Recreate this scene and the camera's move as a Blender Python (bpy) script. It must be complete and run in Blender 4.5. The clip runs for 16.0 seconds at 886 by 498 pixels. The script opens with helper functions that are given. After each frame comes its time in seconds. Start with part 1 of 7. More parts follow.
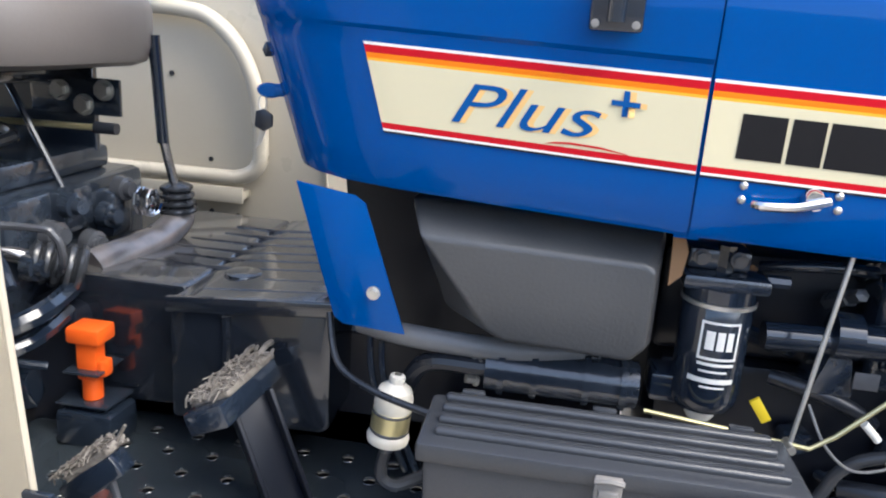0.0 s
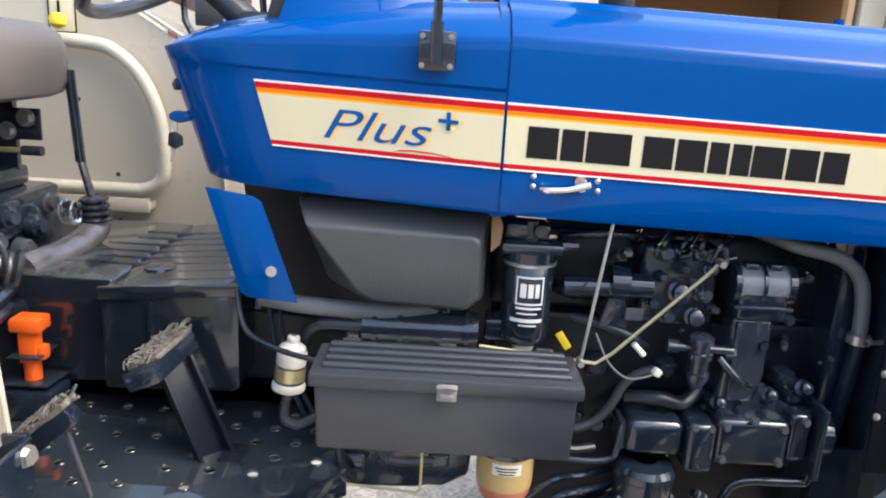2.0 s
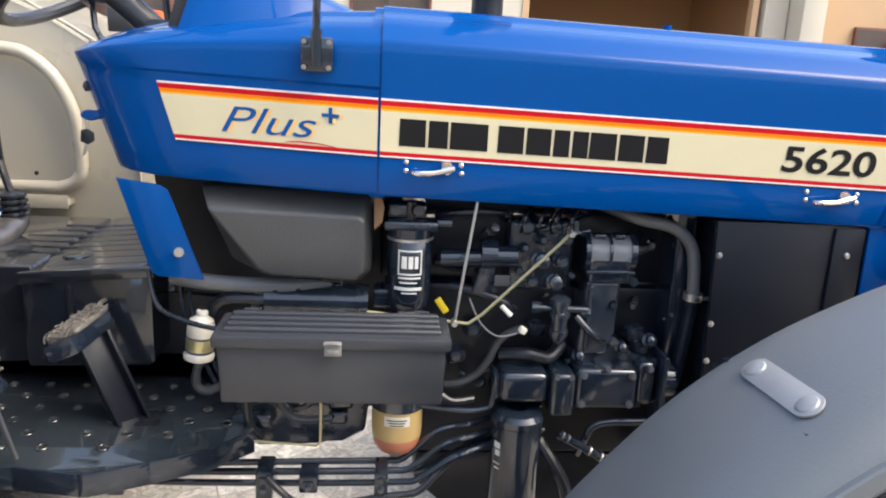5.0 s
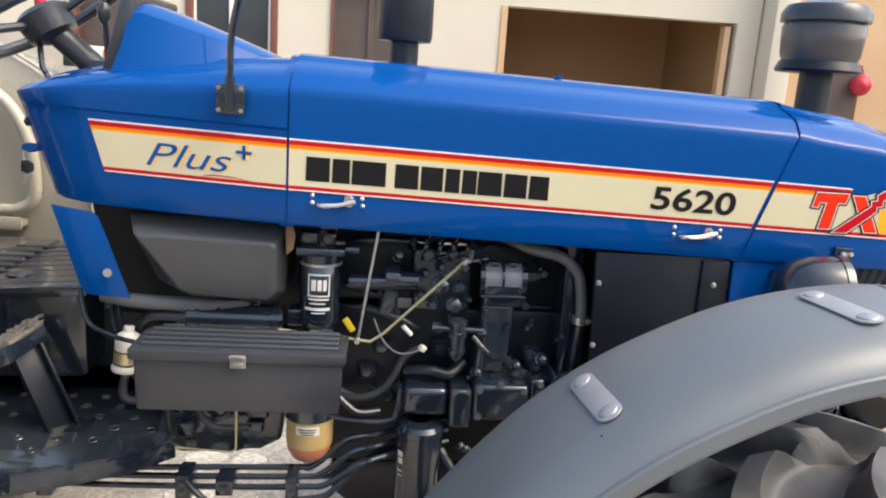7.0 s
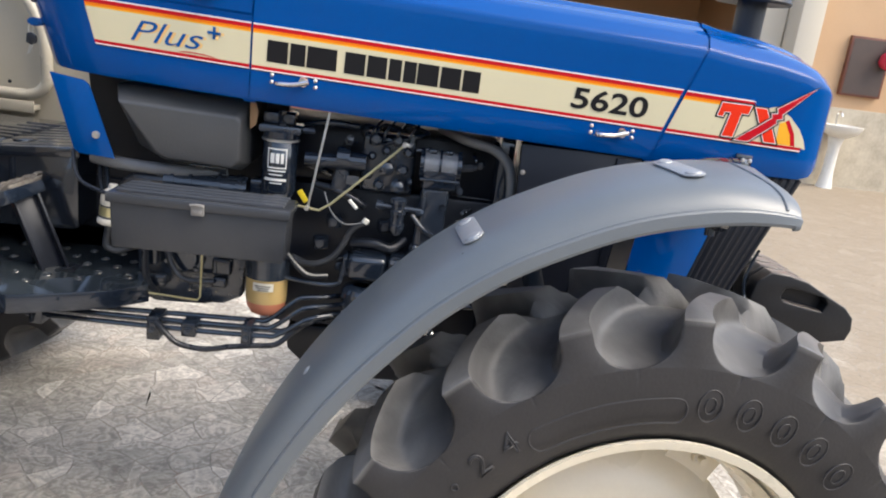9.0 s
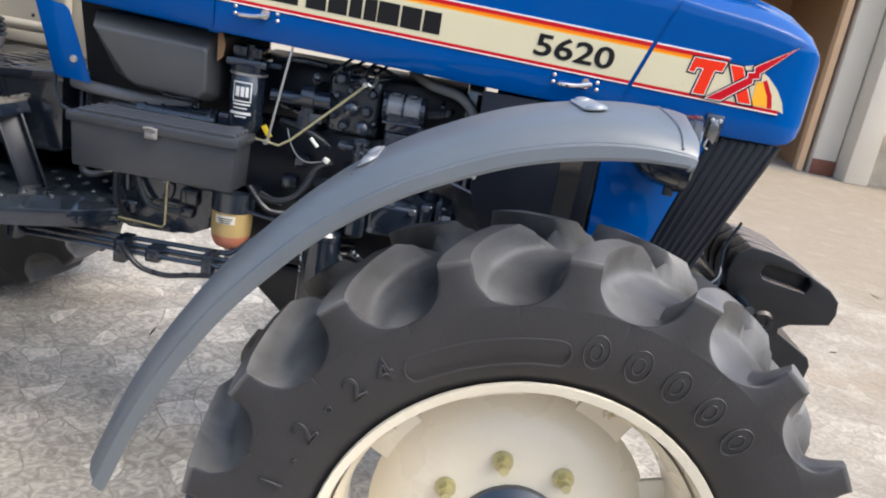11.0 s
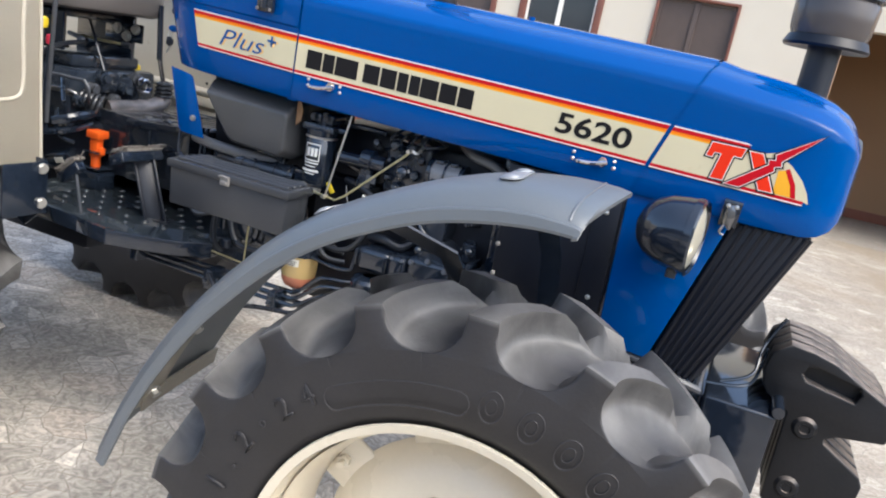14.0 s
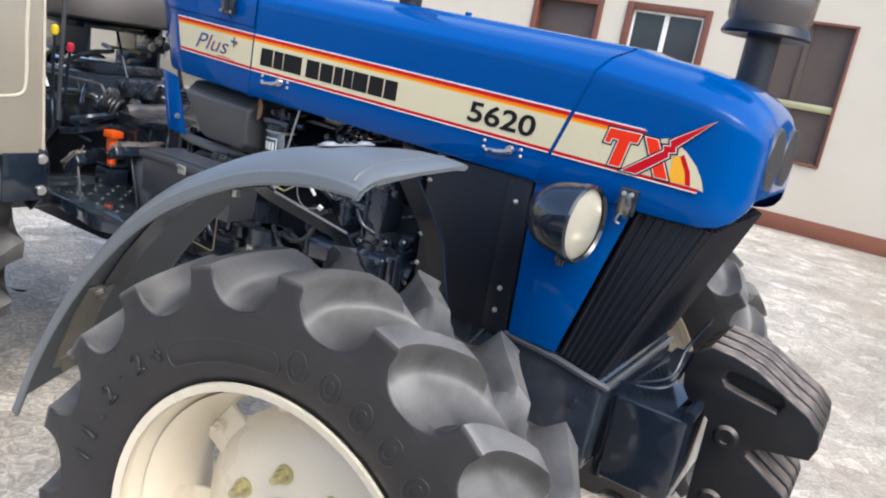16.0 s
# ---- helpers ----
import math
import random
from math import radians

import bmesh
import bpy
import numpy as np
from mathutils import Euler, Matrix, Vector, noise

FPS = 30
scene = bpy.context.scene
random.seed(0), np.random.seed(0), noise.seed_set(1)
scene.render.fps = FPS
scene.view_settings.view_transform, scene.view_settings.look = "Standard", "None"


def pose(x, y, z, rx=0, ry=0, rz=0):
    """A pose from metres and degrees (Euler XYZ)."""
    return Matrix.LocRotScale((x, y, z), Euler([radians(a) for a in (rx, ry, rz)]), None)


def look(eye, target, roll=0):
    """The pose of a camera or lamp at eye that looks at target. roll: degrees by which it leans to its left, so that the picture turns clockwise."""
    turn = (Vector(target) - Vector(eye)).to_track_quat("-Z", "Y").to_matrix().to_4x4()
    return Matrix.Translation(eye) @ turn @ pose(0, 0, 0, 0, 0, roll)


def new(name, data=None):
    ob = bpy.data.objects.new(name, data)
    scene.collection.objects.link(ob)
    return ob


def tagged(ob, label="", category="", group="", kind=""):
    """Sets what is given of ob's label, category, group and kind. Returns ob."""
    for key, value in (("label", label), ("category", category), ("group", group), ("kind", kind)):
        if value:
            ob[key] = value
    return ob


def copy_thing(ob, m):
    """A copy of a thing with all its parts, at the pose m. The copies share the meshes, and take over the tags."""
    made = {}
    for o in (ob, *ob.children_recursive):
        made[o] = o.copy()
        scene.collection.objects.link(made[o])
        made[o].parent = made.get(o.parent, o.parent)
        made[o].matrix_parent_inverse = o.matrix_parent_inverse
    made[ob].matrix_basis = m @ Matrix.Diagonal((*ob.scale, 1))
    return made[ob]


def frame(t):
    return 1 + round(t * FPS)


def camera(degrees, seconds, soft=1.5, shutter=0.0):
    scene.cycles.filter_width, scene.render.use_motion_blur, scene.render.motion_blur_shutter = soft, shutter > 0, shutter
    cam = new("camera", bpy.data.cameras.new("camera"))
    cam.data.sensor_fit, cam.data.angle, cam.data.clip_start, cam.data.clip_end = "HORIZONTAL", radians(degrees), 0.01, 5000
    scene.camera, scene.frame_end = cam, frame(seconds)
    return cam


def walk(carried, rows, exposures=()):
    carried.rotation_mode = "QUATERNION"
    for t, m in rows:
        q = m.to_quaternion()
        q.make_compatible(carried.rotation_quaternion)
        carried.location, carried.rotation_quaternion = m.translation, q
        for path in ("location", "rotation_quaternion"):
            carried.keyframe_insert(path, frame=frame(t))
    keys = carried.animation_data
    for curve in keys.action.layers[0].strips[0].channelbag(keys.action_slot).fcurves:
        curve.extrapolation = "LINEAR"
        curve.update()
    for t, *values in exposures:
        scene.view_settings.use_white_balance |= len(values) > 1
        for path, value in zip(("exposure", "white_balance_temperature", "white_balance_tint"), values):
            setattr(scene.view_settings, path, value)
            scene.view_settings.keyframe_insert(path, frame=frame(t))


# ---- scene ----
cam = camera(60.8, 16.0, soft=2.0)
PATH = [
    (0, (-0.928, -1.056, 1.353), (-1.195, 0.849, 0.807), 4.1),
    (0.5, (-0.905, -1.111, 1.371), (-1.076, 0.81, 0.843), 3.8),
    (1, (-0.888, -1.182, 1.382), (-0.991, 0.75, 0.875), 3.7),
    (1.5, (-0.866, -1.27, 1.389), (-0.909, 0.664, 0.88), 3.4),
    (2, (-0.86, -1.332, 1.395), (-0.865, 0.602, 0.884), 3.2),
    (2.5, (-0.85, -1.381, 1.39), (-0.82, 0.551, 0.874), 3.1),
    (3, (-0.841, -1.412, 1.39), (-0.783, 0.518, 0.867), 3.0),
    (3.5, (-0.827, -1.441, 1.392), (-0.739, 0.486, 0.866), 2.8),
    (4, (-0.812, -1.467, 1.395), (-0.696, 0.46, 0.872), 2.8),
    (6.5, (-0.678, -1.593, 1.438), (-0.483, 0.346, 0.987), 3.2),
    (7, (-0.63, -1.651, 1.452), (-0.443, 0.291, 1.011), 3.9),
    (7.5, (-0.571, -1.729, 1.433), (-0.414, 0.211, 0.974), 4.7),
    (8, (-0.51, -1.794, 1.401), (-0.376, 0.142, 0.915), 5.5),
    (8.5, (-0.472, -1.862, 1.376), (-0.339, 0.066, 0.861), 6.5),
    (9, (-0.447, -1.901, 1.354), (-0.324, 0.02, 0.81), 7.2),
    (9.5, (-0.41, -1.907, 1.331), (-0.308, 0.009, 0.77), 8.0),
    (10, (-0.335, -1.89, 1.301), (-0.267, 0.021, 0.712), 8.9),
    (10.2, (-0.302, -1.887, 1.292), (-0.252, 0.019, 0.688), 9.1),
    (12.3, (0.017, -1.995, 1.372), (-0.319, -0.116, 0.775), 11.0),
    (12.5, (0.033, -2.01, 1.385), (-0.339, -0.134, 0.798), 11.1),
    (13, (0.102, -2.006, 1.4), (-0.378, -0.145, 0.846), 11.2),
    (13.5, (0.175, -1.969, 1.391), (-0.394, -0.129, 0.852), 11.1),
    (14, (0.283, -1.906, 1.377), (-0.383, -0.093, 0.857), 11.0),
    (14.5, (0.372, -1.847, 1.381), (-0.381, -0.063, 0.88), 10.9),
    (15, (0.488, -1.797, 1.377), (-0.357, -0.052, 0.884), 10.7),
    (15.5, (0.61, -1.765, 1.369), (-0.303, -0.056, 0.875), 10.5),
    (16, (0.732, -1.72, 1.371), (-0.251, -0.05, 0.873), 10.4),
]
walk(cam, [(t, look(*p)) for t, *p in PATH], [(0, 1.49, 6150, 5), (2, 1.46, 6400, 5), (4.2, 1.38, 6600, 5), (6.5, 1.25, 7050, 5), (8.5, 1.10, 6700, 5), (10, 1.10, 6450, 5), (12.5, 1.14, 6200, 5), (14.5, 1.07, 6250, 5), (16, 0.99, 6150, 5)])

# ---- world, sun, exposure ----
world = bpy.data.worlds.new("world")
scene.world = world
world.use_nodes = True
wn = world.node_tree.nodes
sky = wn.new("ShaderNodeTexSky")
sky.sky_type = "NISHITA"
sky.sun_disc = False
sky.sun_elevation, sky.sun_rotation = radians(53), radians(111)
sky.air_density, sky.dust_density, sky.ozone_density = 0.7, 3.5, 0.6
wn["Background"].inputs["Strength"].default_value = 0.222
world.node_tree.links.new(sky.outputs[0], wn["Background"].inputs["Color"])
sun = new("sun", bpy.data.lights.new("sun", "SUN"))
sun.data.energy, sun.data.angle, sun.data.color = 0.46, radians(36), (1.0, 0.96, 0.90)
sun.matrix_world = look((3.7, -1.42, 5.25), (0, 0, 0))

# ---- materials ----


def material(name, base, rough=0.5, metal=0.0, second=None, size=6.0, amount=0.5, bump=0.0, grain=120.0, coat=0.0, dirt=0.0, spec=0.5):
    """A surface whose colour wanders between two shades at two scales, with fine relief and worn gloss."""
    m = bpy.data.materials.new(name)
    m.use_nodes = True
    n, link = m.node_tree.nodes, m.node_tree.links.new
    b = n["Principled BSDF"]
    b.inputs["Metallic"].default_value = metal
    b.inputs["Coat Weight"].default_value = coat
    b.inputs["Coat Roughness"].default_value = 0.06
    b.inputs["Specular IOR Level"].default_value = spec
    co = n.new("ShaderNodeTexCoord")
    big = n.new("ShaderNodeTexNoise")
    big.inputs["Scale"].default_value, big.inputs["Detail"].default_value = size, 6.0
    fine = n.new("ShaderNodeTexNoise")
    fine.inputs["Scale"].default_value, fine.inputs["Detail"].default_value = grain, 4.0
    for t in (big, fine):
        link(co.outputs["Object"], t.inputs["Vector"])
    second = second or tuple(c * 0.8 for c in base)
    add = n.new("ShaderNodeMath")
    add.operation = "MULTIPLY_ADD"
    add.inputs[1].default_value = 0.35
    link(fine.outputs["Fac"], add.inputs[0])
    link(big.outputs["Fac"], add.inputs[2])
    ramp = n.new("ShaderNodeMapRange")
    ramp.inputs["From Min"].default_value, ramp.inputs["From Max"].default_value = 0.45, 0.9
    link(add.outputs[0], ramp.inputs["Value"])
    mix = n.new("ShaderNodeMix")
    mix.data_type = "RGBA"
    mix.inputs["A"].default_value, mix.inputs["B"].default_value = (*base, 1), (*[a + (c - a) * amount for a, c in zip(base, second)], 1)
    link(ramp.outputs["Result"], mix.inputs["Factor"])
    link(mix.outputs["Result"], b.inputs["Base Color"])
    gloss = n.new("ShaderNodeMapRange")
    gloss.inputs["To Min"].default_value, gloss.inputs["To Max"].default_value = max(0.02, rough - 0.06 - dirt), min(1.0, rough + 0.06 + dirt)
    link(big.outputs["Fac"], gloss.inputs["Value"])
    link(gloss.outputs["Result"], b.inputs["Roughness"])
    if bump:
        bp = n.new("ShaderNodeBump")
        bp.inputs["Strength"].default_value, bp.inputs["Distance"].default_value = bump, 0.002
        link(fine.outputs["Fac"], bp.inputs["Height"])
        link(bp.outputs["Normal"], b.inputs["Normal"])
    return m


BLUE = material("blue_enamel", (0.0, 0.061, 0.258), 0.06, second=(0.0, 0.065, 0.272), size=3, amount=0.6, bump=0.004, grain=14, spec=0.19)
BLACK = material("black_enamel", (0.009, 0.014, 0.024), 0.13, second=(0.021, 0.030, 0.045), size=9, dirt=0.05, bump=0.03, grain=60, spec=0.6, coat=0.5)
PLATEBLACK = material("plate_enamel", (0.024, 0.031, 0.038), 0.045, second=(0.036, 0.045, 0.053), size=6, dirt=0.03, bump=0.008, grain=30, spec=0.8, coat=0.8)
CAST = material("painted_casting", (0.014, 0.020, 0.031), 0.19, second=(0.042, 0.053, 0.070), size=14, dirt=0.08, bump=0.14, grain=110, spec=0.65, coat=0.5)
GREYIRON = material("greyed_casting", (0.050, 0.053, 0.060), 0.22, second=(0.095, 0.10, 0.11), size=16, dirt=0.08, bump=0.2, grain=110, spec=0.6)
# crown of the water outlet: paler colour stands in for light on its top
LITCROWN = material("lit_crown", (0.19, 0.195, 0.205), 0.28, second=(0.27, 0.275, 0.285), size=16, dirt=0.08, bump=0.1)
GREYHOSE = material("grey_hose", (0.15, 0.15, 0.152), 0.40, second=(0.20, 0.20, 0.20), size=18, dirt=0.08)
DARKPLASTIC = material("black_plastic", (0.033, 0.036, 0.042), 0.22, second=(0.050, 0.053, 0.058), size=7, dirt=0.05, bump=0.2, grain=400)
SATIN = material("satin_black", (0.010, 0.012, 0.017), 0.36, second=(0.016, 0.019, 0.026), size=4, dirt=0.05, bump=0.05)
GRILLE = material("grille_black", (0.0045, 0.006, 0.011), 0.38, second=(0.008, 0.011, 0.019), size=6, dirt=0.1, spec=0.4)
COVERBLACK = material("cover_enamel", (0.009, 0.012, 0.018), 0.15, second=(0.017, 0.021, 0.029), size=8, dirt=0.05, bump=0.04, grain=50, spec=0.8, coat=0.4)
DARKSTEEL = material("dark_steel", (0.20, 0.20, 0.205), 0.20, 0.9, second=(0.42, 0.41, 0.40), size=22, dirt=0.08)
WORNCAST = material("worn_casting", (0.085, 0.088, 0.10), 0.22, 0.3, second=(0.30, 0.26, 0.235), size=11, amount=0.9, dirt=0.08, bump=0.04, grain=40, spec=0.7)
BOOTRUBBER = material("boot_rubber", (0.022, 0.024, 0.028), 0.22, second=(0.05, 0.053, 0.058), size=14, dirt=0.08, bump=0.08, spec=0.7)
TANKGREY = material("tank_plastic", (0.033, 0.035, 0.038), 0.40, second=(0.050, 0.052, 0.055), size=5, dirt=0.06, bump=0.18, grain=240)
TANKPLASTIC = material("moulded_plastic", (0.050, 0.051, 0.053), 0.36, second=(0.072, 0.073, 0.074), size=6, dirt=0.06, bump=0.22, grain=240, spec=0.6)
FENDERGREY = material("fender_plastic", (0.104, 0.117, 0.127), 0.40, second=(0.134, 0.148, 0.157), size=4, dirt=0.06, bump=0.12, grain=300, spec=0.9)
RUBBER = material("tyre_rubber", (0.022, 0.021, 0.022), 0.55, second=(0.044, 0.041, 0.041), size=8, dirt=0.1, bump=0.3, grain=200)
HOSE = material("hose_rubber", (0.010, 0.012, 0.017), 0.30, second=(0.026, 0.030, 0.038), size=12, dirt=0.1)
CREAM = material("cream_enamel", (0.50, 0.455, 0.36), 0.3, second=(0.45, 0.40, 0.31), size=5, coat=0.2, dirt=0.08, bump=0.04)
RIMCREAM = material("rim_enamel", (0.74, 0.665, 0.515), 0.3, second=(0.64, 0.565, 0.43), size=6, coat=0.2, dirt=0.08, bump=0.04)
ZINC = material("zinc_plate", (0.62, 0.61, 0.58), 0.32, 0.85, second=(0.45, 0.44, 0.40), size=30, dirt=0.08)
ALUMINIUM = material("fender_plate", (0.32, 0.33, 0.34), 0.42, 0.3, second=(0.26, 0.27, 0.28), size=20, dirt=0.06)
YELLOWZINC = material("yellow_zinc", (0.58, 0.52, 0.28), 0.35, 0.75, second=(0.42, 0.40, 0.26), size=25)
CHROME = material("chrome", (0.75, 0.75, 0.76), 0.12, 1.0, second=(0.6, 0.6, 0.6), size=10)
ORANGE = material("orange_plastic", (0.85, 0.12, 0.012), 0.4, second=(0.75, 0.10, 0.01), size=12)
WHITEPL = material("white_plastic", (0.78, 0.76, 0.70), 0.4, second=(0.65, 0.62, 0.54), size=20)
DULLWHITE = material("yellowed_plastic", (0.60, 0.575, 0.51), 0.4, second=(0.48, 0.45, 0.38), size=30, dirt=0.06)
SEATGREY = material("seat_vinyl", (0.125, 0.112, 0.103), 0.5, second=(0.150, 0.135, 0.124), size=6, bump=0.06, grain=200)
DCREAM = material("decal_cream", (0.64, 0.57, 0.375), 0.3, second=(0.60, 0.535, 0.35), size=8, spec=0.25)
DRED = material("decal_red", (0.50, 0.004, 0.014), 0.3, second=(0.46, 0.004, 0.012), spec=0.2)
DORANGE = material("decal_orange", (0.80, 0.19, 0.006), 0.3, second=(0.78, 0.22, 0.006), spec=0.2)
DYELLOW = material("decal_yellow", (0.85, 0.41, 0.03), 0.3, second=(0.8, 0.38, 0.03), spec=0.2)
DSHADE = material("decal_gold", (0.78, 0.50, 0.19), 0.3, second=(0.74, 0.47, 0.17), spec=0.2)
DWHITE = material("decal_white", (0.8, 0.78, 0.72), 0.35, second=(0.75, 0.73, 0.68), coat=0.3)
DBLACK = material("decal_black", (0.010, 0.009, 0.010), 0.35, second=(0.014, 0.014, 0.014), spec=0.2)
DBLUE = material("decal_blue", (0.003, 0.075, 0.27), 0.3, second=(0.003, 0.07, 0.25), spec=0.2)
TXRED = material("decal_scarlet", (0.76, 0.032, 0.008), 0.3, second=(0.70, 0.03, 0.008), spec=0.2)
PLASTER = material("cream_plaster", (0.60, 0.545, 0.445), 0.85, second=(0.54, 0.475, 0.38), size=1.2, bump=0.25, grain=60)
OCHRE = material("ochre_plaster", (0.58, 0.38, 0.22), 0.85, second=(0.46, 0.29, 0.16), size=1.0, bump=0.25, grain=60)
SKIRT = material("brown_skirting", (0.20, 0.072, 0.038), 0.7, second=(0.15, 0.05, 0.03), size=3)
FRAMEWOOD = material("brown_frame", (0.16, 0.055, 0.032), 0.5, second=(0.11, 0.04, 0.025), size=10)
DARKSCREEN = material("dark_screen", (0.075, 0.052, 0.042), 0.55, second=(0.105, 0.075, 0.06), size=6)
GARAGE = material("garage_wall", (0.34, 0.20, 0.10), 0.85, second=(0.27, 0.155, 0.08), size=0.8)
ROUGHTILE = material("rough_tile", (0.62, 0.55, 0.42), 0.8, second=(0.40, 0.34, 0.25), size=5, amount=0.9, bump=0.6, grain=30)
CARD = material("brown_card", (0.25, 0.145, 0.07), 0.8, second=(0.28, 0.15, 0.07), size=20)
YELLOW = material("yellow_plastic", (0.75, 0.55, 0.02), 0.45)
CREAMLABEL = material("pale_label", (0.7, 0.68, 0.6), 0.5)
MUDDY = material("frayed_rope", (0.22, 0.20, 0.175), 0.95, second=(0.10, 0.085, 0.07), size=60, amount=1.0, bump=1.0, grain=220)
GREENPL = material("green_plastic", (0.02, 0.22, 0.10), 0.4)
REDCLOTH = material("red_plastic", (0.5, 0.02, 0.05), 0.5)
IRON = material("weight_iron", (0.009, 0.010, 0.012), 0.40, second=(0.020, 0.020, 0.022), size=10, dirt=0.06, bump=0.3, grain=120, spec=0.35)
GALVANISED = material("galvanised_steel", (0.34, 0.315, 0.26), 0.42, 0.25, second=(0.25, 0.225, 0.18), size=18, dirt=0.08, bump=0.05)
WORN = material("worn_iron", (0.26, 0.245, 0.225), 0.5, second=(0.09, 0.085, 0.08), size=25, dirt=0.1, bump=0.3)


def pale_tops(m, colour, amount):
    """Mixes a paler colour in patches over upward faces."""
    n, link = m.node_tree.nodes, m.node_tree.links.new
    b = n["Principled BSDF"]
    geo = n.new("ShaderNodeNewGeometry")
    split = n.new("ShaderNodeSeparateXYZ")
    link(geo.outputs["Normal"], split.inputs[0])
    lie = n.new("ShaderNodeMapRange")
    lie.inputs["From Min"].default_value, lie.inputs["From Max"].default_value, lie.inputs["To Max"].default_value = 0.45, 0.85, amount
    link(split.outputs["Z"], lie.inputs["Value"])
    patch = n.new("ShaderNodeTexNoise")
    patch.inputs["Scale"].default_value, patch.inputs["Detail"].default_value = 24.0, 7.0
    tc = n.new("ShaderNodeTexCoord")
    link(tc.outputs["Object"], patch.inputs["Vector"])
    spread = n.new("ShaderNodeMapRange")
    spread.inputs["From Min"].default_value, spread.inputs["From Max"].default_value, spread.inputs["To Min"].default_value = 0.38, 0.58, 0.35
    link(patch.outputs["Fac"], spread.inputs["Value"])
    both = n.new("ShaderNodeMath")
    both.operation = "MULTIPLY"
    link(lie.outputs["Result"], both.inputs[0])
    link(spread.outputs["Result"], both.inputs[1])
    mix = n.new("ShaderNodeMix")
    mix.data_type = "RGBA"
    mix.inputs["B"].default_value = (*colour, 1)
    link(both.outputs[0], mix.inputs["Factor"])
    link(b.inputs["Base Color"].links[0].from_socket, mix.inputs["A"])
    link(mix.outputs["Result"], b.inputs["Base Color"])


# cover top: the cream mudguard's reflection painted in as a paler tone
pale_tops(COVERBLACK, (0.20, 0.185, 0.165), 0.42)
# front weights: paler brown patches on the upward faces
pale_tops(IRON, (0.27, 0.225, 0.19), 0.75)


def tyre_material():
    """Dark rubber with a paler film on treads and valleys, partly dusty, partly painted light and shade."""
    m = material("tyre_rubber_dusty_lit", (0.018, 0.017, 0.0175), 0.50, second=(0.037, 0.0345, 0.0355), size=8, dirt=0.1, bump=0.2, grain=200)
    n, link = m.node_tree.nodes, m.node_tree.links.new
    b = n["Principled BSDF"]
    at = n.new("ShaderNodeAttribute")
    at.attribute_name = "dust_and_light"
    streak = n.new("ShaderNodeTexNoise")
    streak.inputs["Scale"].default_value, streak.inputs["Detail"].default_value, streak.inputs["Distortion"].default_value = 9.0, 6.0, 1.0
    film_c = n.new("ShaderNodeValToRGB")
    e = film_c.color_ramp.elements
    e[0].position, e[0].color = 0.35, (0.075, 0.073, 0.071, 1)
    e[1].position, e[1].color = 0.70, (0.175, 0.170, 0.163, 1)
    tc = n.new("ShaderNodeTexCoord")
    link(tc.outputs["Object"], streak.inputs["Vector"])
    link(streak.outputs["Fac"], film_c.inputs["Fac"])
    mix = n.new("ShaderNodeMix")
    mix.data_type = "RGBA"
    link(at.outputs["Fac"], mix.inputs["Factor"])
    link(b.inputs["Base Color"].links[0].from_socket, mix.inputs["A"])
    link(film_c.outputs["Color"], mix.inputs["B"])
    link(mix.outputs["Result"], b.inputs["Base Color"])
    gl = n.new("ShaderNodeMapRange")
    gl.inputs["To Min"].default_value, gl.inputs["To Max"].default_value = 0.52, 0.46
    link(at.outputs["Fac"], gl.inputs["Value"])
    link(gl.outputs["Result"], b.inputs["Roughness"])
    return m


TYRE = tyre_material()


def glass(name, colour, rough, mixin):
    m = bpy.data.materials.new(name)
    m.use_nodes = True
    b = m.node_tree.nodes["Principled BSDF"]
    b.inputs["Base Color"].default_value = (*colour, 1)
    b.inputs["Roughness"].default_value = rough
    b.inputs["Transmission Weight"].default_value = mixin
    b.inputs["IOR"].default_value = 1.45
    return m


LENS = glass("lamp_glass", (0.74, 0.70, 0.56), 0.22, 0.5)
BOWLGLASS = glass("amber_plastic", (0.70, 0.51, 0.22), 0.25, 0.35)
PINKBOWL = glass("pink_plastic", (0.72, 0.27, 0.16), 0.25, 0.3)
BOWLFILL = material("amber_fuel", (0.70, 0.50, 0.24), 0.4)
CLEARBOWL = glass("smoky_plastic", (0.12, 0.105, 0.098), 0.2, 0.3)
PANE = glass("window_glass", (0.04, 0.045, 0.05), 0.1, 0.0)


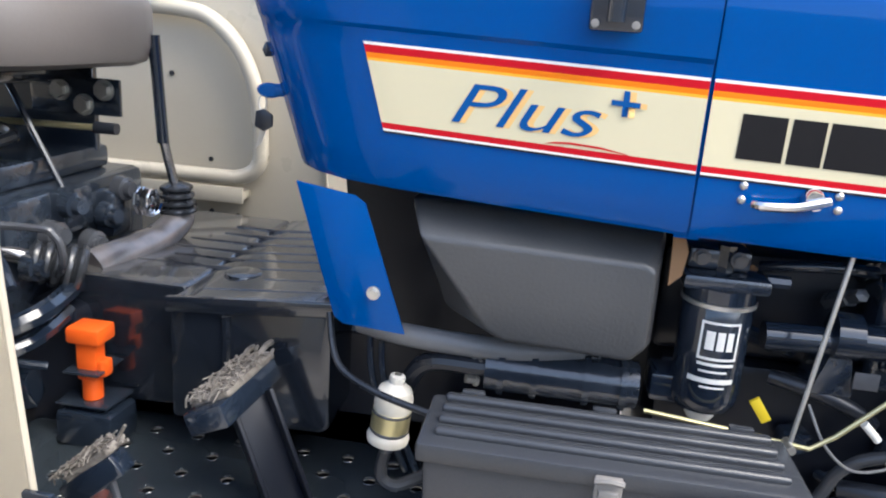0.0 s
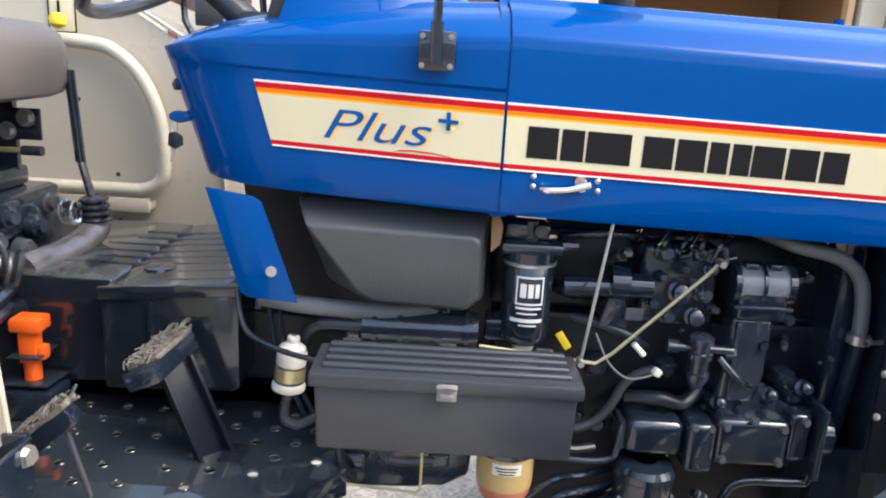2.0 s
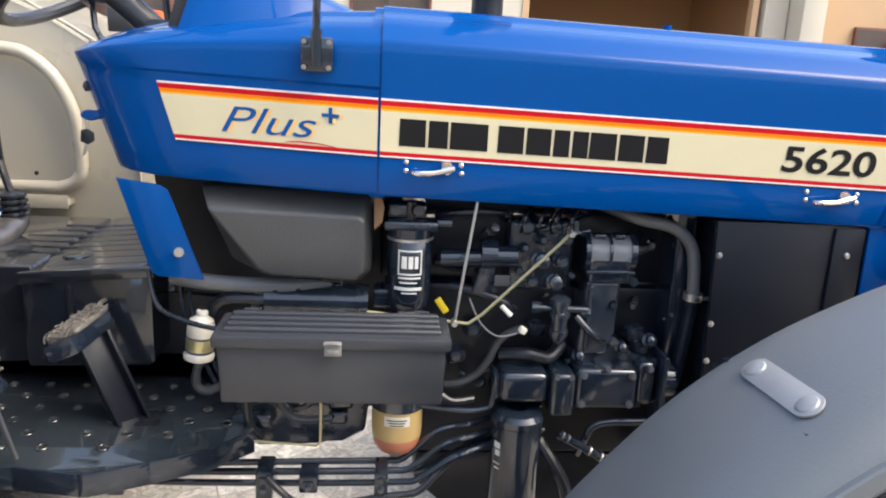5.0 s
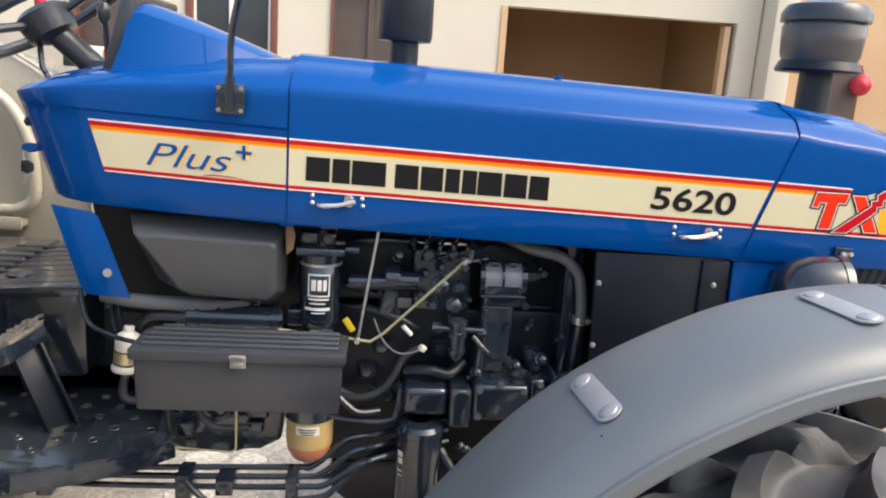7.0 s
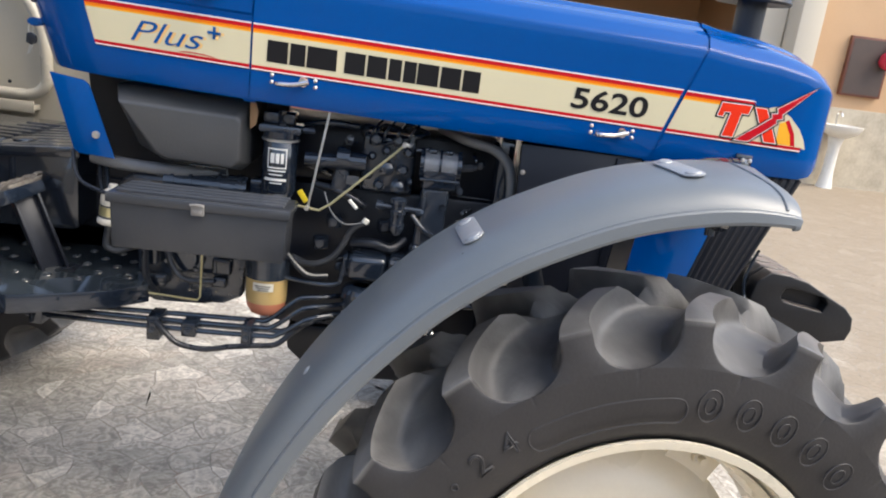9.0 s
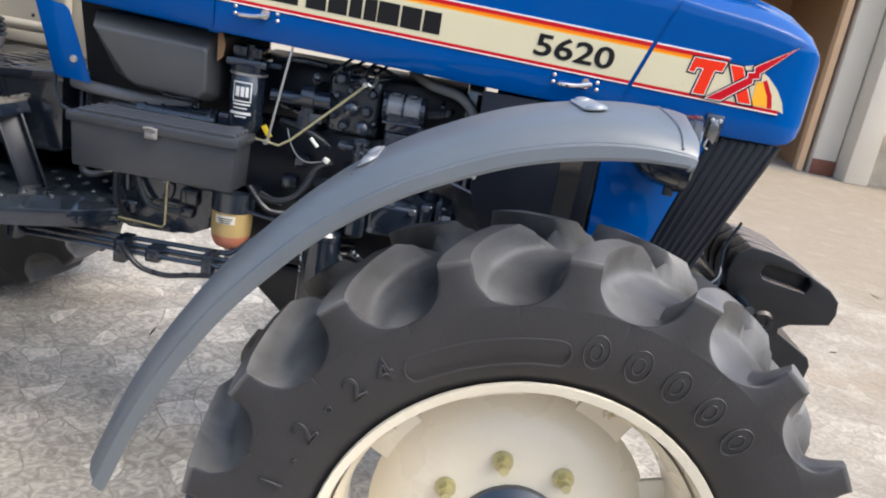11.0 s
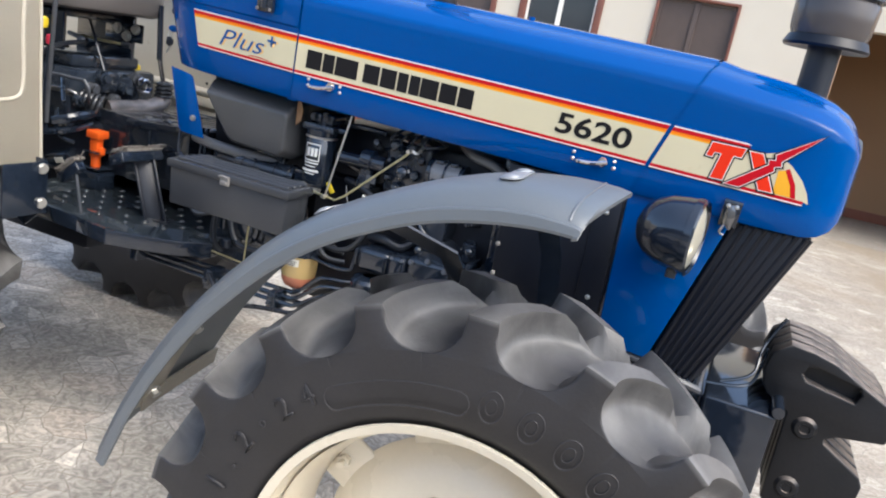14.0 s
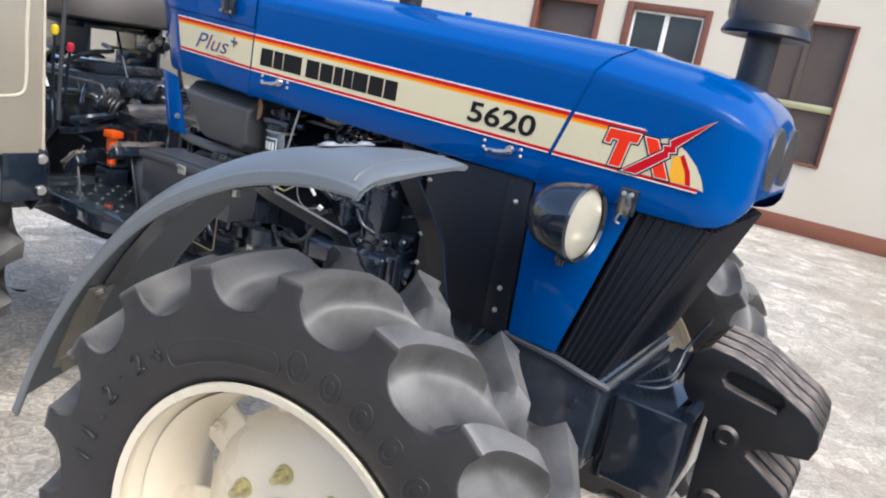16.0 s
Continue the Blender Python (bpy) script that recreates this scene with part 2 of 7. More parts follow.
def ground_material():
    m = bpy.data.materials.new("mosaic_paving")
    m.use_nodes = True
    n, link = m.node_tree.nodes, m.node_tree.links.new
    b = n["Principled BSDF"]
    co = n.new("ShaderNodeTexCoord")
    warp = n.new("ShaderNodeTexNoise")
    warp.inputs["Scale"].default_value, warp.inputs["Detail"].default_value = 7.0, 5.0
    link(co.outputs["Object"], warp.inputs["Vector"])
    push = n.new("ShaderNodeVectorMath")
    push.operation = "MULTIPLY_ADD"
    push.inputs[1].default_value = (0.16, 0.16, 0.0)
    link(warp.outputs["Color"], push.inputs[0])
    link(co.outputs["Object"], push.inputs[2])
    stretch = n.new("ShaderNodeMapping")
    stretch.inputs["Scale"].default_value = (1.0, 1.35, 1.0)
    stretch.inputs["Rotation"].default_value = (0, 0, 0.3)
    link(push.outputs[0], stretch.inputs["Vector"])
    chips = n.new("ShaderNodeTexVoronoi")
    chips.inputs["Scale"].default_value = 11.0
    link(stretch.outputs[0], chips.inputs["Vector"])
    flakes = n.new("ShaderNodeTexVoronoi")
    flakes.inputs["Scale"].default_value = 34.0
    link(stretch.outputs[0], flakes.inputs["Vector"])
    edge = n.new("ShaderNodeTexVoronoi")
    edge.feature = "DISTANCE_TO_EDGE"
    edge.inputs["Scale"].default_value = 11.0
    link(stretch.outputs[0], edge.inputs["Vector"])
    stain = n.new("ShaderNodeTexNoise")
    stain.inputs["Scale"].default_value, stain.inputs["Detail"].default_value = 1.6, 8.0
    link(co.outputs["Object"], stain.inputs["Vector"])
    grit = n.new("ShaderNodeTexNoise")
    grit.inputs["Scale"].default_value, grit.inputs["Detail"].default_value = 60.0, 6.0
    link(co.outputs["Object"], grit.inputs["Vector"])
    sep = n.new("ShaderNodeSeparateColor")
    link(chips.outputs["Color"], sep.inputs[0])
    sep2 = n.new("ShaderNodeSeparateColor")
    link(flakes.outputs["Color"], sep2.inputs[0])
    ramp = n.new("ShaderNodeValToRGB")
    e = ramp.color_ramp.elements
    e[0].position, e[0].color = 0.0, (0.222, 0.199, 0.164, 1)
    e[1].position, e[1].color = 1.0, (0.397, 0.360, 0.303, 1)
    for at, c in ((0.35, (0.274, 0.251, 0.209, 1)), (0.55, (0.284, 0.258, 0.212, 1)), (0.62, (0.298, 0.228, 0.180, 1)), (0.68, (0.273, 0.251, 0.219, 1)), (0.85, (0.336, 0.306, 0.258, 1))):
        k = e.new(at)
        k.color = c
    blend = n.new("ShaderNodeMath")
    blend.operation = "MULTIPLY_ADD"
    blend.inputs[1].default_value = 0.35
    link(sep2.outputs[0], blend.inputs[0])
    half = n.new("ShaderNodeMath")
    half.operation = "MULTIPLY"
    half.inputs[1].default_value = 0.5
    link(sep.outputs[0], half.inputs[0])
    link(half.outputs[0], blend.inputs[2])
    more = n.new("ShaderNodeMath")
    more.operation = "MULTIPLY_ADD"
    more.inputs[1].default_value = 0.5
    link(stain.outputs["Fac"], more.inputs[0])
    link(blend.outputs[0], more.inputs[2])
    shift = n.new("ShaderNodeMath")
    shift.operation = "SUBTRACT"
    shift.inputs[1].default_value = 0.12
    link(more.outputs[0], shift.inputs[0])
    link(shift.outputs[0], ramp.inputs["Fac"])
    joint = n.new("ShaderNodeMapRange")
    joint.inputs["From Max"].default_value = 0.045
    joint.inputs["To Min"].default_value, joint.inputs["To Max"].default_value = 0.85, 1.0
    link(edge.outputs["Distance"], joint.inputs["Value"])
    gritty = n.new("ShaderNodeMapRange")
    gritty.inputs["To Min"].default_value, gritty.inputs["To Max"].default_value = 0.75, 1.25
    link(grit.outputs["Fac"], gritty.inputs["Value"])
    both = n.new("ShaderNodeMath")
    both.operation = "MULTIPLY"
    link(joint.outputs["Result"], both.inputs[0])
    link(gritty.outputs["Result"], both.inputs[1])
    mul = n.new("ShaderNodeVectorMath")
    mul.operation = "SCALE"
    link(ramp.outputs["Color"], mul.inputs[0])
    link(both.outputs[0], mul.inputs["Scale"])
    link(mul.outputs[0], b.inputs["Base Color"])
    gloss = n.new("ShaderNodeMapRange")
    gloss.inputs["To Min"].default_value, gloss.inputs["To Max"].default_value = 0.6, 0.9
    link(stain.outputs["Fac"], gloss.inputs["Value"])
    link(gloss.outputs["Result"], b.inputs["Roughness"])
    bp = n.new("ShaderNodeBump")
    bp.inputs["Strength"].default_value, bp.inputs["Distance"].default_value = 0.5, 0.004
    link(both.outputs[0], bp.inputs["Height"])
    link(bp.outputs["Normal"], b.inputs["Normal"])
    return m


PAVING = ground_material()

# ---- building blocks ----


def finish(bm, name, mat, smooth=35):
    bmesh.ops.recalc_face_normals(bm, faces=bm.faces)
    me = bpy.data.meshes.new(name)
    bm.to_mesh(me)
    bm.free()
    if smooth:
        me.polygons.foreach_set("use_smooth", [True] * len(me.polygons))
        me.set_sharp_from_angle(angle=radians(smooth))
    me.materials.append(mat)
    return me


def part(name, bm, mat, parent, label="", smooth=35):
    ob = new(name, finish(bm, name, mat, smooth))
    ob.parent = parent
    return tagged(ob, label)


def thing(name, label, category, group="", kind="", at=(0, 0, 0)):
    ob = new(name)
    ob.location = at
    ob.empty_display_size = 0.1
    return tagged(ob, label, category, group, kind)


def structure(name, bm, mat, label, category, smooth=35):
    return tagged(new(name, finish(bm, name, mat, smooth)), label, category, "", "structure")


def B():
    return bmesh.new()


def bevel(bm, edges, r, n=2):
    if r > 0:
        bmesh.ops.bevel(bm, geom=list(edges), offset=r, segments=n, profile=0.5, affect="EDGES", clamp_overlap=True)


def box(bm, x0, x1, y0, y1, z0, z1, r=0.0, n=2):
    m = Matrix.LocRotScale(((x0 + x1) / 2, (y0 + y1) / 2, (z0 + z1) / 2), None, (abs(x1 - x0), abs(y1 - y0), abs(z1 - z0)))
    v = bmesh.ops.create_cube(bm, size=1, matrix=m)["verts"]
    bevel(bm, {e for a in v for e in a.link_edges}, r, n)
    return bm


def turned_box(bm, size, m, r=0.0, n=2):
    v = bmesh.ops.create_cube(bm, size=1, matrix=m @ Matrix.Diagonal((*size, 1)))["verts"]
    bevel(bm, {e for a in v for e in a.link_edges}, r, n)
    return bm


def cyl(bm, p, q, r, r2=None, n=20):
    p, q = Vector(p), Vector(q)
    turn = (q - p).to_track_quat("Z", "Y").to_matrix().to_4x4()
    bmesh.ops.create_cone(bm, cap_ends=True, segments=n, radius1=r, radius2=r if r2 is None else r2, depth=(q - p).length, matrix=Matrix.Translation((p + q) / 2) @ turn)
    return bm


def lathe(bm, profile, p, axis, n=28, caps=False):
    """Turn (radius, height) pairs round the axis through p."""
    turn = Vector(axis).to_track_quat("Z", "Y").to_matrix()
    rings = []
    for r, h in profile:
        rings.append([bm.verts.new(Vector(p) + turn @ Vector((r * math.cos(2 * math.pi * k / n), r * math.sin(2 * math.pi * k / n), h))) for k in range(n)])
    for a, b in zip(rings, rings[1:]):
        for k in range(n):
            bm.faces.new((a[k], a[(k + 1) % n], b[(k + 1) % n], b[k]))
    for ring in (rings[0], rings[-1]) if caps else ():
        if (ring[0].co - ring[n // 2].co).length > 1e-4:
            bm.faces.new(ring)
    return bm


def spline(pts, steps=6):
    pts = [Vector(p) for p in pts]
    out = []
    for i in range(len(pts) - 1):
        a, b, c, d = pts[max(i - 1, 0)], pts[i], pts[i + 1], pts[min(i + 2, len(pts) - 1)]
        for k in range(steps):
            t = k / steps
            out.append(0.5 * (2 * b + (c - a) * t + (2 * a - 5 * b + 4 * c - d) * t * t + (3 * b - a - 3 * c + d) * t**3))
    return out + [pts[-1]]


def tube(bm, pts, r, n=10, steps=6):
    """A round bar or hose along a smooth line."""
    line = spline(pts, steps) if steps > 1 else [Vector(p) for p in pts]
    up, rings = Vector((0.13, 0.31, 0.94)), []
    for i, p in enumerate(line):
        way = (line[min(i + 1, len(line) - 1)] - line[max(i - 1, 0)]).normalized()
        u = (up - way * up.dot(way)).normalized()
        w = way.cross(u)
        up = u
        rings.append([bm.verts.new(p + r * (math.cos(2 * math.pi * k / n) * u + math.sin(2 * math.pi * k / n) * w)) for k in range(n)])
    for a, b in zip(rings, rings[1:]):
        for k in range(n):
            bm.faces.new((a[k], a[(k + 1) % n], b[(k + 1) % n], b[k]))
    bm.faces.new(rings[0])
    bm.faces.new(rings[-1])
    return bm


def prism(bm, poly, y0, y1, r=0.0, n=2):
    """A plate or block whose outline lies in x and z, between two depths."""
    a = [bm.verts.new((x, y0, z)) for x, z in poly]
    b = [bm.verts.new((x, y1, z)) for x, z in poly]
    k = len(poly)
    bm.faces.new(a)
    bm.faces.new(b)
    for i in range(k):
        bm.faces.new((a[i], a[(i + 1) % k], b[(i + 1) % k], b[i]))
    bevel(bm, {e for v in a + b for e in v.link_edges}, r, n)
    return bm


def RIBS(r, step, count):
    """The ribbed outline of a rubber bellows, narrowing slightly along its length."""
    out = []
    for k in range(count):
        q, h = r * (1 - 0.05 * k), k * step
        out += [(q * 0.80, h), (q * 0.97, h + step * 0.25), (q, h + step * 0.5), (q * 0.97, h + step * 0.72), (q * 0.80, h + step * 0.95)]
    return out


def slab(bm, poly, z0, z1, r=0.0):
    """A plate whose outline lies in x and y."""
    a = [bm.verts.new((x, y, z0)) for x, y in poly]
    b = [bm.verts.new((x, y, z1)) for x, y in poly]
    k = len(poly)
    bm.faces.new(a)
    bm.faces.new(b)
    for i in range(k):
        bm.faces.new((a[i], a[(i + 1) % k], b[(i + 1) % k], b[i]))
    bevel(bm, {e for v in a + b for e in v.link_edges}, r)
    return bm


def loft(bm, sections, caps=(True, True), closed=False):
    rows = [[bm.verts.new(p) for p in s] for s in sections]
    k = len(rows[0])
    for a, b in zip(rows, rows[1:]):
        for i in range(k if closed else k - 1):
            bm.faces.new((a[i], a[(i + 1) % k], b[(i + 1) % k], b[i]))
    for row, cap in zip((rows[0], rows[-1]), caps):
        if cap:
            bm.faces.new(row)
    return bm


def hexbolt(bm, p, way, r=0.009, h=0.007):
    p, way = Vector(p), Vector(way).normalized()
    cyl(bm, p - 0.001 * way, p + 0.003 * way, r * 1.35, n=14)
    cyl(bm, p + 0.002 * way, p + (0.003 + h) * way, r, n=6)
    return bm

# ---- ground and house ----
g = B()
bmesh.ops.create_grid(g, x_segments=2, y_segments=2, size=60)
ground = structure("ground", g, PAVING, "grey mottled mosaic paving of the courtyard", "ground", 0)

FY = 8.3


def wall_with_holes(x0, x1, z1, holes, y0, y1):
    """Wall blocks round openings (x0, x1, z0, z1) that go right through."""
    bm = B()
    at = x0
    for a, b, lo, hi in sorted(holes):
        box(bm, at, a, y0, y1, 0, z1)
        if lo > 0:
            box(bm, a, b, y0, y1, 0, lo)
        box(bm, a, b, y0, y1, hi, z1)
        at = b
    box(bm, at, x1, y0, y1, 0, z1)
    return bm


HOLES = [(-4.42, -3.38, 0.0, 2.42), (-3.05, -1.93, 0.95, 2.44), (-1.28, -0.27, 0.82, 2.47), (0.95, 4.0, 0.0, 2.40)]
structure("wall_north", wall_with_holes(-12, 4.3, 4.2, HOLES, FY, FY + 0.25), PLASTER, "cream plastered house wall with windows", "wall", 0)
for k, (a, b) in enumerate(((-12, -4.42), (-3.38, 0.95), (4.0, 4.3))):
    sk = box(B(), a, b, FY - 0.025, FY - 0.002, 0.0, 0.20, 0.004)
    structure("baseboard" if not k else f"baseboard.{k:03d}", sk, SKIRT, "reddish-brown painted skirting band along the wall", "skirting")


def window(name, a, b, lo, hi, bars, label, wide=0.09, frame_mat=FRAMEWOOD, band=False):
    w = thing(name, label, "window", "", "structure", (0, 0, 0))
    f = B()
    for x0, x1, z0, z1 in ((a, a + wide, lo, hi), (b - wide, b, lo, hi), (a + wide, b - wide, hi - wide, hi), (a + wide, b - wide, lo, lo + wide)):
        box(f, x0, x1, FY - 0.03, FY + 0.10, z0, z1, 0.006)
    part("window_frame", f, frame_mat, w)
    n = len(bars) + 1
    edges = [a + wide] + list(bars) + [b - wide]
    for i in range(n):
        part("pane", box(B(), edges[i] + 0.03, edges[i + 1] - 0.03, FY + 0.05, FY + 0.062, lo + wide + 0.03, hi - wide - 0.03), DARKSCREEN if band else PANE, w)
        s = B()
        for x0, x1, z0, z1 in ((edges[i], edges[i] + 0.03, lo + wide, hi - wide), (edges[i + 1] - 0.03, edges[i + 1], lo + wide, hi - wide), (edges[i] + 0.03, edges[i + 1] - 0.03, lo + wide, lo + wide + 0.03), (edges[i] + 0.03, edges[i + 1] - 0.03, hi - wide - 0.03, hi - wide)):
            box(s, x0, x1, FY + 0.02, FY + 0.07, z0, z1, 0.003)
        part("sash", s, DARKSCREEN if band else WHITEPL, w)
    if band:
        part("rail", box(B(), a + wide, b - wide, FY + 0.005, FY + 0.018, 1.46, 1.54, 0.003), YELLOWZINC, w, "pale brass-coloured rail")
    return w


window("window_1", -3.05, -1.93, 0.95, 2.44, [-2.5], "house window with brown wooden frame and white bars")
window("window_2", -1.28, -0.27, 0.82, 2.47, [-0.78], "tall dark shuttered window with thin brown frame", 0.035, FRAMEWOOD, True)
d = thing("door_1", "dark doorway with a closed brown wooden door", "door", "", "structure")
df = B()
for x0, x1, z0, z1 in ((-4.42, -4.34, 0, 2.42), (-3.46, -3.38, 0, 2.42), (-4.34, -3.46, 2.34, 2.42)):
    box(df, x0, x1, FY - 0.02, FY + 0.12, z0, z1, 0.006)
part("door_frame", df, FRAMEWOOD, d)
part("door_leaf", box(B(), -4.34, -3.46, FY + 0.10, FY + 0.14, 0.005, 2.34, 0.004), DARKSCREEN, d)

# open garage bay with ochre-brown inside
for name, x0, x1, y0, y1 in (("wall_bay_west", 0.75, 0.95, FY + 0.25, 10.8), ("wall_bay_east", 4.0, 4.2, FY + 0.25, 10.8), ("wall_bay_north", 0.75, 4.2, 10.8, 11.0)):
    structure(name, box(B(), x0, x1, y0, y1, 0, 3.0), GARAGE, "ochre-brown plastered inside wall of an open bay", "wall", 0)
structure("ceiling", box(B(), 0.75, 4.2, FY + 0.25, 11.0, 3.0, 3.1), GARAGE, "ochre-brown ceiling of the open bay", "ceiling", 0)
structure("trim", box(B(), 0.95, 4.0, 10.775, 10.797, 0, 0.14, 0.003), SKIRT, "brown skirting inside the open bay", "skirting")
jamb = B()
box(jamb, 0.87, 0.95, FY - 0.02, FY - 0.002, 0, 2.40)
box(jamb, 3.86, 3.94, FY + 0.06, FY + 0.20, 0, 2.36)
structure("trim_jamb", jamb, OCHRE, "ochre door jambs of the open bay", "trim")
# white pier, ochre porch wall with rough stone dado
structure("pillar", box(B(), 4.32, 4.62, FY - 0.35, FY + 0.25, 0, 4.2, 0.01), PLASTER, "whitewashed square porch pillar", "pillar")
structure("wall_porch", box(B(), 4.62, 12.0, FY - 0.12, FY + 0.2, 0, 4.2), OCHRE, "ochre plastered porch wall", "wall", 0)
structure("trim_dado", box(B(), 4.63, 12.0, FY - 0.16, FY - 0.122, 0, 1.05), ROUGHTILE, "rough cream stone-faced dado of the porch wall", "dado", 0)
# plain walls that close the yard
close = B()
box(close, -12.3, 12.3, -9.3, -9.0, 0, 3.0)
box(close, -12.3, -12.0, -9.0, 8.5, 0, 3.0)
box(close, 12.0, 12.3, -9.0, 8.5, 0, 3.0)
structure("wall_south", close, PLASTER, "plain cream boundary wall of the yard", "wall", 0)

# washbasin, mirror, bucket, fan
basin = thing("washbasin", "white ceramic pedestal washbasin against the porch wall", "washbasin", at=(5.17, 7.95, 0))
part("pedestal", lathe(B(), [(0.11, 0.0), (0.10, 0.03), (0.075, 0.2), (0.075, 0.55), (0.11, 0.70)], (0, 0, 0), (0, 0, 1), 20), WHITEPL, basin)
bb = B()
lathe(bb, [(0.10, 0.68), (0.22, 0.74), (0.27, 0.82), (0.275, 0.84), (0.25, 0.84), (0.18, 0.76), (0.02, 0.73)], (0, -0.05, 0), (0, 0, 1), 28)
part("bowl", bb, WHITEPL, basin)
tp = B()
tube(tp, [(0, 0.10, 0.83), (0, 0.10, 0.98), (0, 0.02, 1.0), (0, -0.02, 0.95)], 0.012)
part("tap", tp, CHROME, basin, "chrome tap")
mir = thing("wall_mirror", "brown-framed wall mirror above the washbasin", "mirror", at=(5.42, FY - 0.17, 1.60))
part("frame", box(B(), -0.28, 0.28, -0.02, 0.045, -0.38, 0.38, 0.005), FRAMEWOOD, mir)
part("mirror_glass", box(B(), -0.25, 0.25, -0.024, -0.0205, -0.35, 0.35), DARKSCREEN, mir)
bag = thing("red_bag", "round crimson plastic bag hanging on the porch wall", "bag", at=(5.66, FY - 0.27, 1.72))
lb = B()
bmesh.ops.create_icosphere(lb, subdivisions=3, radius=0.13)
for v in lb.verts:
    v.co *= 1 + 0.12 * noise.noise(v.co * 14)
part("bag_body", lb, REDCLOTH, bag)
tb = B()
tube(tb, [(-0.03, 0, 0.11), (0, 0.05, 0.24), (0.03, 0, 0.11)], 0.008)
part("bag_handle", tb, REDCLOTH, bag)
bucket = thing("bucket", "green plastic bucket standing at the bay entrance", "bucket", at=(1.25, 8.35, 0))
part("bucket_body", lathe(B(), [(0.02, 0.0), (0.115, 0.0), (0.15, 0.27), (0.16, 0.275), (0.16, 0.29), (0.145, 0.285), (0.112, 0.01)], (0, 0, 0), (0, 0, 1), 24), GREENPL, bucket)
tb = B()
tube(tb, [(-0.155, 0, 0.27), (-0.10, -0.08, 0.24), (0.10, -0.08, 0.24), (0.155, 0, 0.27)], 0.004, 6)
part("bail", tb, ZINC, bucket)
fan = thing("pedestal_fan", "grey pedestal fan standing at rest in the bay entrance", "fan", at=(1.28, 8.75, 0))
part("fan_base", lathe(B(), [(0.02, 0.0), (0.19, 0.0), (0.19, 0.02), (0.05, 0.05), (0.02, 0.06)], (0, 0, 0), (0, 0, 1), 24), TANKGREY, fan)
part("fan_pole", cyl(B(), (0, 0, 0.05), (0, 0, 0.85), 0.014), ZINC, fan)
part("fan_motor", lathe(B(), [(0.02, 0.0), (0.06, 0.02), (0.06, 0.10), (0.02, 0.13)], (0, 0.0, 0.9), (0, 1, 0), 20), TANKGREY, fan)
cage = B()
for q in range(5):
    rr = 0.05 + 0.04 * q
    tube(cage, [(rr * math.cos(a), -0.07 + 0.03 * (rr / 0.21) ** 2, 0.9 + rr * math.sin(a)) for a in [k * math.pi / 12 for k in range(25)]], 0.003, 5, 1)
for k in range(18):
    a = k * math.pi / 9
    tube(cage, [(0.04 * math.cos(a), -0.07, 0.9 + 0.04 * math.sin(a)), (0.21 * math.cos(a), -0.04, 0.9 + 0.21 * math.sin(a)), (0.19 * math.cos(a), 0.02, 0.9 + 0.19 * math.sin(a))], 0.002, 5, 2)
part("fan_cage", cage, ZINC, fan)
bl = B()
for k in range(3):
    m = Matrix.Translation((0, -0.02, 0.9)) @ Matrix.Rotation(k * 2 * math.pi / 3, 4, "Y") @ pose(0.11, 0, 0, 30, 0, 0)
    turned_box(bl, (0.14, 0.09, 0.004), m, 0.0015)
part("fan_blades", bl, WHITEPL, fan)

# ---- the tractor ----
tractor = thing("tractor", "clean blue farm tractor with striped decals, parked on mosaic paving", "tractor")
SLOPE = -0.03


def hz(z0, x):
    return z0 + SLOPE * x


PROFILE = [(0.262, 1.1505), (0.279, 1.149), (0.283, 1.156), (0.283, 1.2), (0.283, 1.3), (0.283, 1.36), (0.2828, 1.387), (0.281, 1.3945), (0.2755, 1.400), (0.2495, 1.418), (0.240, 1.4235), (0.20, 1.4355), (0.168, 1.4425), (0.160, 1.4455), (0.150, 1.4515), (0.140, 1.4540), (0.08, 1.458), (0.0, 1.460)]


def seam_x(z):
    return 0.075 + (z - 1.149) * 0.335


def hood_section(xf, w=0.283, zb=None, zt=None, lift=0.0):
    """One cross-section of the bonnet; xf gives x from the height."""
    half = []
    for y, z in PROFILE:
        f = (z - 1.149) / (1.460 - 1.149)
        zz = z if zb is None else zb + f * (zt - zb)
        x = xf(zz)
        half.append((x, -y * w / 0.283, (zz if zb is not None else hz(zz, x)) + lift))
    return half + [(x, -y, z) for x, y, z in reversed(half[:-1])]


hood = B()
loft(hood, [hood_section(lambda z, x=x: x) for x in (-0.7858, -0.5, -0.2, 0.0)] + [hood_section(lambda z: seam_x(z) - 0.0035)], (False, False))
bonnet = part("bonnet", hood, BLUE, tractor, "glossy blue sheet-metal bonnet with striped decals")
nose = B()
secs = [hood_section(lambda z: seam_x(z) + 0.0035)]
for x, w, zb, zt in ((0.22, 0.283, 1.1425, 1.4455), (0.32, 0.283, 1.14, 1.434), (0.38, 0.282, 1.14, 1.421), (0.42, 0.277, 1.140, 1.408), (0.448, 0.264, 1.146, 1.392), (0.468, 0.243, 1.158, 1.372), (0.482, 0.215, 1.178, 1.348), (0.488, 0.185, 1.200, 1.325)):
    secs.append(hood_section(lambda z, x=x: x, w, zb, zt))
loft(nose, secs, (False, True))
rear_seam = loft(B(), [hood_section(lambda z, x=x: x, 0.2795, None, None, -0.004) for x in (-0.800, -0.775)], (False, False))
part("rear_seam_flange", rear_seam, BLUE, bonnet)
seam = loft(B(), [hood_section(lambda z, d=d: seam_x(z) + d, 0.2805, None, None, -0.003) for d in (-0.012, 0.012)], (False, False))
part("seam_flange", seam, BLUE, bonnet)
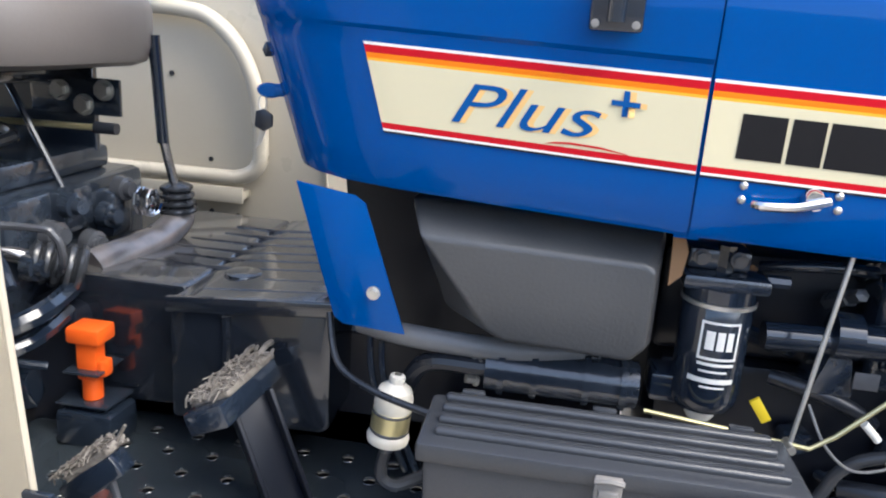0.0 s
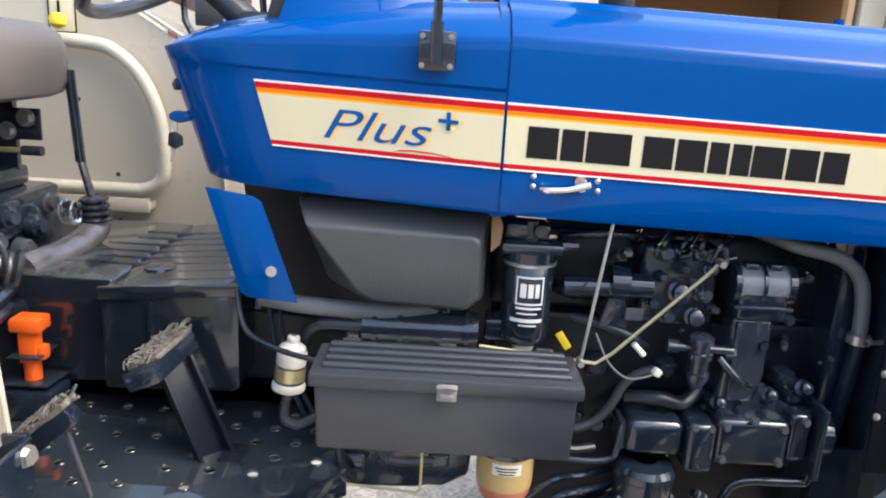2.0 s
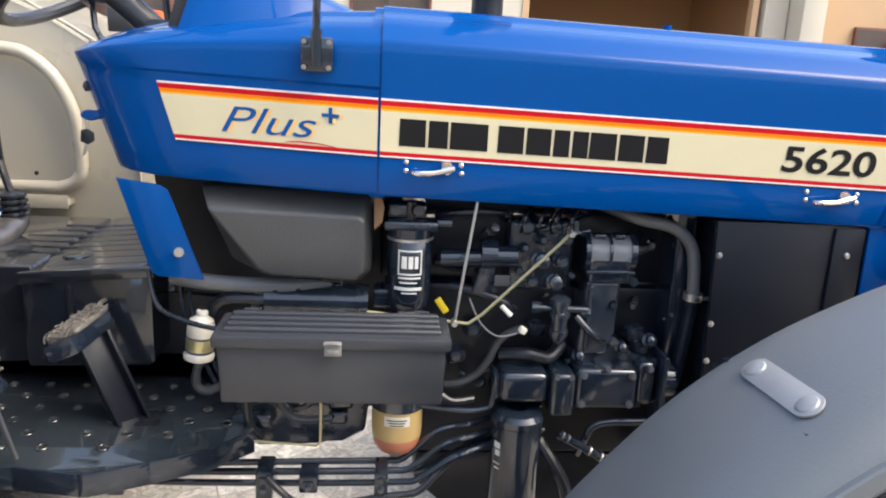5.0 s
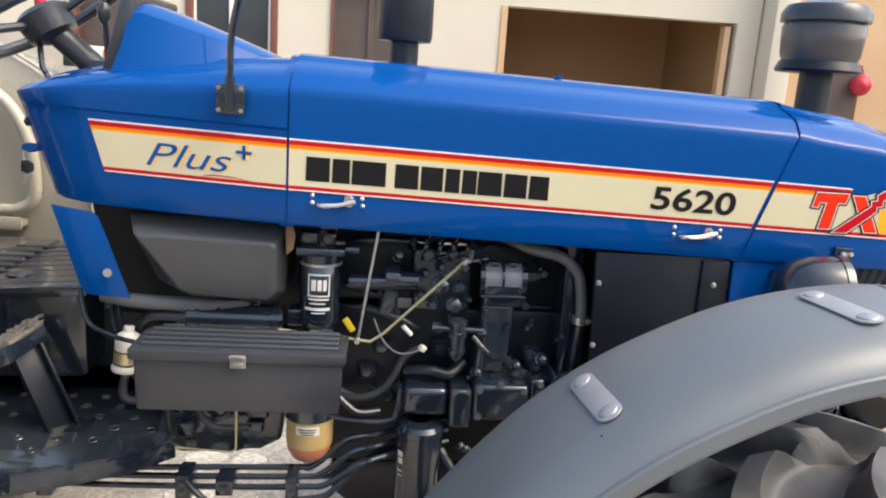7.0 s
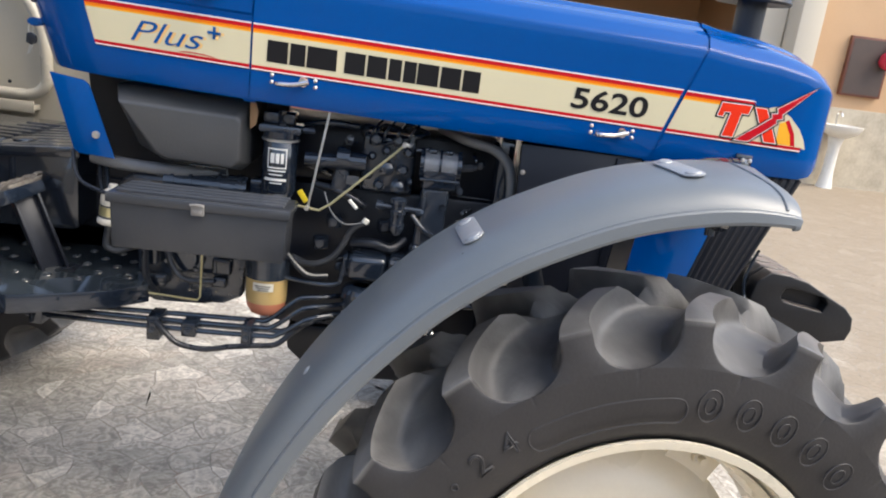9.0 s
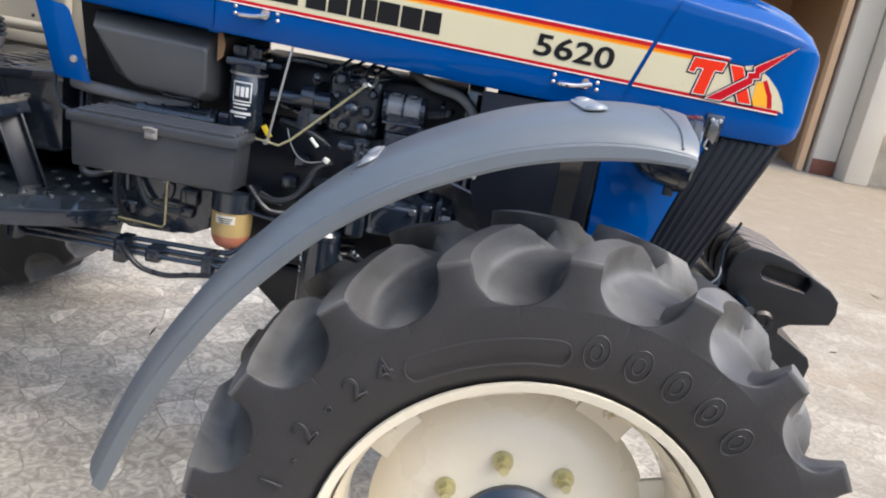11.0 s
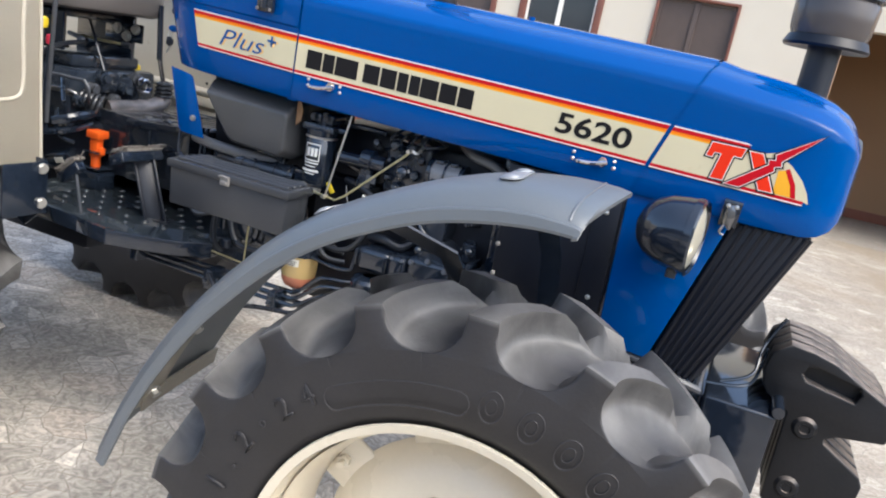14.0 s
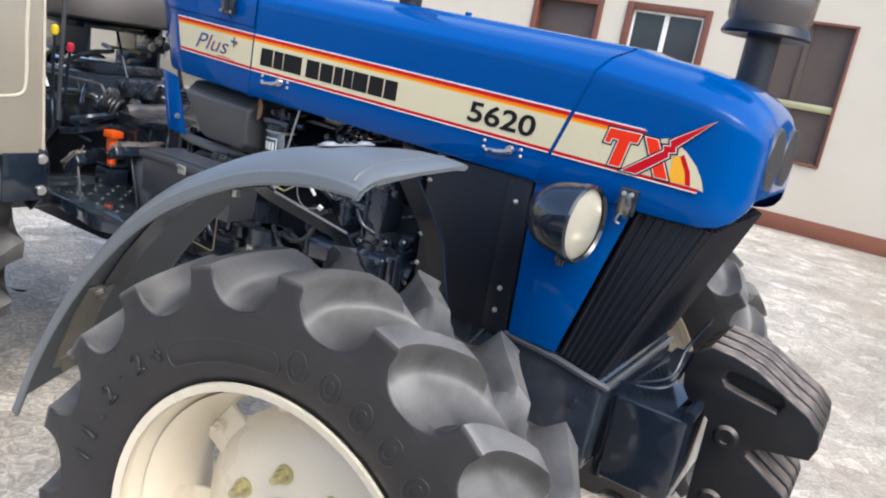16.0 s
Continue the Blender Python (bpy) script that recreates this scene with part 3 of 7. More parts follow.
nose_ob = part("nose_panel", nose, BLUE, tractor, "rounded blue nose panel")
for s in (-1, 1):
    hl = lathe(B(), [(0.0, 0.0), (0.05, 0.004), (0.062, 0.002), (0.066, -0.006)], (0.4885, 0.085 * s, 1.28), (1, 0, 0), 24)
    for v in hl.verts:
        v.co.y = 0.085 * s + (v.co.y - 0.085 * s) * 1.3
    part("nose_lamp", hl, TANKGREY, nose_ob, "oval grey lamp blank")

# rear cowl round the dash
COWL = ((-0.7885, 0.283, 1.474, 0.0), (-0.9, 0.272, 1.468, 0.15), (-1.02, 0.258, 1.455, 0.35), (-1.14, 0.244, 1.437, 0.6), (-1.215, 0.228, 1.420, 0.8), (-1.265, 0.203, 1.404, 0.95), (-1.297, 0.168, 1.392, 1.0), (-1.311, 0.12, 1.386, 1.0))
COWL_PROFILE = [(y, z, 1.0) for y, z in PROFILE[:5]] + [(0.283, 1.319, 1.0), (0.283, 1.324, 1.014)] + [(y, z, 1.014) for y, z in PROFILE[5:]]
cowl = B()
secs = []
for x, w, zt, lean in COWL:
    zb = hz(1.149, x)
    half = []
    for y, z, step in COWL_PROFILE:
        f = (z - 1.3225) / (1.460 - 1.3225)
        zz = hz(z, x) if f < 0 else hz(1.3225, x) + f * (zt - hz(1.3225, x))
        half.append((x + lean * (1.38 - zz) * 0.33, -y * w / 0.283 * step, zz))
    secs.append(half + [(a, -b, c) for a, b, c in reversed(half[:-1])])
loft(cowl, secs, (False, True))
cowl_ob = part("dash_cowl", cowl, BLUE, tractor, "blue cowl panel behind the bonnet")
hump = B()
secs = []
for x, w, zt in ((-0.84, 0.09, 1.474), (-0.88, 0.125, 1.489), (-0.95, 0.150, 1.514), (-1.02, 0.165, 1.538), (-1.075, 0.172, 1.556), (-1.10, 0.165, 1.553)):
    zb = 1.40
    sec = [(-w - 0.03, zb), (-w, zb + (zt - zb) * 0.55), (-w * 0.9, zb + (zt - zb) * 0.85), (-w * 0.65, zt - 0.004), (0, zt), (w * 0.65, zt - 0.004), (w * 0.9, zb + (zt - zb) * 0.85), (w, zb + (zt - zb) * 0.55), (w + 0.03, zb)]
    secs.append([(x - 0.28 * max(0, 1.5 - z) if x < -1.06 else x, y, z) for y, z in sec])
loft(hump, secs, (True, True))
part("dash_hump", hump, BLUE, cowl_ob, "raised blue instrument hood")
dash = B()
prism(dash, [(-1.10, 1.42), (-1.085, 1.57), (-1.105, 1.575), (-1.15, 1.42)], -0.155, 0.155, 0.006)
part("instrument_panel", dash, DARKPLASTIC, cowl_ob, "black plastic instrument panel")

# ---- decals on the near side ----
DY = -0.2842


def strip(bm, pts, y=DY):
    """A thin film laid on the panel; pts are x and z."""
    bm.faces.new([bm.verts.new((x, (y if not callable(y) else y(x)), z)) for x, z in pts])
    return bm


def film(name, pts, mat, parent, lift=0.0, label=""):
    bm = B()
    strip(bm, pts, DY - lift)
    r = bmesh.ops.extrude_face_region(bm, geom=bm.faces[:])
    for v in r["geom"]:
        if isinstance(v, bmesh.types.BMVert):
            v.co.y += 0.0007
    return part(name, bm, mat, parent, label, 0)


BANDS = [("white_edge", 1.3035, 1.3065, DWHITE), ("red_stripe", 1.2955, 1.3035, DRED), ("orange_stripe", 1.2900, 1.2955, DORANGE), ("yellow_stripe", 1.2870, 1.2900, DYELLOW), ("cream_field", 1.2225, 1.2870, DCREAM), ("red_line", 1.2160, 1.2225, DRED), ("white_line", 1.2135, 1.2160, DWHITE), ("black_line", 1.2115, 1.2135, DBLACK)]


def seam_edge(z0, side):
    z = hz(z0, 0.11)
    return seam_x(z) + side * 0.0045


for name, lo, hi, mat in BANDS:
    film(name, [(-0.785, hz(lo, -0.785)), (seam_edge(lo, -1), hz(lo, 0.1)), (seam_edge(hi, -1), hz(hi, 0.1)), (-0.785, hz(hi, -0.785))], mat, bonnet)
# nose decal: field runs to a rounded tip
tip = [(0.411, 1.199), (0.413, 1.207), (0.405, 1.228), (0.39, 1.25), (0.365, 1.273), (0.33, 1.291), (0.29, 1.2985)]
film("cream_field", [(seam_edge(1.2225, 1), hz(1.2225, 0.13)), (0.40, hz(1.2225, 0.40)), *tip[1:6], (0.288, hz(1.2870, 0.288)), (seam_edge(1.2870, 1), hz(1.2870, 0.13))], DCREAM, nose_ob)
for name, lo, hi, mat in BANDS[:4]:
    film(name, [(seam_edge(lo, 1), hz(lo, 0.13)), (0.285, hz(lo, 0.285)), (0.285 - (hi - 1.2870) * 0.4, hz(hi, 0.285)), (seam_edge(hi, 1), hz(hi, 0.13))], mat, nose_ob)
for name, lo, hi, mat in BANDS[5:]:
    film(name, [(seam_edge(lo, 1), hz(lo, 0.13)), (0.401, hz(lo, 0.401)), (0.404, hz(hi, 0.404)), (seam_edge(hi, 1), hz(hi, 0.13))], mat, nose_ob)
film("yellow_wedge", [(0.345, 1.2135), (0.378, 1.2125), (0.372, 1.235), (0.356, 1.262), (0.344, 1.258)], DYELLOW, nose_ob, 0.0006)
film("red_wedge", [(0.378, 1.2125), (0.388, 1.212), (0.381, 1.238), (0.363, 1.267), (0.356, 1.262), (0.372, 1.235)], DRED, nose_ob, 0.0006)


def ring_film(name, poly, mat, parent, lift, grow):
    """A letter stroke with its keyline: the outline grown about its middle."""
    cx, cz = sum(p[0] for p in poly) / len(poly), sum(p[1] for p in poly) / len(poly)
    out = []
    k = len(poly)
    area = sum(poly[i][0] * poly[(i + 1) % k][1] - poly[(i + 1) % k][0] * poly[i][1] for i in range(k))
    sgn = 1 if area > 0 else -1
    for i in range(k):
        a, b, c = Vector(poly[i - 1]), Vector(poly[i]), Vector(poly[(i + 1) % k])
        d1, d2 = (b - a).normalized(), (c - b).normalized()
        n1, n2 = Vector((d1.y, -d1.x)) * sgn, Vector((d2.y, -d2.x)) * sgn
        nn = (n1 + n2)
        nn = nn.normalized() / max(0.45, nn.normalized().dot(n1)) if nn.length > 1e-3 else n1
        out.append(tuple(b + nn * grow))
    return film(name, out, mat, parent, lift)


T_POLY = [(0.211, 1.287), (0.276, 1.2865), (0.271, 1.268), (0.256, 1.268), (0.247, 1.217), (0.223, 1.217), (0.233, 1.268), (0.219, 1.268), (0.217, 1.258), (0.205, 1.259)]
X1_POLY = [(0.284, 1.284), (0.309, 1.2835), (0.344, 1.214), (0.318, 1.214)]
X2_POLY = [(0.252, 1.2115), (0.282, 1.2115), (0.336, 1.256), (0.334, 1.264), (0.347, 1.267), (0.345, 1.276), (0.406, 1.337), (0.332, 1.287), (0.335, 1.277), (0.322, 1.275), (0.324, 1.266)]
for poly, mat, base in ((T_POLY, TXRED, 0.0008), (X1_POLY, TXRED, 0.0014), (X2_POLY, DRED, 0.0022)):
    ring_film("letter_keyline", poly, DBLACK, nose_ob, base, 0.0044)
    ring_film("letter_edge", poly, DWHITE, nose_ob, base + 0.0003, 0.0014)
    ring_film("letter", poly, mat, nose_ob, base + 0.0006, -0.0002)


def lettering(body, mat, parent, name, corner, width, height, bold=0.0, shear=0.0, rise=0.0, y=DY - 0.0012, extrude=0.0):
    """Words in the built-in font, fitted to a box on the near side (x to the right, z up)."""
    cu = bpy.data.curves.new("t", "FONT")
    cu.body, cu.size, cu.offset, cu.shear, cu.extrude = body, 1.0, bold, shear, extrude
    cu.resolution_u = 4
    tmp = bpy.data.objects.new("t", cu)
    me = bpy.data.meshes.new_from_object(tmp)
    bpy.data.objects.remove(tmp)
    co = np.empty(len(me.vertices) * 3)
    me.vertices.foreach_get("co", co)
    co = co.reshape(-1, 3)
    lo, hi = co.min(0), co.max(0)
    u, v = (co[:, 0] - lo[0]) / (hi[0] - lo[0]), (co[:, 1] - lo[1]) / (hi[1] - lo[1])
    x = corner[0] + u * width
    out = np.stack([x, np.array([y(a) if callable(y) else y for a in x]) - (co[:, 2] if extrude else 0), corner[1] + v * height + rise * u * width], 1)
    me.vertices.foreach_set("co", out.ravel())
    me.name = name
    me.materials.clear()
    me.materials.append(mat)
    me.update()
    ob = new(name, me)
    ob.parent = parent
    return ob


lettering("5620", DBLACK, bonnet, "model_number", (-0.113, 1.2375), 0.166, 0.045, 0.020, 0.06, SLOPE)
# the maker's name stands as plain dark bars, one for each letter
for x, width in ((-0.755, 0.043), (-0.708, 0.032), (-0.673, 0.062), (-0.595, 0.043), (-0.548, 0.041), (-0.503, 0.027), (-0.472, 0.027), (-0.443, 0.045), (-0.394, 0.043), (-0.347, 0.037)):
    z = hz(1.2335, x)
    film("name_bar", [(x, z), (x + width, z + SLOPE * width), (x + width, z + 0.0435 + SLOPE * width), (x + 0.001, z + 0.0435)], DBLACK, bonnet, 0.0008)

# cowl decal with the script word
CD = 0.0016


def cfilm(name, pts, mat, lift=0.0):
    bm = B()
    fine = []
    for i, p in enumerate(pts):
        q = pts[(i + 1) % len(pts)]
        n = max(1, int(abs(q[0] - p[0]) / 0.02))
        fine += [(p[0] + (q[0] - p[0]) * k / n, p[1] + (q[1] - p[1]) * k / n) for k in range(n)]
    f = bm.faces.new([bm.verts.new((a, 0, c)) for a, c in fine])
    bmesh.ops.triangulate(bm, faces=[f])
    for v in bm.verts:
        v.co.y = cowl_surface(v.co.x, v.co.z) - CD - lift
    return part(name, bm, mat, cowl_ob, "", 0)


def cowl_surface(x, z):
    """The cowl's side, which leans with height behind the seam."""
    for (xa, wa, ta, la), (xb, wb, tb, lb) in zip(COWL, COWL[1:]):
        ax, bx = xa + la * (1.38 - z) * 0.33, xb + lb * (1.38 - z) * 0.33
        if bx <= x <= ax + 1e-6:
            return -(wa + (wb - wa) * (ax - x) / (ax - bx))
    return -0.283


def cowl_left(z):
    return -1.143 + (1.337 - z) * 0.29


for name, lo, hi, mat in BANDS:
    a, b = hz(lo, -1.13), hz(hi, -1.13)
    cfilm(name, [(cowl_left(a), a), (-0.7895, hz(lo, -0.79)), (-0.7895, hz(hi, -0.79)), (cowl_left(b), b)], mat)
for dx, dz, mat, lift in ((0.0065, -0.0005, DSHADE, 0.0006), (0.0, 0.0, DBLUE, 0.0012)):
    lettering("Plus", mat, cowl_ob, "script_word", (-1.041 + dx, 1.2645 + dz), 0.154, 0.0415, -0.004, 0.35, -0.02, lambda a, q=lift: cowl_surface(a, 1.27) - CD - q)
    lettering("+", mat, cowl_ob, "plus_sign", (-0.879 + dx, 1.287 + dz), 0.028, 0.025, 0.010, 0.0, -0.045, lambda a, q=lift: cowl_surface(a, 1.29) - CD - q - 0.0010)
cfilm("swoosh", [(-0.942, 1.2522), (-0.915, 1.2535), (-0.885, 1.2520), (-0.862, 1.2490), (-0.845, 1.2462), (-0.862, 1.2502), (-0.885, 1.2540), (-0.915, 1.2557), (-0.930, 1.2548)], DRED, 0.0010)


# bonnet catches
def catch(x, z):
    h = lathe(B(), [(0.0, 0.012), (0.009, 0.0115), (0.011, 0.008), (0.012, 0.0)], (x, -0.283, z), (0, -1, 0), 20)
    tube(h, [(x + 0.012, -0.298, z + 0.002), (x - 0.02, -0.301, z - 0.006), (x - 0.048, -0.301, z - 0.0075), (x - 0.056, -0.294, z - 0.008)], 0.0048, 8, 3)
    ob = part("bonnet_catch", h, CHROME, tractor, "bright metal bonnet catch")
    for dx, dz in ((-0.066, 0.008), (-0.066, -0.006), (0.024, 0.006), (0.025, -0.008)):
        part("rivet", lathe(B(), [(0.0042, 0.0), (0.004, 0.002), (0.002, 0.0038), (0.0, 0.004)], (x + dx, -0.283, z + dz), (0, -1, 0), 10), ZINC, ob)


catch(-0.676, 1.222)
catch(0.006, 1.197)


# ---- wheels ----
def tyre_mesh(name, R, W, rim, lugs, sweep, phase):
    """A tractor tyre with curved lugs and scooped valleys. Its axle lies along y; the near side is -y.
    sweep: degrees by which a lug trails from the middle to the shoulder; phase: degrees to a valley at the shoulder."""
    k = R / 0.552
    side = [(rim - 0.008, 0.36), (rim + 0.006, 0.42), (rim + 0.02, 0.455), (rim + 0.05, 0.485), (0.40 * k, 0.498), (0.425 * k, 0.503), (0.448 * k, 0.504)]
    lug_line = ((0.462, 0.5035), (0.486, 0.5005), (0.508, 0.495), (0.524, 0.487), (0.5325, 0.4835), (0.5345, 0.472), (0.541, 0.36), (0.548, 0.18), (0.552, 0.0))
    low_line = ((0.462, 0.499), (0.4640, 0.482), (0.4670, 0.458), (0.4705, 0.432), (0.4722, 0.420), (0.4755, 0.398), (0.4895, 0.300), (0.5020, 0.155), (0.5075, 0.0))
    lug, low, gap = list(side), list(side), [0.0] * len(side)
    for q in range(len(lug_line) - 1):
        steps = (8, 5, 3, 1, 2, 4, 5, 4)[q]
        for f in range(steps):
            t = (f / steps) ** (2.0 if q == 0 else 1.0)
            a = tuple(u + (v - u) * t for u, v in zip(lug_line[q], lug_line[q + 1]))
            b = tuple(u + (v - u) * t for u, v in zip(low_line[q], low_line[q + 1]))
            u = min(1.0, (a[0] - 0.462) / 0.052)
            gap.append((0.73 + 0.07 * min(1.0, max(0.0, (a[0] - 0.53) / 0.015))) * math.sqrt(max(0.0, 1 - (1 - u) ** 2)))
            lug.append((a[0] * k, a[1]))
            low.append((b[0] * k, b[1]))
    lug.append((0.552 * k, 0.0))
    low.append((0.5075 * k, 0.0))
    gap.append(0.80)
    half = (0.0, 0.45, 0.70, 0.83, 0.90, 0.95, 0.98, 1.0)
    cols = [(v, 0) for v in (*[-h for h in reversed(half)], *half[1:])] + [(f, 1) for f in (0.08, 0.5, 0.92)]
    per, pitch = len(cols), 2 * math.pi / lugs
    n = lugs * per
    verts, rows, dust_light_film = [], [], []
    order = [(i, -1) for i in range(len(lug))] + [(i, 1) for i in reversed(range(len(lug) - 1))]
    for i, s in order:
        row = []
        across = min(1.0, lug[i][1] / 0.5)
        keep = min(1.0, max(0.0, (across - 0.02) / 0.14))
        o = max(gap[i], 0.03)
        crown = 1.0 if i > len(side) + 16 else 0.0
        for j in range(n):
            c, q = divmod(j, per)
            if s > 0:
                c, q = divmod((j + per // 2) % n, per)
            v, on_lug = cols[q]
            at = 0.5 * (o * v if not on_lug else o + (2 - 2 * o) * v)
            if s > 0:
                at -= 0.5 - (lugs if c == 0 and j + per // 2 >= n else 0)
            plain = (j - 7) / per
            th = radians(phase) + pitch * (plain + (c + at - plain) * keep) - radians(sweep) * (1 - across) ** 1.7
            m = 1.0 if on_lug else abs(v) ** (12.0 if v > 0 else 9.0)
            if i < len(side):
                m = 1.0
            elif across < 0.15:
                m = min(m, max(0.0, (across - 0.03) / 0.09))
            r = low[i][0] + (lug[i][0] - low[i][0]) * m
            w = low[i][1] + (lug[i][1] - low[i][1]) * m
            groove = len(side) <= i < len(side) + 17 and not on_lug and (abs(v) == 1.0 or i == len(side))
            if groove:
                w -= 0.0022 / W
            # light from ahead painted in: one valley wall pale, the other dark
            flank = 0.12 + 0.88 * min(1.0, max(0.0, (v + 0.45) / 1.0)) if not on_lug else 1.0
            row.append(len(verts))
            # no film in the groove, so its shaded line is painted dark
            dust_light_film.append(0.0 if groove or i < len(side) or (m > 0.98 and crown == 0) else max(0.85 * crown * m, (1.0 - 0.45 * m) * flank))
            verts.append((r * math.cos(th), s * w * W, r * math.sin(th)))
        rows.append(row)
    faces = []
    for a, b in zip(rows, rows[1:]):
        for j in range(n):
            q = (j + 1) % n
            faces.append((a[j], a[q], b[q], b[j]))
    me = bpy.data.meshes.new(name)
    me.from_pydata(verts, [], faces)
    me.update()
    me.polygons.foreach_set("use_smooth", [True] * len(me.polygons))
    me.set_sharp_from_angle(angle=radians(38))
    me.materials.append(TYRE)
    me.attributes.new("dust_and_light", "FLOAT", "POINT").data.foreach_set("value", dust_light_film)
    return me


def wheel(name, R, W, rim, lugs, phase, offset, nuts, m, label):
    """Rim disc with tyre, rim ring, hub and nuts; axle along y, outside at -y."""
    disc = B()
    lathe(disc, [(0.03, 0.05), (rim * 0.30, 0.05), (rim * 0.50, 0.046), (rim * 0.62, 0.028), (rim * 0.72, 0.0), (rim * 0.74, -0.006), (rim * 0.72, -0.008), (rim * 0.60, 0.018), (rim * 0.48, 0.036), (0.03, 0.04)], (0, offset, 0), (0, -1, 0), 48)
    ob = part(name, disc, RIMCREAM, tractor, label)
    for q in range(8):
        a = q * math.pi / 4 + 0.25
        part("rim_lug", turned_box(B(), (rim * 0.24, 0.012, 0.10), Matrix.Translation((0, offset + 0.004, 0)) @ Matrix.Rotation(-a, 4, "Y") @ pose(rim * 0.80, 0, 0), 0.004), RIMCREAM, ob)
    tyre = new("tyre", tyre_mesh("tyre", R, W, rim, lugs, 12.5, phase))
    tyre.parent = ob
    down = m.to_translation().z
    for v in tyre.data.vertices:
        w = m.to_3x3() @ v.co
        if w.z < -down:
            v.co += m.to_3x3().inverted() @ Vector((0, 0, -down - w.z))
    tagged(tyre, "black rubber tractor tyre with deep angled lugs")
    ring = B()
    hw = W * 0.455
    lathe(ring, [(rim * 0.955, hw - 0.004), (rim * 0.985, hw - 0.001), (rim * 1.0, hw), (rim * 1.004, hw - 0.006), (rim * 0.985, hw - 0.016), (rim * 0.955, hw - 0.02), (rim * 0.935, hw - 0.05), (rim * 0.905, hw - 0.07), (rim * 0.88, hw - 0.09), (rim * 0.86, -0.03), (rim * 0.90, -hw + 0.06), (rim * 1.0, -hw), (rim * 0.985, -hw + 0.002), (rim * 0.88, -hw + 0.06), (rim * 0.845, -0.03), (rim * 0.868, hw - 0.09), (rim * 0.89, hw - 0.068), (rim * 0.92, hw - 0.048)], (0, 0, 0), (0, -1, 0), 72)
    part("rim", ring, RIMCREAM, ob, "cream painted steel rim")
    hub = B()
    lathe(hub, [(0.0, 0.155), (0.03, 0.152), (0.055, 0.13), (0.07, 0.08), (0.095, 0.062), (0.095, 0.04)], (0, offset, 0), (0, -1, 0), 28)
    part("hub", hub, BLACK, ob, "black hub")
    for q in range(nuts):
        a = q * 2 * math.pi / nuts + 0.25
        h = B()
        p = Vector((rim * 0.42 * math.cos(a), offset - 0.048, rim * 0.42 * math.sin(a)))
        cyl(h, p, p + Vector((0, -0.008, 0)), 0.018, n=16)
        cyl(h, p + Vector((0, -0.007, 0)), p + Vector((0, -0.022, 0)), 0.0125, n=6)
        cyl(h, p + Vector((0, -0.02, 0)), p + Vector((0, -0.036, 0)), 0.008, n=10)
        part("wheel_nut", h, YELLOWZINC, ob)
    for q in range(8):
        a = q * math.pi / 4 + 0.25
        h = B()
        p = Vector((rim * 0.80 * math.cos(a), offset - 0.004, rim * 0.80 * math.sin(a)))
        cyl(h, p, p + Vector((0, -0.012, 0)), 0.013, n=6)
        cyl(h, p + Vector((0, -0.01, 0)), p + Vector((0, -0.026, 0)), 0.007, n=10)
        part("clamp_bolt", h, RIMCREAM, ob)
    ob.matrix_basis = m
    return ob, tyre


def raised(body, size, r, a0, step, tyre, name, bars=False):
    """Raised marks set round the sidewall; bars: plain blocks in place of letters."""
    a = a0
    for ch in body:
        bm = B()
        if bars or ch == "-":
            w, hgt = (size * 0.36, size * 0.5) if bars else (size * 0.12, size * 0.12)
            line = [(w * math.cos(q * math.pi / 10), 0, hgt * math.sin(q * math.pi / 10)) for q in range(21)]
            tube(bm, line, 0.0013, 5, 1)
            if bars:
                tube(bm, [(0.45 * x, y, 0.5 * z) for x, y, z in line], 0.0011, 5, 1)
            me = finish(bm, name, RUBBER, 0)
        else:
            bm.free()
            cu = bpy.data.curves.new("t", "FONT")
            cu.body, cu.size, cu.extrude, cu.align_x, cu.align_y, cu.offset = ch, size * 1.25, 0.002, "CENTER", "CENTER", -0.001
            cu.fill_mode, cu.bevel_depth, cu.bevel_resolution, cu.resolution_u = "NONE", 0.0014, 0, 3
            tmp = bpy.data.objects.new("t", cu)
            me = bpy.data.meshes.new_from_object(tmp)
            bpy.data.objects.remove(tmp)
            me.transform(pose(0, 0, 0, 90, 0, 0))
            me.materials.clear()
            me.materials.append(RUBBER)
        ob = new(name, me)
        ob.parent = tyre
        ob.matrix_basis = Matrix.Rotation(-radians(a - 90), 4, "Y") @ pose(0, -0.1435, r)
        a -= step


front, front_tyre = wheel("front_wheel", 0.550, 0.285, 0.334, 18, 99.8, 0.03, 8, pose(-0.014, -0.780, 0.470, 0, 0, 4.5) @ pose(0, 0, 0, -1.8, 0, 0), "cream steel front wheel with ribbed tyre")
raised("11.2-24", 0.043, 0.408, 171, 7.2, front, "size_mark")
raised("xxxxx", 0.052, 0.405, 84, 9.2, front, "sidewall_bar", True)
oval = B()
line = [(0.392 * math.cos(radians(122 - 31 * q / 14)), 0.392 * math.sin(radians(122 - 31 * q / 14)), q) for q in range(15)]
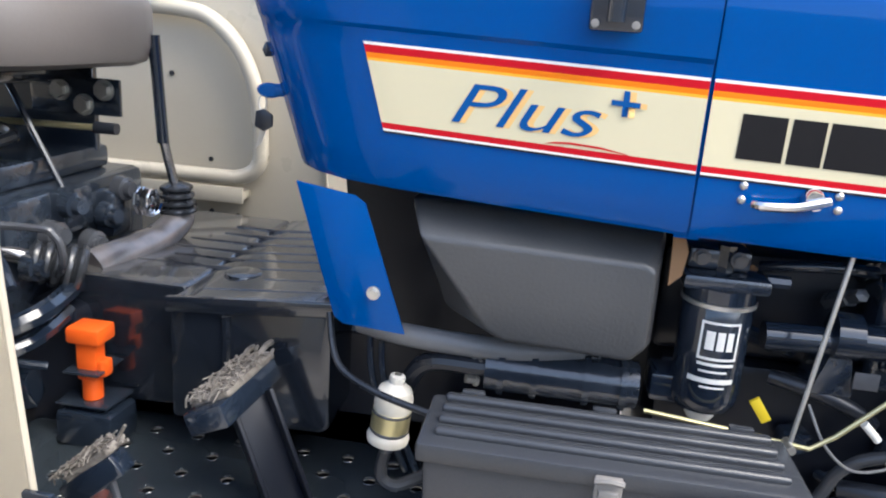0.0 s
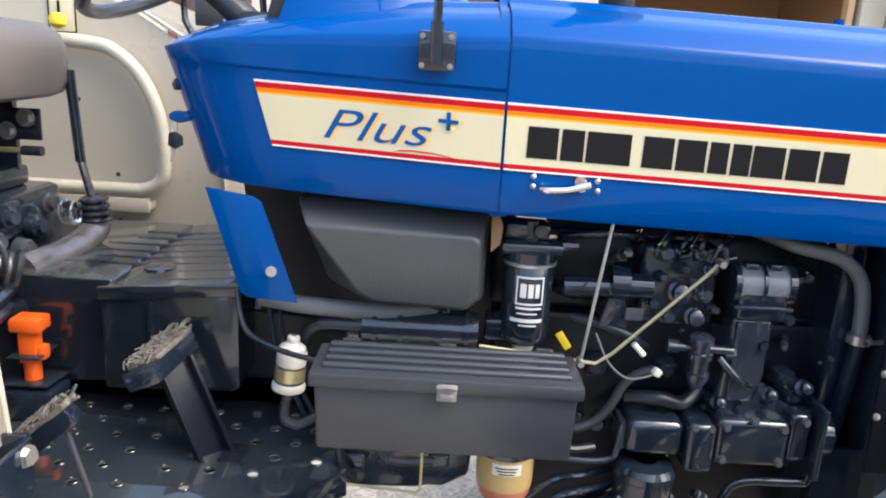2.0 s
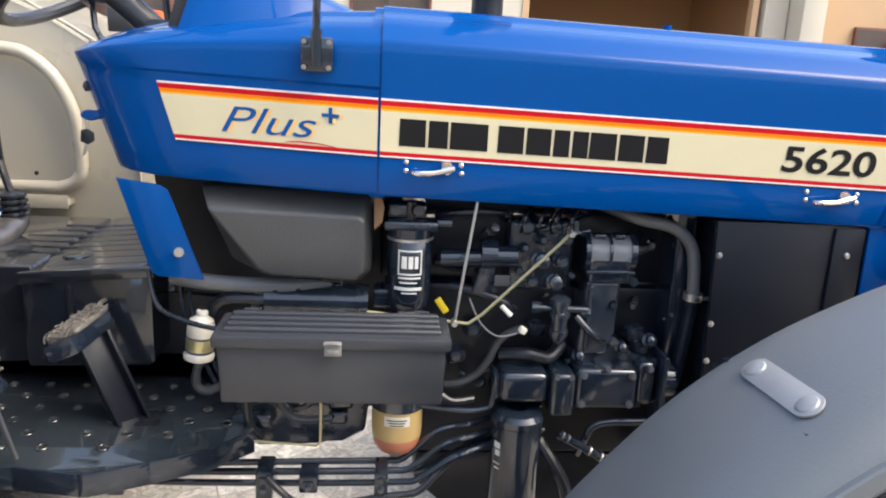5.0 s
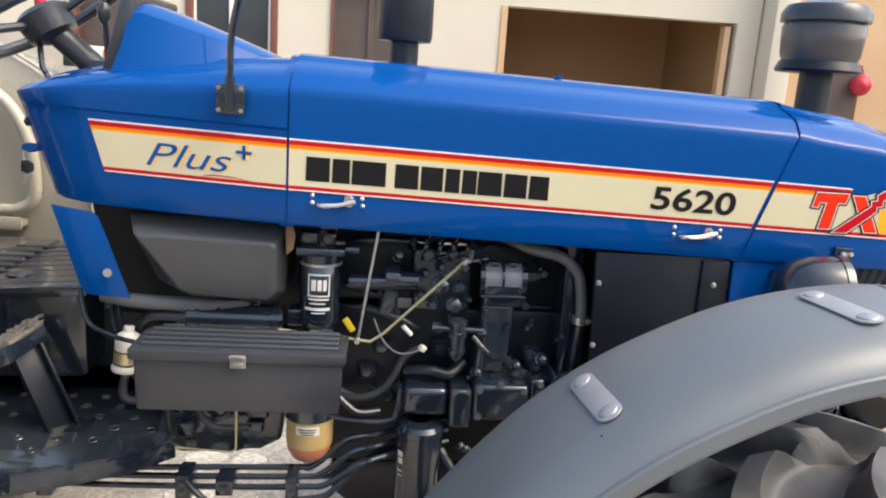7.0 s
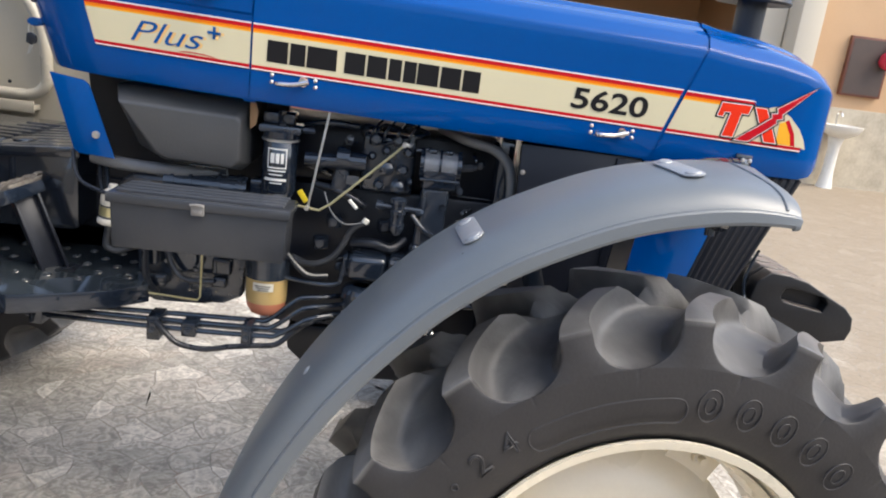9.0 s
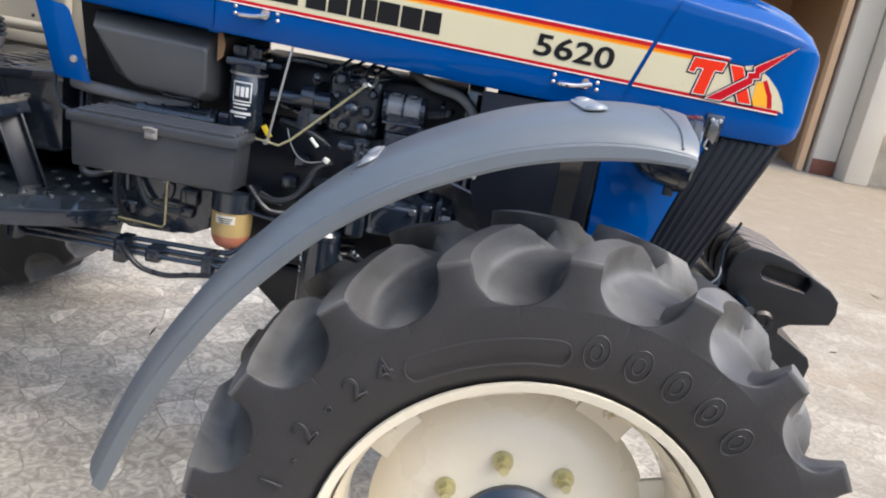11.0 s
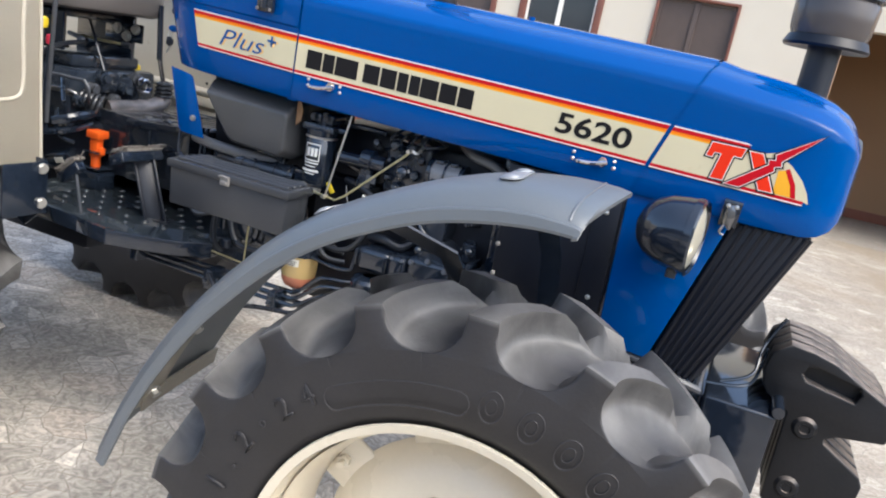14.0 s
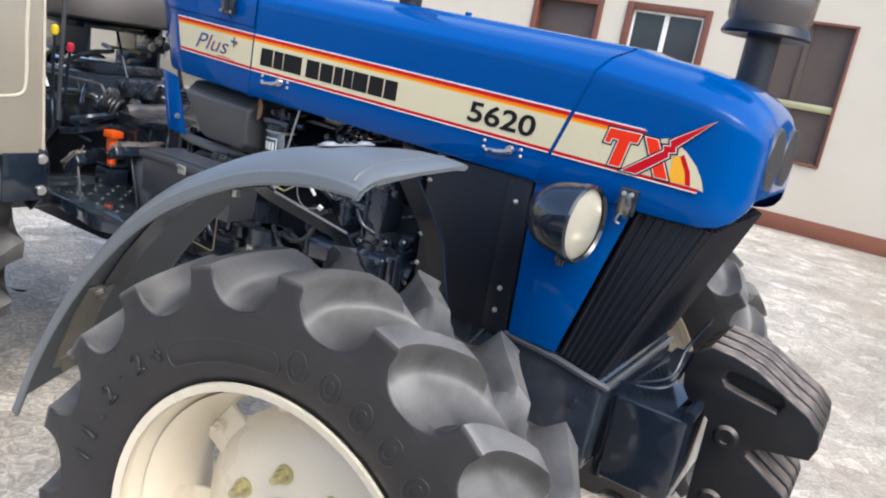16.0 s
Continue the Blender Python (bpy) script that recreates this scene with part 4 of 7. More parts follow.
line = [(x * (1 + 0.05), z * (1 + 0.05)) for x, z, q in line] + [(0.392 * math.cos(radians(91 - 2.2 * math.sin(f))) * (1 + 0.05 * math.cos(f)), 0.392 * math.sin(radians(91 - 2.2 * math.sin(f))) * (1 + 0.05 * math.cos(f))) for f in (0.6, 1.2, 1.57, 2.0, 2.6)] + [(x * 0.95, z * 0.95) for x, z, q in reversed(line)] + [(0.392 * math.cos(radians(122 + 2.2 * math.sin(f))) * (1 - 0.05 * math.cos(f)), 0.392 * math.sin(radians(122 + 2.2 * math.sin(f))) * (1 - 0.05 * math.cos(f))) for f in (0.6, 1.2, 1.57, 2.0, 2.6)]
line = [(x, -0.1425, z) for x, z in line]
line.append(line[0])
tube(oval, line, 0.0015, 6, 1)
part("sidewall_oval", oval, RUBBER, front)
far = copy_thing(front, pose(-0.014, 0.780, 0.470, 0, 0, 184))
rear, rear_tyre = wheel("rear_wheel", 0.715, 0.43, 0.40, 20, 100.0, 0.0, 8, pose(-2.08, -0.725, 0.69), "cream steel rear wheel with large ribbed tyre")
copy_thing(rear, pose(-2.08, 0.80, 0.69, 0, 0, 180))

# ---- near front mudguard ----
ARC = [(0.130, 1.2075), (0.04, 1.2065), (-0.05, 1.193), (-0.14, 1.168), (-0.23, 1.128), (-0.315, 1.080), (-0.40, 1.015), (-0.475, 0.938), (-0.545, 0.852), (-0.61, 0.750), (-0.665, 0.640), (-0.71, 0.52)]
arc = spline([(x, 0, z) for x, z in ARC], 5)
MID, HALF = -0.785, 0.120


def arc_at(f):
    """The place on the mudguard's arc at a share of its length, and the way out of it."""
    q = min(max(f, 0.0), 0.9999) * (len(arc) - 1)
    i = int(q)
    p = arc[i].lerp(arc[i + 1], q - i)
    way = (arc[min(i + 2, len(arc) - 1)] - arc[max(i - 1, 0)]).normalized()
    return p, Vector((way.z, 0, -way.x))


inner_y, outer_y = MID + HALF, MID - HALF
RIM = [(inner_y, -0.010), (inner_y - 0.0015, -0.002), (inner_y - 0.008, 0.0006), (inner_y - 0.03, 0.0015), (MID + 0.03, 0.004), (MID - 0.03, 0.004), (outer_y + 0.06, 0.0015), (outer_y + 0.034, -0.005), (outer_y + 0.018, -0.0145), (outer_y + 0.009, -0.025), (outer_y + 0.0065, -0.0295), (outer_y + 0.001, -0.0305), (outer_y - 0.001, -0.033), (outer_y - 0.003, -0.0485), (outer_y - 0.001, -0.053), (outer_y + 0.004, -0.053), (outer_y + 0.012, -0.033), (outer_y + 0.034, -0.014), (MID, -0.003), (inner_y - 0.03, -0.0055), (inner_y - 0.007, -0.0125)]


def skin(f, q):
    """A corner of the mudguard's section at a share of its length."""
    y, h = RIM[q]
    g = min(1.0, max(0.0, (y - outer_y) / (inner_y - outer_y)))
    flat = 0.5 * max(0.0, 1 - f / 0.16) ** 1.5
    h += (-0.046 * (1 - g) - (0.005 if q > 13 else 0.0) - h) * flat
    p, up = arc_at(f - 0.078 * g * f**7)
    blunt = max(0.0, 1 - f / 0.05) ** 2
    back = blunt * (0.022 * (1 - g) - 0.4 * min(0.0, h + 0.02))
    return tuple(p + up * (h - 0.004 * blunt) + Vector((-back, y - 0.030 * (1 - g) * f**3, 0)))


guard = B()
steps = 64
secs = [[skin((i / steps) ** 1.15, q) for q in range(len(RIM))] for i in range(steps + 1)]
loft(guard, secs, (True, True), True)
mud = part("mudguard", guard, FENDERGREY, tractor, "grey plastic front mudguard", 28)
part("front_bead", tube(B(), [skin(0.050, q) for q in range(2, 10)], 0.0022, 8, 2), FENDERGREY, mud)


def guard_top(x, y):
    """Height of the mudguard's upper face."""
    for a, b in zip(arc, arc[1:]):
        if b.x <= x <= a.x:
            h = 0.004 - 0.0025 * min(1.0, abs(y - MID) / 0.06)
            return a.z + (b.z - a.z) * (a.x - x) / (a.x - b.x) + h, math.atan2(a.z - b.z, a.x - b.x)
    return 1.2, 0.0


def strap(x0, z0, tilt, y0, y1, turn):
    """A pale strap plate with two round bolt heads across the mudguard."""
    bm = B()
    m = Matrix.Translation((x0, (y0 + y1) / 2, z0)) @ Matrix.Rotation(-tilt, 4, "Y") @ Matrix.Rotation(turn, 4, "Z")
    L, w = abs(y1 - y0), 0.0175
    ring = [(w * math.cos(a), L / 2 - w + w * math.sin(a)) for a in [math.pi * q / 8 for q in range(9)]] + [(-w * math.cos(a), -L / 2 + w - w * math.sin(a)) for a in [math.pi * q / 8 for q in range(9)]]
    slab(bm, ring, 0.0, 0.003, 0.0008)
    for v in bm.verts:
        v.co = m @ v.co
    ob = part("strap_plate", bm, ALUMINIUM, mud, "pale metal strap plate")
    for s in (-1, 1):
        h = lathe(B(), [(0.0, 0.004), (0.006, 0.0038), (0.0115, 0.002), (0.013, 0.0)], (0, 0, 0), (0, 0, 1), 18)
        for v in h.verts:
            v.co = m @ (v.co + Vector((0, s * (L / 2 - w), 0.003)))
        part("bolt_head", h, ALUMINIUM, mud)
    return ob


for x, y0, y1, turn in ((-0.034, -0.842, -0.706, 6), (-0.338, -0.842, -0.706, 4)):
    z, tilt = guard_top(x, -0.775)
    strap(x, z + 0.001, tilt, y0, y1, radians(turn))
for x, y in ((-0.563, -0.82), (-0.656, -0.82)):
    z, tilt = guard_top(x, y)
    part("rivet", lathe(B(), [(0.0095, -0.001), (0.0085, 0.003), (0.004, 0.005), (0.0, 0.0055)], (x, y, z), (-math.sin(tilt), 0, math.cos(tilt)), 12), ALUMINIUM, mud)


def flat_bar(pts, wide, thick, edge):
    """A bent flat bar along a line; edge is the way its width lies."""
    bm = B()
    edge = Vector(edge).normalized()
    line = [Vector(p) for p in pts]
    rings = []
    for i, p in enumerate(line):
        way = (line[min(i + 1, len(line) - 1)] - line[max(i - 1, 0)]).normalized()
        u = (edge - way * edge.dot(way)).normalized() * wide / 2
        w = way.cross(u).normalized() * thick / 2
        rings.append([tuple(p + u + w), tuple(p + u - w), tuple(p - u - w), tuple(p - u + w)])
    return loft(bm, rings, (True, True), True)


def under(x, y, drop):
    z, tilt = guard_top(x, y)
    return (x + math.sin(tilt) * drop, y, z - math.cos(tilt) * drop)


for x, foot, knee in ((-0.034, (0.0, -0.33, 0.60), (-0.01, -0.50, 1.02)), (-0.338, (-0.06, -0.33, 0.60), (-0.20, -0.55, 0.98))):
    pts = [under(x, -0.855, 0.010), under(x, -0.66, 0.010), (x + 0.01, -0.625, guard_top(x, -0.66)[0] - 0.03), knee, foot]
    part("mudguard_stay", flat_bar(pts, 0.040, 0.006, (1, 0, 0.3)), BLACK, mud, "black flat steel mudguard stay")
    for y in (-0.83, -0.72):
        part("stay_bolt", hexbolt(B(), under(x, y, 0.014), (0, 0, -1), 0.009, 0.012), ZINC, mud)
part("spine_bar", flat_bar([under(x, -0.80, 0.011) for x in (-0.20, -0.28, -0.36, -0.44, -0.52, -0.58)], 0.045, 0.005, (0, 1, 0)), BLACK, mud)
tail = flat_bar([under(x, -0.825, 0.012) for x in (-0.578, -0.60, -0.63, -0.66, -0.686)], 0.058, 0.006, (0, 1, 0))
part("stay_plate", tail, GALVANISED, mud, "worn galvanised stay plate under the mudguard")
part("stay_plate", flat_bar([under(-0.684 + 0.006 * q, -0.838 + 0.046 * q, 0.0155) for q in range(5)], 0.050, 0.005, (-0.4, 0, -1)), GALVANISED, mud)
for x in (-0.586, -0.672):
    part("plate_bolt", hexbolt(B(), under(x, -0.822, 0.016), (0.8, -0.1, -0.5), 0.010, 0.010), ZINC, mud)

# ---- headlamp on its bracket, panel latch ----
lamp = B()
lathe(lamp, [(0.0, -0.108), (0.02, -0.106), (0.042, -0.096), (0.060, -0.077), (0.071, -0.05), (0.0755, -0.02), (0.0765, -0.003), (0.079, -0.002), (0.079, 0.012), (0.074, 0.016), (0.070, 0.010)], (0.222, -0.362, 1.103), (1, -0.13, -0.02), 32)
hl = part("headlamp", lamp, BLACK, tractor, "round black headlamp on the front panel")
part("lens", lathe(B(), [(0.0, 0.022), (0.03, 0.019), (0.055, 0.013), (0.070, 0.006), (0.071, -0.004)], (0.222, -0.362, 1.103), (1, -0.13, -0.02), 32), LENS, hl, "pale ribbed glass lens")
part("reflector", lathe(B(), [(0.069, 0.004), (0.055, -0.03), (0.02, -0.055), (0.0, -0.06)], (0.222, -0.362, 1.103), (1, -0.13, -0.02), 28), CHROME, hl)
br = B()
part("lamp_nut", cyl(B(), (0.205, -0.375, 1.035), (0.205, -0.378, 1.015), 0.011, n=12), BLACK, hl)
cyl(br, (0.18, -0.345, 1.10), (0.18, -0.272, 1.09), 0.016, n=12)
prism(br, [(0.15, 1.06), (0.21, 1.06), (0.21, 1.13), (0.15, 1.13)], -0.278, -0.272, 0.002)
part("lamp_bracket", br, BLACK, hl)
lt = prism(B(), [(0.262, 1.128), (0.298, 1.128), (0.300, 1.182), (0.264, 1.184)], -0.292, -0.284, 0.002)
latch = part("panel_latch", lt, BLACK, tractor, "black plate with grey toggle latch")
lt = B()
prism(lt, [(0.270, 1.135), (0.288, 1.120), (0.293, 1.150), (0.287, 1.176), (0.272, 1.172)], -0.302, -0.292, 0.003)
tube(lt, [(0.274, -0.300, 1.132), (0.270, -0.304, 1.116), (0.278, -0.300, 1.112)], 0.003, 8, 3)
part("toggle", lt, DARKSTEEL, latch)
for x in (0.274, 0.290):
    part("rivet", lathe(B(), [(0.005, 0), (0.004, 0.003), (0, 0.004)], (x, -0.302, 1.172), (0, -1, 0), 10), ZINC, latch)

# ---- lower blue panel, radiator side plate, slanted screen ----
pb = prism(B(), [(0.073, 1.150), (0.290, 1.142), (0.196, 0.800), (0.082, 0.805)], -0.272, -0.264, 0.002)
part("front_side_panel", pb, BLUE, tractor, "blue lower front side panel")
part("front_side_panel", prism(B(), [(0.073, 1.150), (0.290, 1.142), (0.196, 0.800), (0.082, 0.805)], 0.264, 0.272, 0.002), BLUE, tractor)
rp = prism(B(), [(-0.200, 1.146), (0.068, 1.146), (0.074, 0.79), (-0.185, 0.79)], -0.268, -0.258, 0.002)
rad = part("radiator_side_plate", rp, GRILLE, tractor, "black radiator side plate with small bolts")
prism_bm = prism(B(), [(0.012, 1.14), (0.066, 1.14), (0.072, 0.80), (0.014, 0.80)], -0.2735, -0.2685, 0.0015)
part("edge_plate", prism_bm, GRILLE, rad)
for x, z in ((0.038, 1.092), (0.042, 0.897), (0.040, 0.845), (-0.190, 1.085), (-0.188, 0.958), (-0.186, 0.887)):
    part("bolt", lathe(B(), [(0.006, 0), (0.0055, 0.003), (0, 0.005)], (x, -0.2735 if x > 0 else -0.268, z), (0, -1, 0), 10), ZINC if x > 0 else WORN, rad)
part("lower_shield", prism(B(), [(-0.235, 0.80), (-0.06, 0.80), (-0.06, 0.56), (-0.235, 0.56)], -0.215, -0.205), BLACK, rad)
core = B()
prism(core, [(-0.17, 1.14), (0.28, 1.135), (0.185, 0.79), (0.02, 0.78), (0.0, 0.60), (-0.15, 0.60)], -0.256, 0.256, 0.003)
part("radiator_core", core, CAST, tractor)
screen = B()
prism(screen, [(0.292, 1.14), (0.44, 1.14), (0.30, 0.775), (0.20, 0.795)], -0.255, 0.255, 0.012)
scr = part("radiator_screen", screen, GRILLE, tractor, "slanted black slatted radiator grille")
for q in range(8):
    a = q / 7
    x0, x1 = 0.298 + a * 0.135, 0.206 + a * 0.09
    sl = B()
    tube(sl, [(x0, -0.2505, 1.135), (x1, -0.2505, 0.795 - 0.02 * a)], 0.0065, 10, 1)
    part("slat", sl, GRILLE, scr)
for q in range(13):
    y = -0.24 + q * 0.04
    sl = B()
    tube(sl, [(0.440, y, 1.135), (0.302, y, 0.78)], 0.0075, 8, 1)
    part("slat", sl, GRILLE, scr)

# ---- front bolster, axle and weights ----
bol = B()
prism(bol, [(0.02, 0.80), (0.18, 0.795), (0.30, 0.765), (0.315, 0.74), (0.31, 0.56), (0.10, 0.50), (-0.02, 0.50), (-0.05, 0.70)], -0.26, 0.26, 0.012)
bolster = part("front_bolster", bol, CAST, tractor, "black cast front axle bolster")
lip = B()
tube(lip, [(0.03, -0.262, 0.803), (0.20, -0.262, 0.785), (0.305, -0.255, 0.762), (0.318, -0.20, 0.760), (0.318, 0.22, 0.76)], 0.009, 8, 2)
part("bolster_lip", lip, GREYIRON, bolster, "worn grey lip of the bolster")
for x, z in ((0.262, 0.705), (0.258, 0.64), (0.235, 0.58)):
    part("bolt", hexbolt(B(), (x, -0.26, z), (0, -1, 0), 0.008), CAST, bolster)
ax = B()
cyl(ax, (0, -0.62, 0.495), (0, 0.62, 0.495), 0.055, n=24)
lathe(ax, [(0.05, -0.06), (0.13, -0.05), (0.15, 0.0), (0.13, 0.05), (0.05, 0.06)], (0, 0.05, 0.495), (1, 0, 0), 24)
for s in (-1, 1):
    lathe(ax, [(0.06, -0.02), (0.115, 0.0), (0.115, 0.05), (0.08, 0.09), (0.05, 0.10)], (0, 0.60 * s, 0.495), (0, s, 0), 24)
part("front_axle", ax, CAST, tractor, "black front axle")
part("front_bracket", box(B(), 0.336, 0.488, -0.226, 0.226, 0.55, 0.744, 0.006, 3), BLACK, bolster, "glossy black box bracket")
part("bracket_flange", box(B(), 0.312, 0.338, -0.20, 0.20, 0.53, 0.735, 0.004), BLACK, bolster)
part("hanger_bar", cyl(B(), (0.488, -0.232, 0.757), (0.488, 0.24, 0.757), 0.013, n=16), BLACK, bolster)
OUT = [(0.447, 0.785), (0.441, 0.822), (0.450, 0.862), (0.481, 0.889), (0.529, 0.886), (0.580, 0.873), (0.640, 0.842), (0.690, 0.818), (0.716, 0.792), (0.721, 0.760), (0.712, 0.731), (0.672, 0.723), (0.622, 0.714), (0.600, 0.700), (0.602, 0.690), (0.690, 0.640), (0.700, 0.62), (0.690, 0.50), (0.67, 0.482), (0.56, 0.482), (0.515, 0.52), (0.512, 0.735), (0.488, 0.752), (0.462, 0.765)]
SLOT = [(0.519, 0.830), (0.526, 0.851), (0.545, 0.853), (0.632, 0.838), (0.641, 0.823), (0.633, 0.800), (0.56, 0.812), (0.530, 0.818)]
cu = bpy.data.curves.new("t", "CURVE")
cu.dimensions, cu.fill_mode, cu.extrude, cu.bevel_depth, cu.bevel_resolution, cu.offset = "2D", "BOTH", 0.0190, 0.0045, 2, -0.0045
for loop in (OUT, SLOT):
    sp = cu.splines.new("POLY")
    sp.points.add(len(loop) - 1)
    for pt, (x, z) in zip(sp.points, loop):
        pt.co = (x, z, 0, 1)
    sp.use_cyclic_u = True
tmp = bpy.data.objects.new("t", cu)
me = bpy.data.meshes.new_from_object(tmp)
bpy.data.objects.remove(tmp)
wt = B()
wt.from_mesh(me)
bmesh.ops.remove_doubles(wt, verts=wt.verts[:], dist=1e-5)
for v in wt.verts:
    v.co = Vector((v.co.x, 0.0235 - v.co.z, v.co.y))
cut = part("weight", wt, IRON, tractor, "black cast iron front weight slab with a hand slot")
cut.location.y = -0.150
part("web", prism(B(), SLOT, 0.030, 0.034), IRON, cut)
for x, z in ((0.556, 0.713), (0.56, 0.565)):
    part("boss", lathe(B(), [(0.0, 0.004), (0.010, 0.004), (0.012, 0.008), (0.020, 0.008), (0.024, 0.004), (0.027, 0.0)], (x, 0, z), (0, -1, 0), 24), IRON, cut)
for q in range(1, 4):
    o = new("weight", cut.data)
    o.parent = tractor
    o.location.y = -0.150 + 0.0590 * q
wr = B()
tube(wr, [(0.36, -0.18, 0.77), (0.42, -0.16, 0.80), (0.43, -0.12, 0.86), (0.46, -0.10, 0.93)], 0.004, 6)
tube(wr, [(0.33, -0.2, 0.765), (0.40, -0.19, 0.775), (0.43, -0.15, 0.79), (0.44, -0.1, 0.85)], 0.004, 6)
part("wire", wr, BLACK, tractor)

# ---- tool box ----
tb = B()
box(tb, -1.024, -0.672, -0.415, -0.318, 0.862, 0.962, 0.006)
for v in tb.verts:
    if v.co.z < 0.9:
        v.co.x = -0.848 + (v.co.x + 0.848) * 0.985
        v.co.y = -0.366 + (v.co.y + 0.366) * 0.95
tool = part("tool_box", tb, DARKPLASTIC, tractor, "dark grey plastic tool box with ribbed lid")
ld = box(B(), -1.031, -0.665, -0.422, -0.312, 0.956, 0.977, 0.005)
lid = part("lid", ld, DARKPLASTIC, tool)
for q in range(4):
    y = -0.402 + q * 0.0245
    part("rib", box(B(), -1.016, -0.680, y, y + 0.013, 0.974, 0.9835, 0.0042, 4), DARKPLASTIC, tool)
for q in range(3):
    part("hinge", box(B(), -1.0 + q * 0.14, -0.975 + q * 0.14, -0.314, -0.305, 0.970, 0.984, 0.002), DARKPLASTIC, tool)
lc = B()
box(lc, -0.860, -0.834, -0.428, -0.421, 0.949, 0.972, 0.002)
box(lc, -0.856, -0.838, -0.432, -0.427, 0.953, 0.961, 0.0015)
tube(lc, [(-0.860, -0.431, 0.970), (-0.847, -0.433, 0.973), (-0.834, -0.431, 0.970)], 0.003, 6, 2)
part("latch", lc, WORN, tool, "small grey metal latch")

# ---- fuel tank under the cowl ----
def tank_ring(dy, face):
    return [(x, dy, z) for x, z in face]


TANK_SIDE = [(-1.088, 1.168), (-0.802, 1.164), (-0.795, 1.155), (-0.795, 1.022), (-0.812, 1.006), (-0.985, 1.012), (-1.040, 1.040)]
TANK_FACE = [(-1.068, 1.136), (-0.818, 1.130), (-0.807, 1.122), (-0.807, 1.036), (-0.824, 1.018), (-0.965, 1.024), (-0.985, 1.034)]
tk = loft(B(), [tank_ring(0.05, TANK_SIDE), tank_ring(-0.205, TANK_SIDE), tank_ring(-0.258, TANK_FACE)], (True, True), True)
bevel(tk, tk.edges[:], 0.011, 4)
tank = part("fuel_tank", tk, TANKPLASTIC, tractor, "matt dark grey plastic fuel tank")
part("card_flap", prism(B(), [(-0.793, 1.165), (-0.784, 1.172), (-0.775, 1.145), (-0.778, 1.118), (-0.791, 1.105)], -0.238, -0.233), CARD, tractor, "brown cardboard flap behind the tank")

# ---- blue hanging side flap ----
fl = prism(B(), [(-1.226, 1.176), (-1.150, 1.168), (-1.138, 1.160), (-1.083, 1.004), (-1.160, 1.009), (-1.172, 1.016)], -0.229, -0.225, 0.0012)
for v in fl.verts:
    v.co.y += 0.10 * max(0, -1.16 - v.co.x) * 2
flap = part("cowl_flap", fl, BLUE, tractor, "blue sheet-metal flap under the cowl")
part("bolt", hexbolt(B(), (-1.123, -0.229, 1.053), (0, -1, 0), 0.0062, 0.005), ZINC, flap)
part("back_plate", prism(B(), [(-1.22, 1.18), (-0.74, 1.17), (-0.74, 0.86), (-1.18, 0.86)], -0.035, -0.025), GRILLE, tractor)
st = cyl(B(), (-0.985, -0.18, 0.957), (-0.80, -0.18, 0.957), 0.030, n=22)
cyl(st, (-0.93, -0.175, 1.0), (-0.85, -0.175, 1.0), 0.016, n=16)
for x in (-0.965, -0.925, -0.862, -0.818):
    cyl(st, (x - 0.004, -0.18, 0.957), (x + 0.004, -0.18, 0.957), 0.034, n=22)
starter = part("starter_motor", st, CAST, tractor, "black cylindrical starter motor")
for x, z in ((-1.000, 0.975), (-0.995, 0.940), (-1.012, 0.958)):
    part("terminal", hexbolt(B(), (x, -0.19, z), (-1, -0.4, 0.2), 0.006, 0.012), ZINC, starter)
part("terminal_cap", box(B(), -0.79, -0.755, -0.215, -0.165, 0.955, 0.990, 0.005), BLACK, starter)
part("bolt", hexbolt(B(), (-0.995, -0.19, 0.955), (0.3, -0.3, 1), 0.005, 0.014), WORN, tractor)

# ---- mirror bracket and stem ----
mb = box(B(), -0.911, -0.860, -0.298, -0.284, 1.366, 1.418, 0.004)
for v in mb.verts:
    v.co.y += (v.co.x + 0.885) * -0.1
cyl(mb, (-0.886, -0.297, 1.375), (-0.886, -0.297, 1.43), 0.009, n=14)
mirror = part("mirror_bracket", mb, BLACK, tractor, "black mirror bracket with four screws")
for x in (-0.905, -0.867):
    for z in (1.373, 1.411):
        part("screw", hexbolt(B(), (x, -0.298, z), (0, -1, 0), 0.003, 0.0015), WORN, mirror)
part("mirror_stem", tube(B(), [(-0.886, -0.297, 1.40), (-0.886, -0.298, 1.46), (-0.880, -0.31, 1.51), (-0.862, -0.34, 1.58), (-0.845, -0.37, 1.75)], 0.0062, 10), BLACK, mirror)

# ---- exhaust and air pre-cleaner ----
ex = B()
cyl(ex, (-0.58, 0.085, 1.40), (-0.58, 0.085, 1.55), 0.032, n=24)
lathe(ex, [(0.034, 1.522), (0.058, 1.525), (0.061, 1.535), (0.061, 1.98), (0.05, 2.0), (0.03, 2.0), (0.03, 2.25)], (-0.58, 0.085, 0), (0, 0, 1), 28)
part("exhaust", ex, SATIN, tractor, "black upright exhaust with silencer")
pc = B()
cyl(pc, (0.375, 0.07, 1.38), (0.375, 0.07, 1.535), 0.036, n=24)
pre = part("air_pre_cleaner", pc, SATIN, tractor, "smoky plastic pre-cleaner bowl with black cap")
part("rim", lathe(B(), [(0.04, 1.535), (0.090, 1.520), (0.093, 1.526), (0.085, 1.545), (0.04, 1.548)], (0.375, 0.07, 0), (0, 0, 1), 32), GRILLE, pre)
